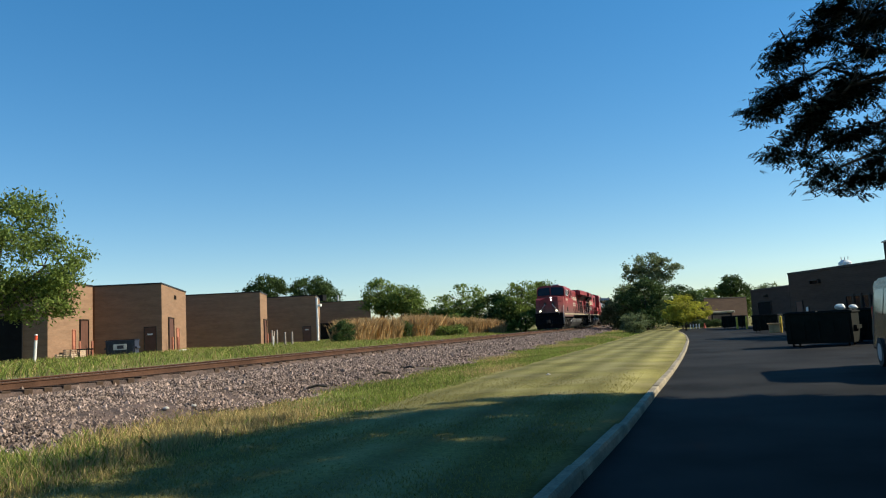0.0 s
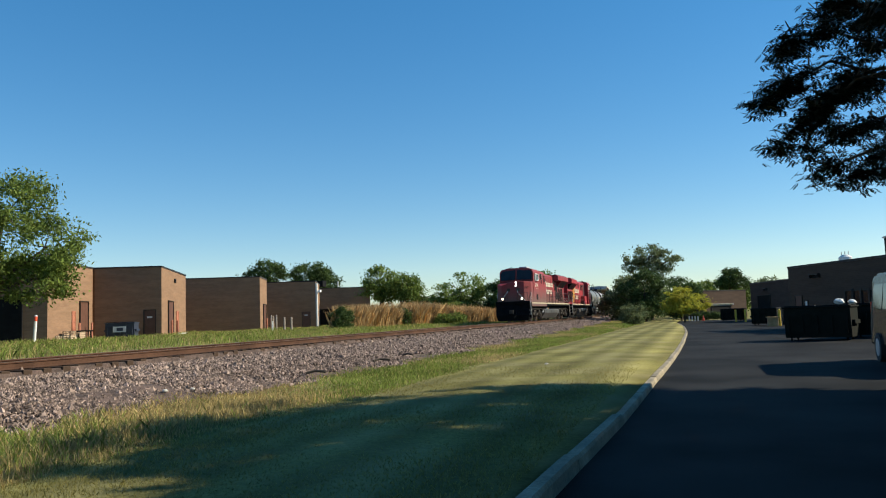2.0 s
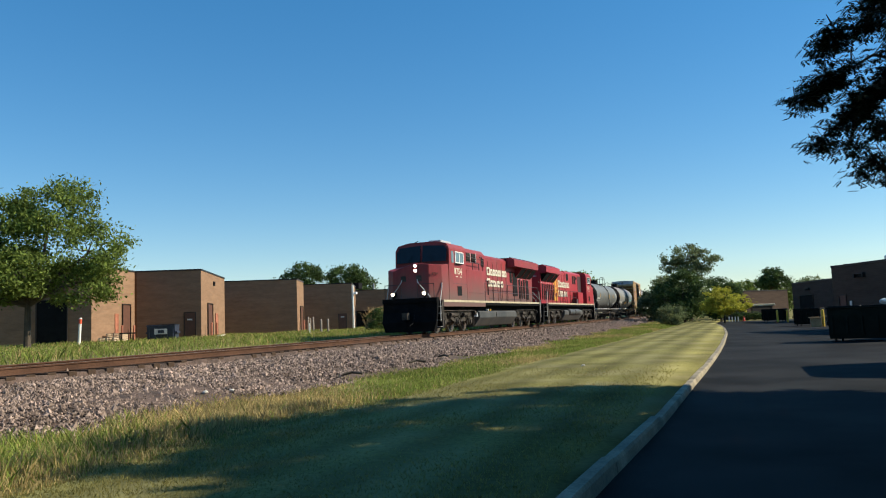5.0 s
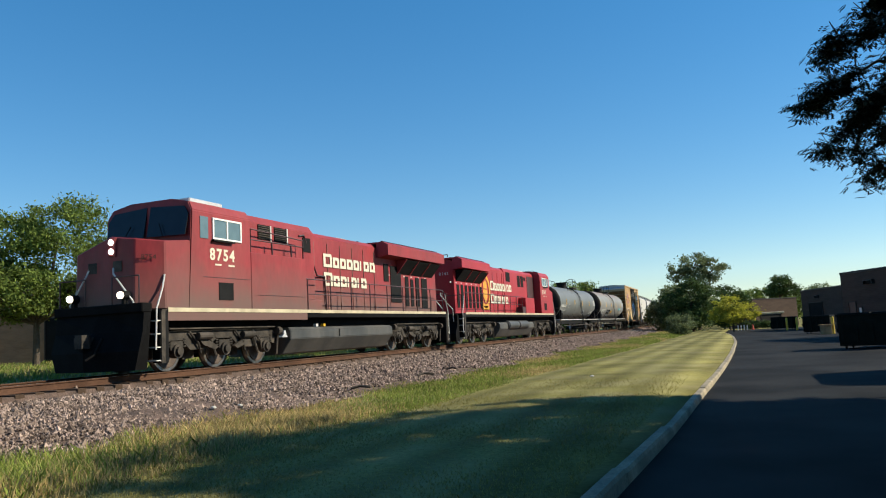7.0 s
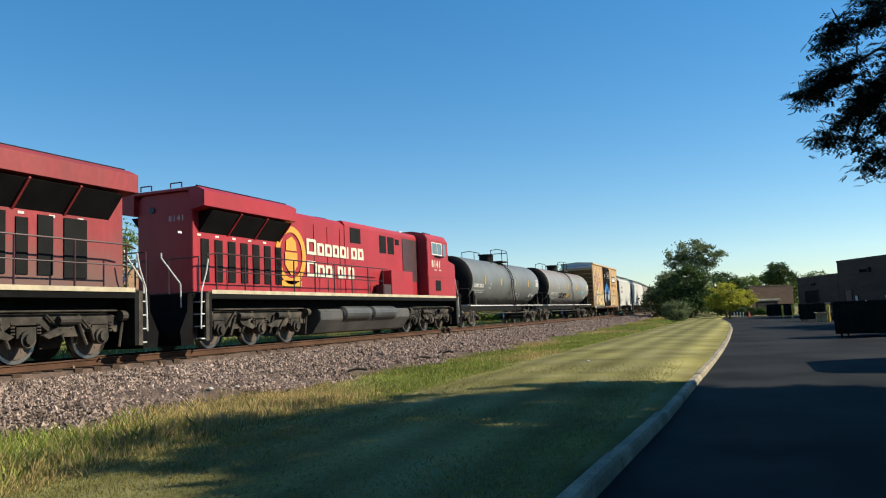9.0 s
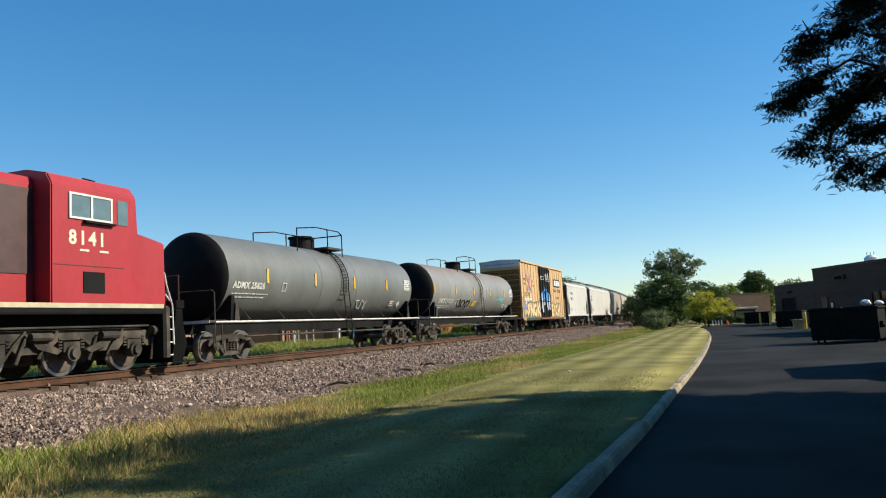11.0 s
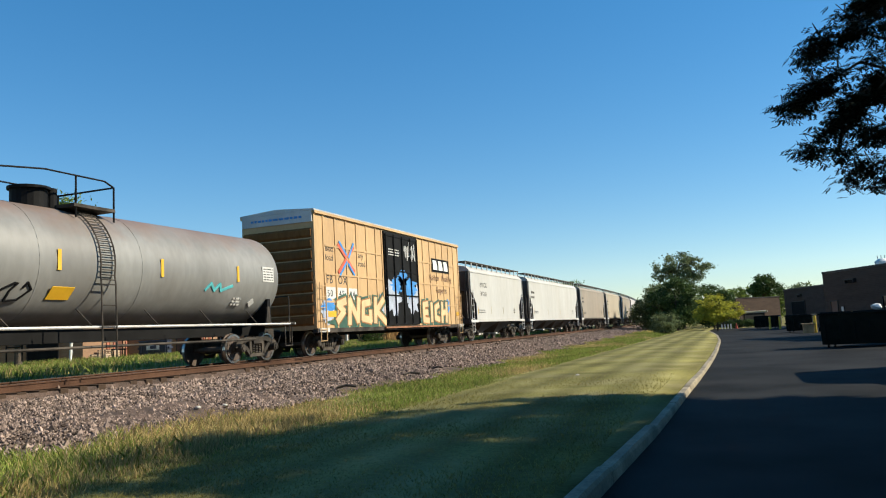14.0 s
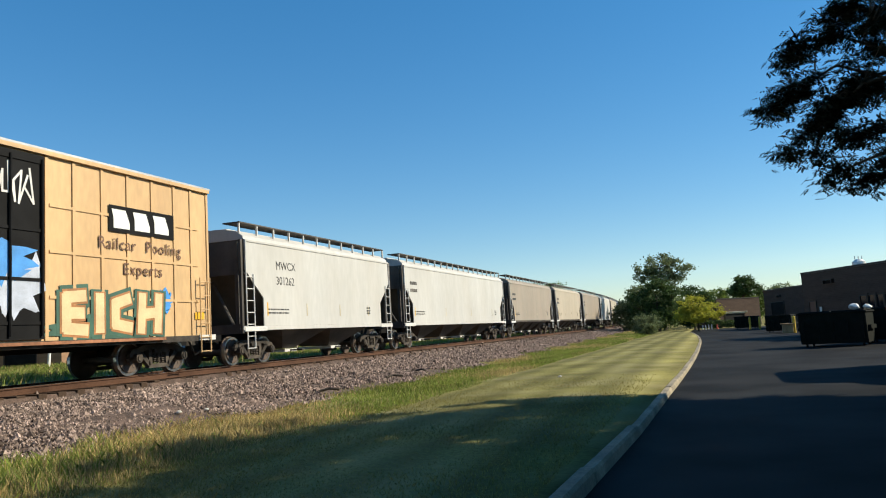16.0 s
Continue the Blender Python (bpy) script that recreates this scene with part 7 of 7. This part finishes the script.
def locust():
    """A large honey locust beside the road, its fronds hanging over the asphalt."""
    rng = np.random.default_rng(77)
    e = thing("tree", "large honey locust with fine dark fronds over the road", "tree", (7.6, 14.2, 0.0))
    # the dense heart of the crown, thinning out downwards
    edge_z = [3.2, 3.9, 4.0, 4.75, 5.0, 5.4, 6.0, 6.4, 8.0, 9.5]
    edge_x = [3.7, 3.3, 3.15, 3.1, 2.8, 2.55, 2.45, 2.6, 3.1, 4.8]
    cs = []
    while len(cs) < 1000:
        d = rng.normal(0, 1, 3)
        d /= np.linalg.norm(d)
        rad = rng.uniform(0.25, 1.0) ** 0.5
        p = np.array([6.9, 14.0, 6.1]) + d * rad * np.array([6.4, 4.6, 3.4])
        k = 13.2 / p[1]
        thin = p[0] * k < 3.5 and rng.uniform(0, 1) > 0.4
        if p[0] * k > np.interp(1.5 + (p[2] - 1.5) * k, edge_z, edge_x) and p[2] > 3.3 and not thin:
            cs.append(p)
    # unseen clumps over the asphalt, set up-sun of the lawn's shadow outline
    left_y, left_x = [4.5, 6.3, 6.9, 8.4, 9.9, 11.8, 14.0, 14.6], [-4.0, -4.6, -5.8, -5.8, -5.3, -4.9, -3.7, -2.6]
    count = 0
    while count < 880:
        gy, z = rng.uniform(4.5, 14.5), rng.uniform(4.6, 8.6)
        gx = rng.uniform(np.interp(gy, left_y, left_x), 3.5)
        p = np.array([gx + z * 1.407, gy + z * 0.626, z])
        if p[0] > 0.29 * p[1] and p[0] < 14.5:
            cs.append(p)
            count += 1
    # drooping outer boughs: x, z of each bend, from the crown outwards
    boughs = [
        [(3.4, 6.6), (2.7, 6.95), (2.3, 6.75)], [(3.2, 5.86), (2.5, 6.3), (2.05, 6.2)],
        [(2.95, 5.45), (2.2, 5.86), (1.70, 5.82), (1.48, 5.55)], [(2.9, 5.0), (2.18, 5.36), (1.55, 5.05), (1.02, 4.75)],
        [(2.7, 5.1), (2.1, 4.86), (1.68, 4.42), (1.26, 4.03)], [(2.5, 5.0), (1.9, 4.36), (1.72, 4.02)],
        [(3.0, 4.4), (2.35, 4.2), (2.12, 4.1)], [(3.0, 3.95), (2.42, 3.78), (1.98, 3.62)], [(3.2, 3.6), (2.42, 3.52), (2.18, 3.4)]]
    limbs = []
    for pts in boughs:
        y0 = rng.uniform(12.8, 13.7)
        line = [Vector((x * y0 / 13.2, y0, 1.5 + (z - 1.5) * y0 / 13.2)) for x, z in pts]
        limbs.append(line)
        for p, q in zip(line, line[1:]):
            for k in range(max(2, int((q - p).length / 0.10))):
                w = rng.uniform(0, 1)
                cs.append(np.array(p.lerp(q, w)) + rng.normal(0, 1, 3) * np.array([0.08, 0.25, 0.08]))
        cs.append(np.array(line[-1]))
    cs = np.array(cs)
    base = Vector((7.6, 14.2, 0))
    bm = bmesh.new()
    add_tube(bm, (0, 0, -0.2), (-0.1, 0, 2.6), 0.26, 12, 0.2)
    hubs = []
    for k in range(11):
        a = 2 * math.pi * k / 11 + 0.2
        h1 = Vector((math.cos(a) * 1.8, math.sin(a) * 1.4, 4.4 + 0.5 * (k % 3)))
        h2 = Vector((math.cos(a) * 4.0, math.sin(a) * 2.9, 5.2 + 0.7 * (k % 3)))
        add_tube(bm, (-0.1, 0, 2.5), h1, 0.13, 8, 0.09)
        add_tube(bm, h1, h2, 0.06, 7, 0.025)
        hubs += [h1, h1.lerp(h2, 0.5), h2]
    for line in limbs:
        inner = Vector((4.2, line[0].y + 0.4, line[0].z + 0.3))
        loc = [inner - base] + [q - base for q in line]
        for k, (p, q) in enumerate(zip(loc, loc[1:])):
            add_tube(bm, p, q, 0.034 - 0.006 * k, 6, 0.028 - 0.006 * k)
            hubs += [p.lerp(q, 0.5), q]
    hp = np.array([tuple(base + h) for h in hubs])
    for c in cs:
        i = int(np.argmin(((hp - c) ** 2).sum(1)))
        p, q = hubs[i], Vector(c) - base
        m = p.lerp(q, 0.55) + Vector((rng.uniform(-0.2, 0.2), rng.uniform(-0.2, 0.2), 0.22))
        add_tube(bm, p, m, 0.010, 5, 0.007)
        add_tube(bm, m, q, 0.007, 4, 0.003)
    part("trunk", bm, M_BARK, e, "dark trunk with fine spreading branches")
    # fronds: drooping stems set with narrow leaflets
    per = 44
    n = len(cs) * per
    c = np.repeat(cs, per, 0) - np.array(base)
    start = c + rng.normal(0, 0.125, (n, 3)) * np.array([1, 1, 0.6])
    ang = rng.uniform(0, 6.283, n)
    dirv = np.stack([np.cos(ang), np.sin(ang), rng.uniform(-0.9, 0.15, n)], 1)
    dirv /= np.linalg.norm(dirv, axis=1)[:, None]
    side = np.cross(dirv, np.array([0, 0, 1.0]))
    side /= np.linalg.norm(side, axis=1)[:, None]
    length = rng.uniform(0.1, 0.2, n)[:, None]
    vs = []
    for k, t in enumerate((0.2, 0.5, 0.8)):
        for s in (-1, 1):
            b0 = start + dirv * length * t
            tip = b0 + side * s * 0.07 + dirv * 0.06 + np.array([0, 0, -0.012])
            w = dirv * 0.021
            m = (b0 + tip) / 2
            vs.append(np.stack([b0, m + w, tip, m - w], 1))
    v = np.concatenate(vs, 0).reshape(-1, 3)
    f = np.arange(len(v)).reshape(-1, 4)
    big_mesh("crown", v, f, M_LEAF_LOCUST, e, "fine green fronds, darkened as if against the light", "stuff")


locust()
# unseen roadside tree shading lawn and asphalt; last three lobes added to block sky
tree("tree", (10.5, 8.0, 0.0), [(0, 0, 8.0, 3.2, 1.9), (-2.8, -2.2, 7.6, 2.3, 1.5), (1.0, 2.5, 8.0, 2.6, 1.6), (-1.5, 1.0, 7.2, 2.0, 1.3), (2.5, -2.4, 7.6, 2.8, 1.6), (-0.5, -4.0, 7.4, 2.4, 1.5), (-6.0, -4.5, 8.6, 3.2, 1.7), (-9.4, -4.5, 8.9, 3.0, 1.6), (-4.0, -9.0, 8.4, 3.4, 1.7)], 0.25, M_LEAF_DARK, 78, "large dark unseen tree that shades lawn and asphalt, crown widened against the sky", 1200, 36, 0.30, clump_r=0.8)


# ---- grasses ----
def blades(name, label, rng, xs, ys, zs, hs, ws, material, lean=0.35, plume=False):
    n = len(xs)
    ang = rng.uniform(0, 6.283, n)
    d = np.stack([np.cos(ang), np.sin(ang), np.zeros(n)], 1)
    lv = rng.normal(0, lean, (n, 2)) * hs[:, None]
    p = np.stack([xs, ys, zs], 1)
    top = p + np.stack([lv[:, 0], lv[:, 1], hs], 1)
    mid = p + np.stack([lv[:, 0] * 0.3, lv[:, 1] * 0.3, hs * 0.55], 1)
    w = d * ws[:, None]
    wide = 1.6 if plume else 0.8
    v = np.stack([p - w, p + w, mid + w * wide, top, mid - w * wide], 1).reshape(-1, 3)
    f = np.arange(n * 5).reshape(-1, 5)
    ob = big_mesh(name, v, f, material, None, label, "stuff")
    tagged(ob, category="grass")


def grasses():
    rng = np.random.default_rng(9)

    def spots(n, x0, x1, y0, y1, power=1.8):
        return rng.uniform(x0, x1, n), y0 + (y1 - y0) * rng.random(n) ** power

    def height(xs, ys):
        return np.interp(xs, [-60, -30, -21, -19, -17.5, -13.4, -11, -9.6, -8.4, -7.2, -5.5, -1.5], [0.8, 0.78, 0.72, 0.5, 0.35, 0.35, 0.18, 0.03, 0.0, 0.05, 0.12, 0.145])

    # tall rough strip between lawn and ballast
    x, y = spots(90000, -10.1, -6.0, 3.5, 95)
    wav = -9.5 + 0.5 * np.sin(y * 0.9) + 0.3 * np.sin(y * 2.3 + 1)
    edge = -6.3 + 0.25 * np.sin(y * 0.5) + np.interp(y, [4, 16, 27, 60, 95], [0, 0.5, 1.1, 0.9, -0.6])
    keep = (x > wav - 0.25) & (x < edge)
    x, y, edge = x[keep], y[keep], edge[keep]
    tall = np.interp(y, [4, 10, 14, 30, 60, 90], [0.27, 0.21, 0.11, 0.12, 0.22, 0.36]) * rng.uniform(0.5, 1.25, len(x)) * np.clip((edge - x) / 0.9, 0.3, 1)
    patch = np.sin(x * 1.1 + y * 0.35) + np.sin(y * 0.55 + 1.0) + np.interp(x, [-10, -8], [0.55, -0.35]) + np.interp(y, [4, 11, 14], [1.5, 0.8, -0.15])
    dry = rng.random(len(x)) < np.clip(0.32 + 0.42 * patch, 0.06, 0.9)
    w = np.interp(y, [4, 30, 90], [0.0055, 0.012, 0.03])
    for m, nm, lab, mt in ((~dry, "rough_grass", "tall green grass in the ditch", M_BLADE), (dry, "dry_grass", "dry straw-coloured grass along the ballast", M_STRAW)):
        blades(nm, lab, rng, x[m], y[m], height(x[m], y[m]) - 0.02, tall[m], w[m], mt)
    # lawn
    x, y = spots(90000, -7.0, -1.5, 3.2, 26, 1.6)
    keep = (x < np.interp(y, [k[1] for k in KERB], [k[0] for k in KERB]) - 0.2) & (rng.random(len(x)) < np.clip((21 - y) / 14, 0, 1))
    x, y = x[keep], y[keep]
    blades("lawn_grass", "short mown lawn grass", rng, x, y, height(x, y) - 0.005, rng.uniform(0.015, 0.038, len(x)), np.interp(y, [3, 26], [0.003, 0.007]), M_BLADE_LAWN, 0.6)
    # verge beyond the track
    x, y = spots(120000, -48, -18.3, 8, 100, 1.2)
    keep = x < -18.3 - 0.4 * np.sin(y)
    x, y = x[keep], y[keep]
    hs = rng.uniform(0.08, 0.30, len(x)) * (1 + 0.5 * np.sin(x * 0.8) * np.sin(y * 0.45))
    dry = rng.random(len(x)) < 0.22
    for m, nm, lab, mt in ((~dry, "verge_grass", "green rough grass across the track", M_BLADE), (dry, "verge_straw", "dry grass across the track", M_STRAW)):
        blades(nm, lab, rng, x[m], y[m], height(x[m], y[m]) - 0.02, hs[m], np.full(m.sum(), 0.013), mt)
    # golden reed beds
    line = np.array([(-29.6, 60.6), (-28.6, 68.6), (-27.9, 70.8), (-26.4, 77.7), (-25.2, 78.1), (-22.5, 85.1)])
    for a, b, h0, h1 in ((0, 1, 2.0, 2.2), (2, 3, 2.35, 2.1), (4, 5, 2.0, 1.5)):
        n = 10500
        t = rng.random(n)
        p = line[a] + (line[b] - line[a]) * t[:, None]
        x = p[:, 0] + rng.uniform(-1.6, 0.8, n)
        y = p[:, 1] + rng.uniform(-0.5, 0.9, n)
        hs = (h0 + (h1 - h0) * t) * rng.uniform(0.45, 1.05, n) * (1 + 0.12 * np.sin(y * 3.0))
        blades("reed_bed", "golden dry reeds standing in a dense bed", rng, x, y, height(x, y) - 0.05, hs, np.full(n, 0.026), M_REED, 0.24, True)


grasses()
# fallen branch pieces and pale stones on the ballast foot
for x, y, z, s in ((-10.2, 12.6, 0.24, 0.06), (-10.0, 13.2, 0.22, 0.05), (-4.1, 20.5, 0.13, 0.06)):
    e = thing("pale_stone", "pale loose stone on the bank", "stone", (x, y, z))
    bm = bmesh.new()
    bmesh.ops.create_icosphere(bm, subdivisions=2, radius=s)
    for v in bm.verts:
        v.co *= 1 + 0.3 * noise.noise(v.co * 9 + Vector((x, y, 0)))
        v.co.z *= 0.6
    part("stone", bm, M_CONC, e)
for x, y, rz in ((-9.6, 22.0, 40), (-9.9, 25.0, -20), (-9.3, 17.2, 15)):
    e = thing("fallen_branch", "dark broken branch lying on the ballast foot", "branch", (x, y, 0.22), rz)
    part("stick", tube([(-0.28, 0, 0.0), (-0.05, 0.06, 0.05), (0.25, -0.04, 0.02)], 0.035, 6), M_BARK, e)


# ---- the train's run ----
# seconds and the distance of the leading coupler ahead of the camera
RUN = [(0.0, 79.72), (0.5, 75.92), (1.0, 72.02), (1.5, 67.92), (2.0, 63.62), (2.5, 59.02), (3.0, 54.22), (3.5, 49.32), (4.5, 39.25), (5.5, 29.2), (6.5, 19.2), (7.0, 14.12), (8.0, 3.92), (10.0, -16.5), (13.0, -47.15), (16.0, -77.8)]


def run_at(t):
    """Smooth position along the track (cubic through the rows)."""
    ts = [r[0] for r in RUN]
    i = max(0, min(len(RUN) - 2, int(np.searchsorted(ts, t, side="right")) - 1))
    slope = [(RUN[min(k + 1, len(RUN) - 1)][1] - RUN[max(k - 1, 0)][1]) / (ts[min(k + 1, len(RUN) - 1)] - ts[max(k - 1, 0)]) for k in range(len(RUN))]
    h = ts[i + 1] - ts[i]
    s = (t - ts[i]) / h
    return ((2 * s ** 3 - 3 * s ** 2 + 1) * RUN[i][1] + (s ** 3 - 2 * s ** 2 + s) * h * slope[i]
            + (-2 * s ** 3 + 3 * s ** 2) * RUN[i + 1][1] + (s ** 3 - s ** 2) * h * slope[i + 1])


def motions():
    halves = [k * 0.5 for k in range(33)]
    for car, u in TRAIN:
        turned = bool(car.get("turned"))
        rows = []
        for t in halves:
            y = run_at(t) + u
            near, far = (y - 18, y) if turned else (y, y + 16)
            swing = math.degrees(math.atan2(bend(near) - bend(far), far - near))
            rows.append((t, pose(TRACK_X + bend(y), y, RAIL_Z, 0, 0, swing + (180 if turned else 0))))
        walk(car, rows)
    for wheelset, radius, turned in WHEELS:
        home = wheelset.matrix_basis.translation.copy()
        way = -1 if turned else 1
        walk(wheelset, [(k / 15, pose(*home, way * math.degrees((run_at(0) - run_at(k / 15)) / radius))) for k in range(241)])


motions()
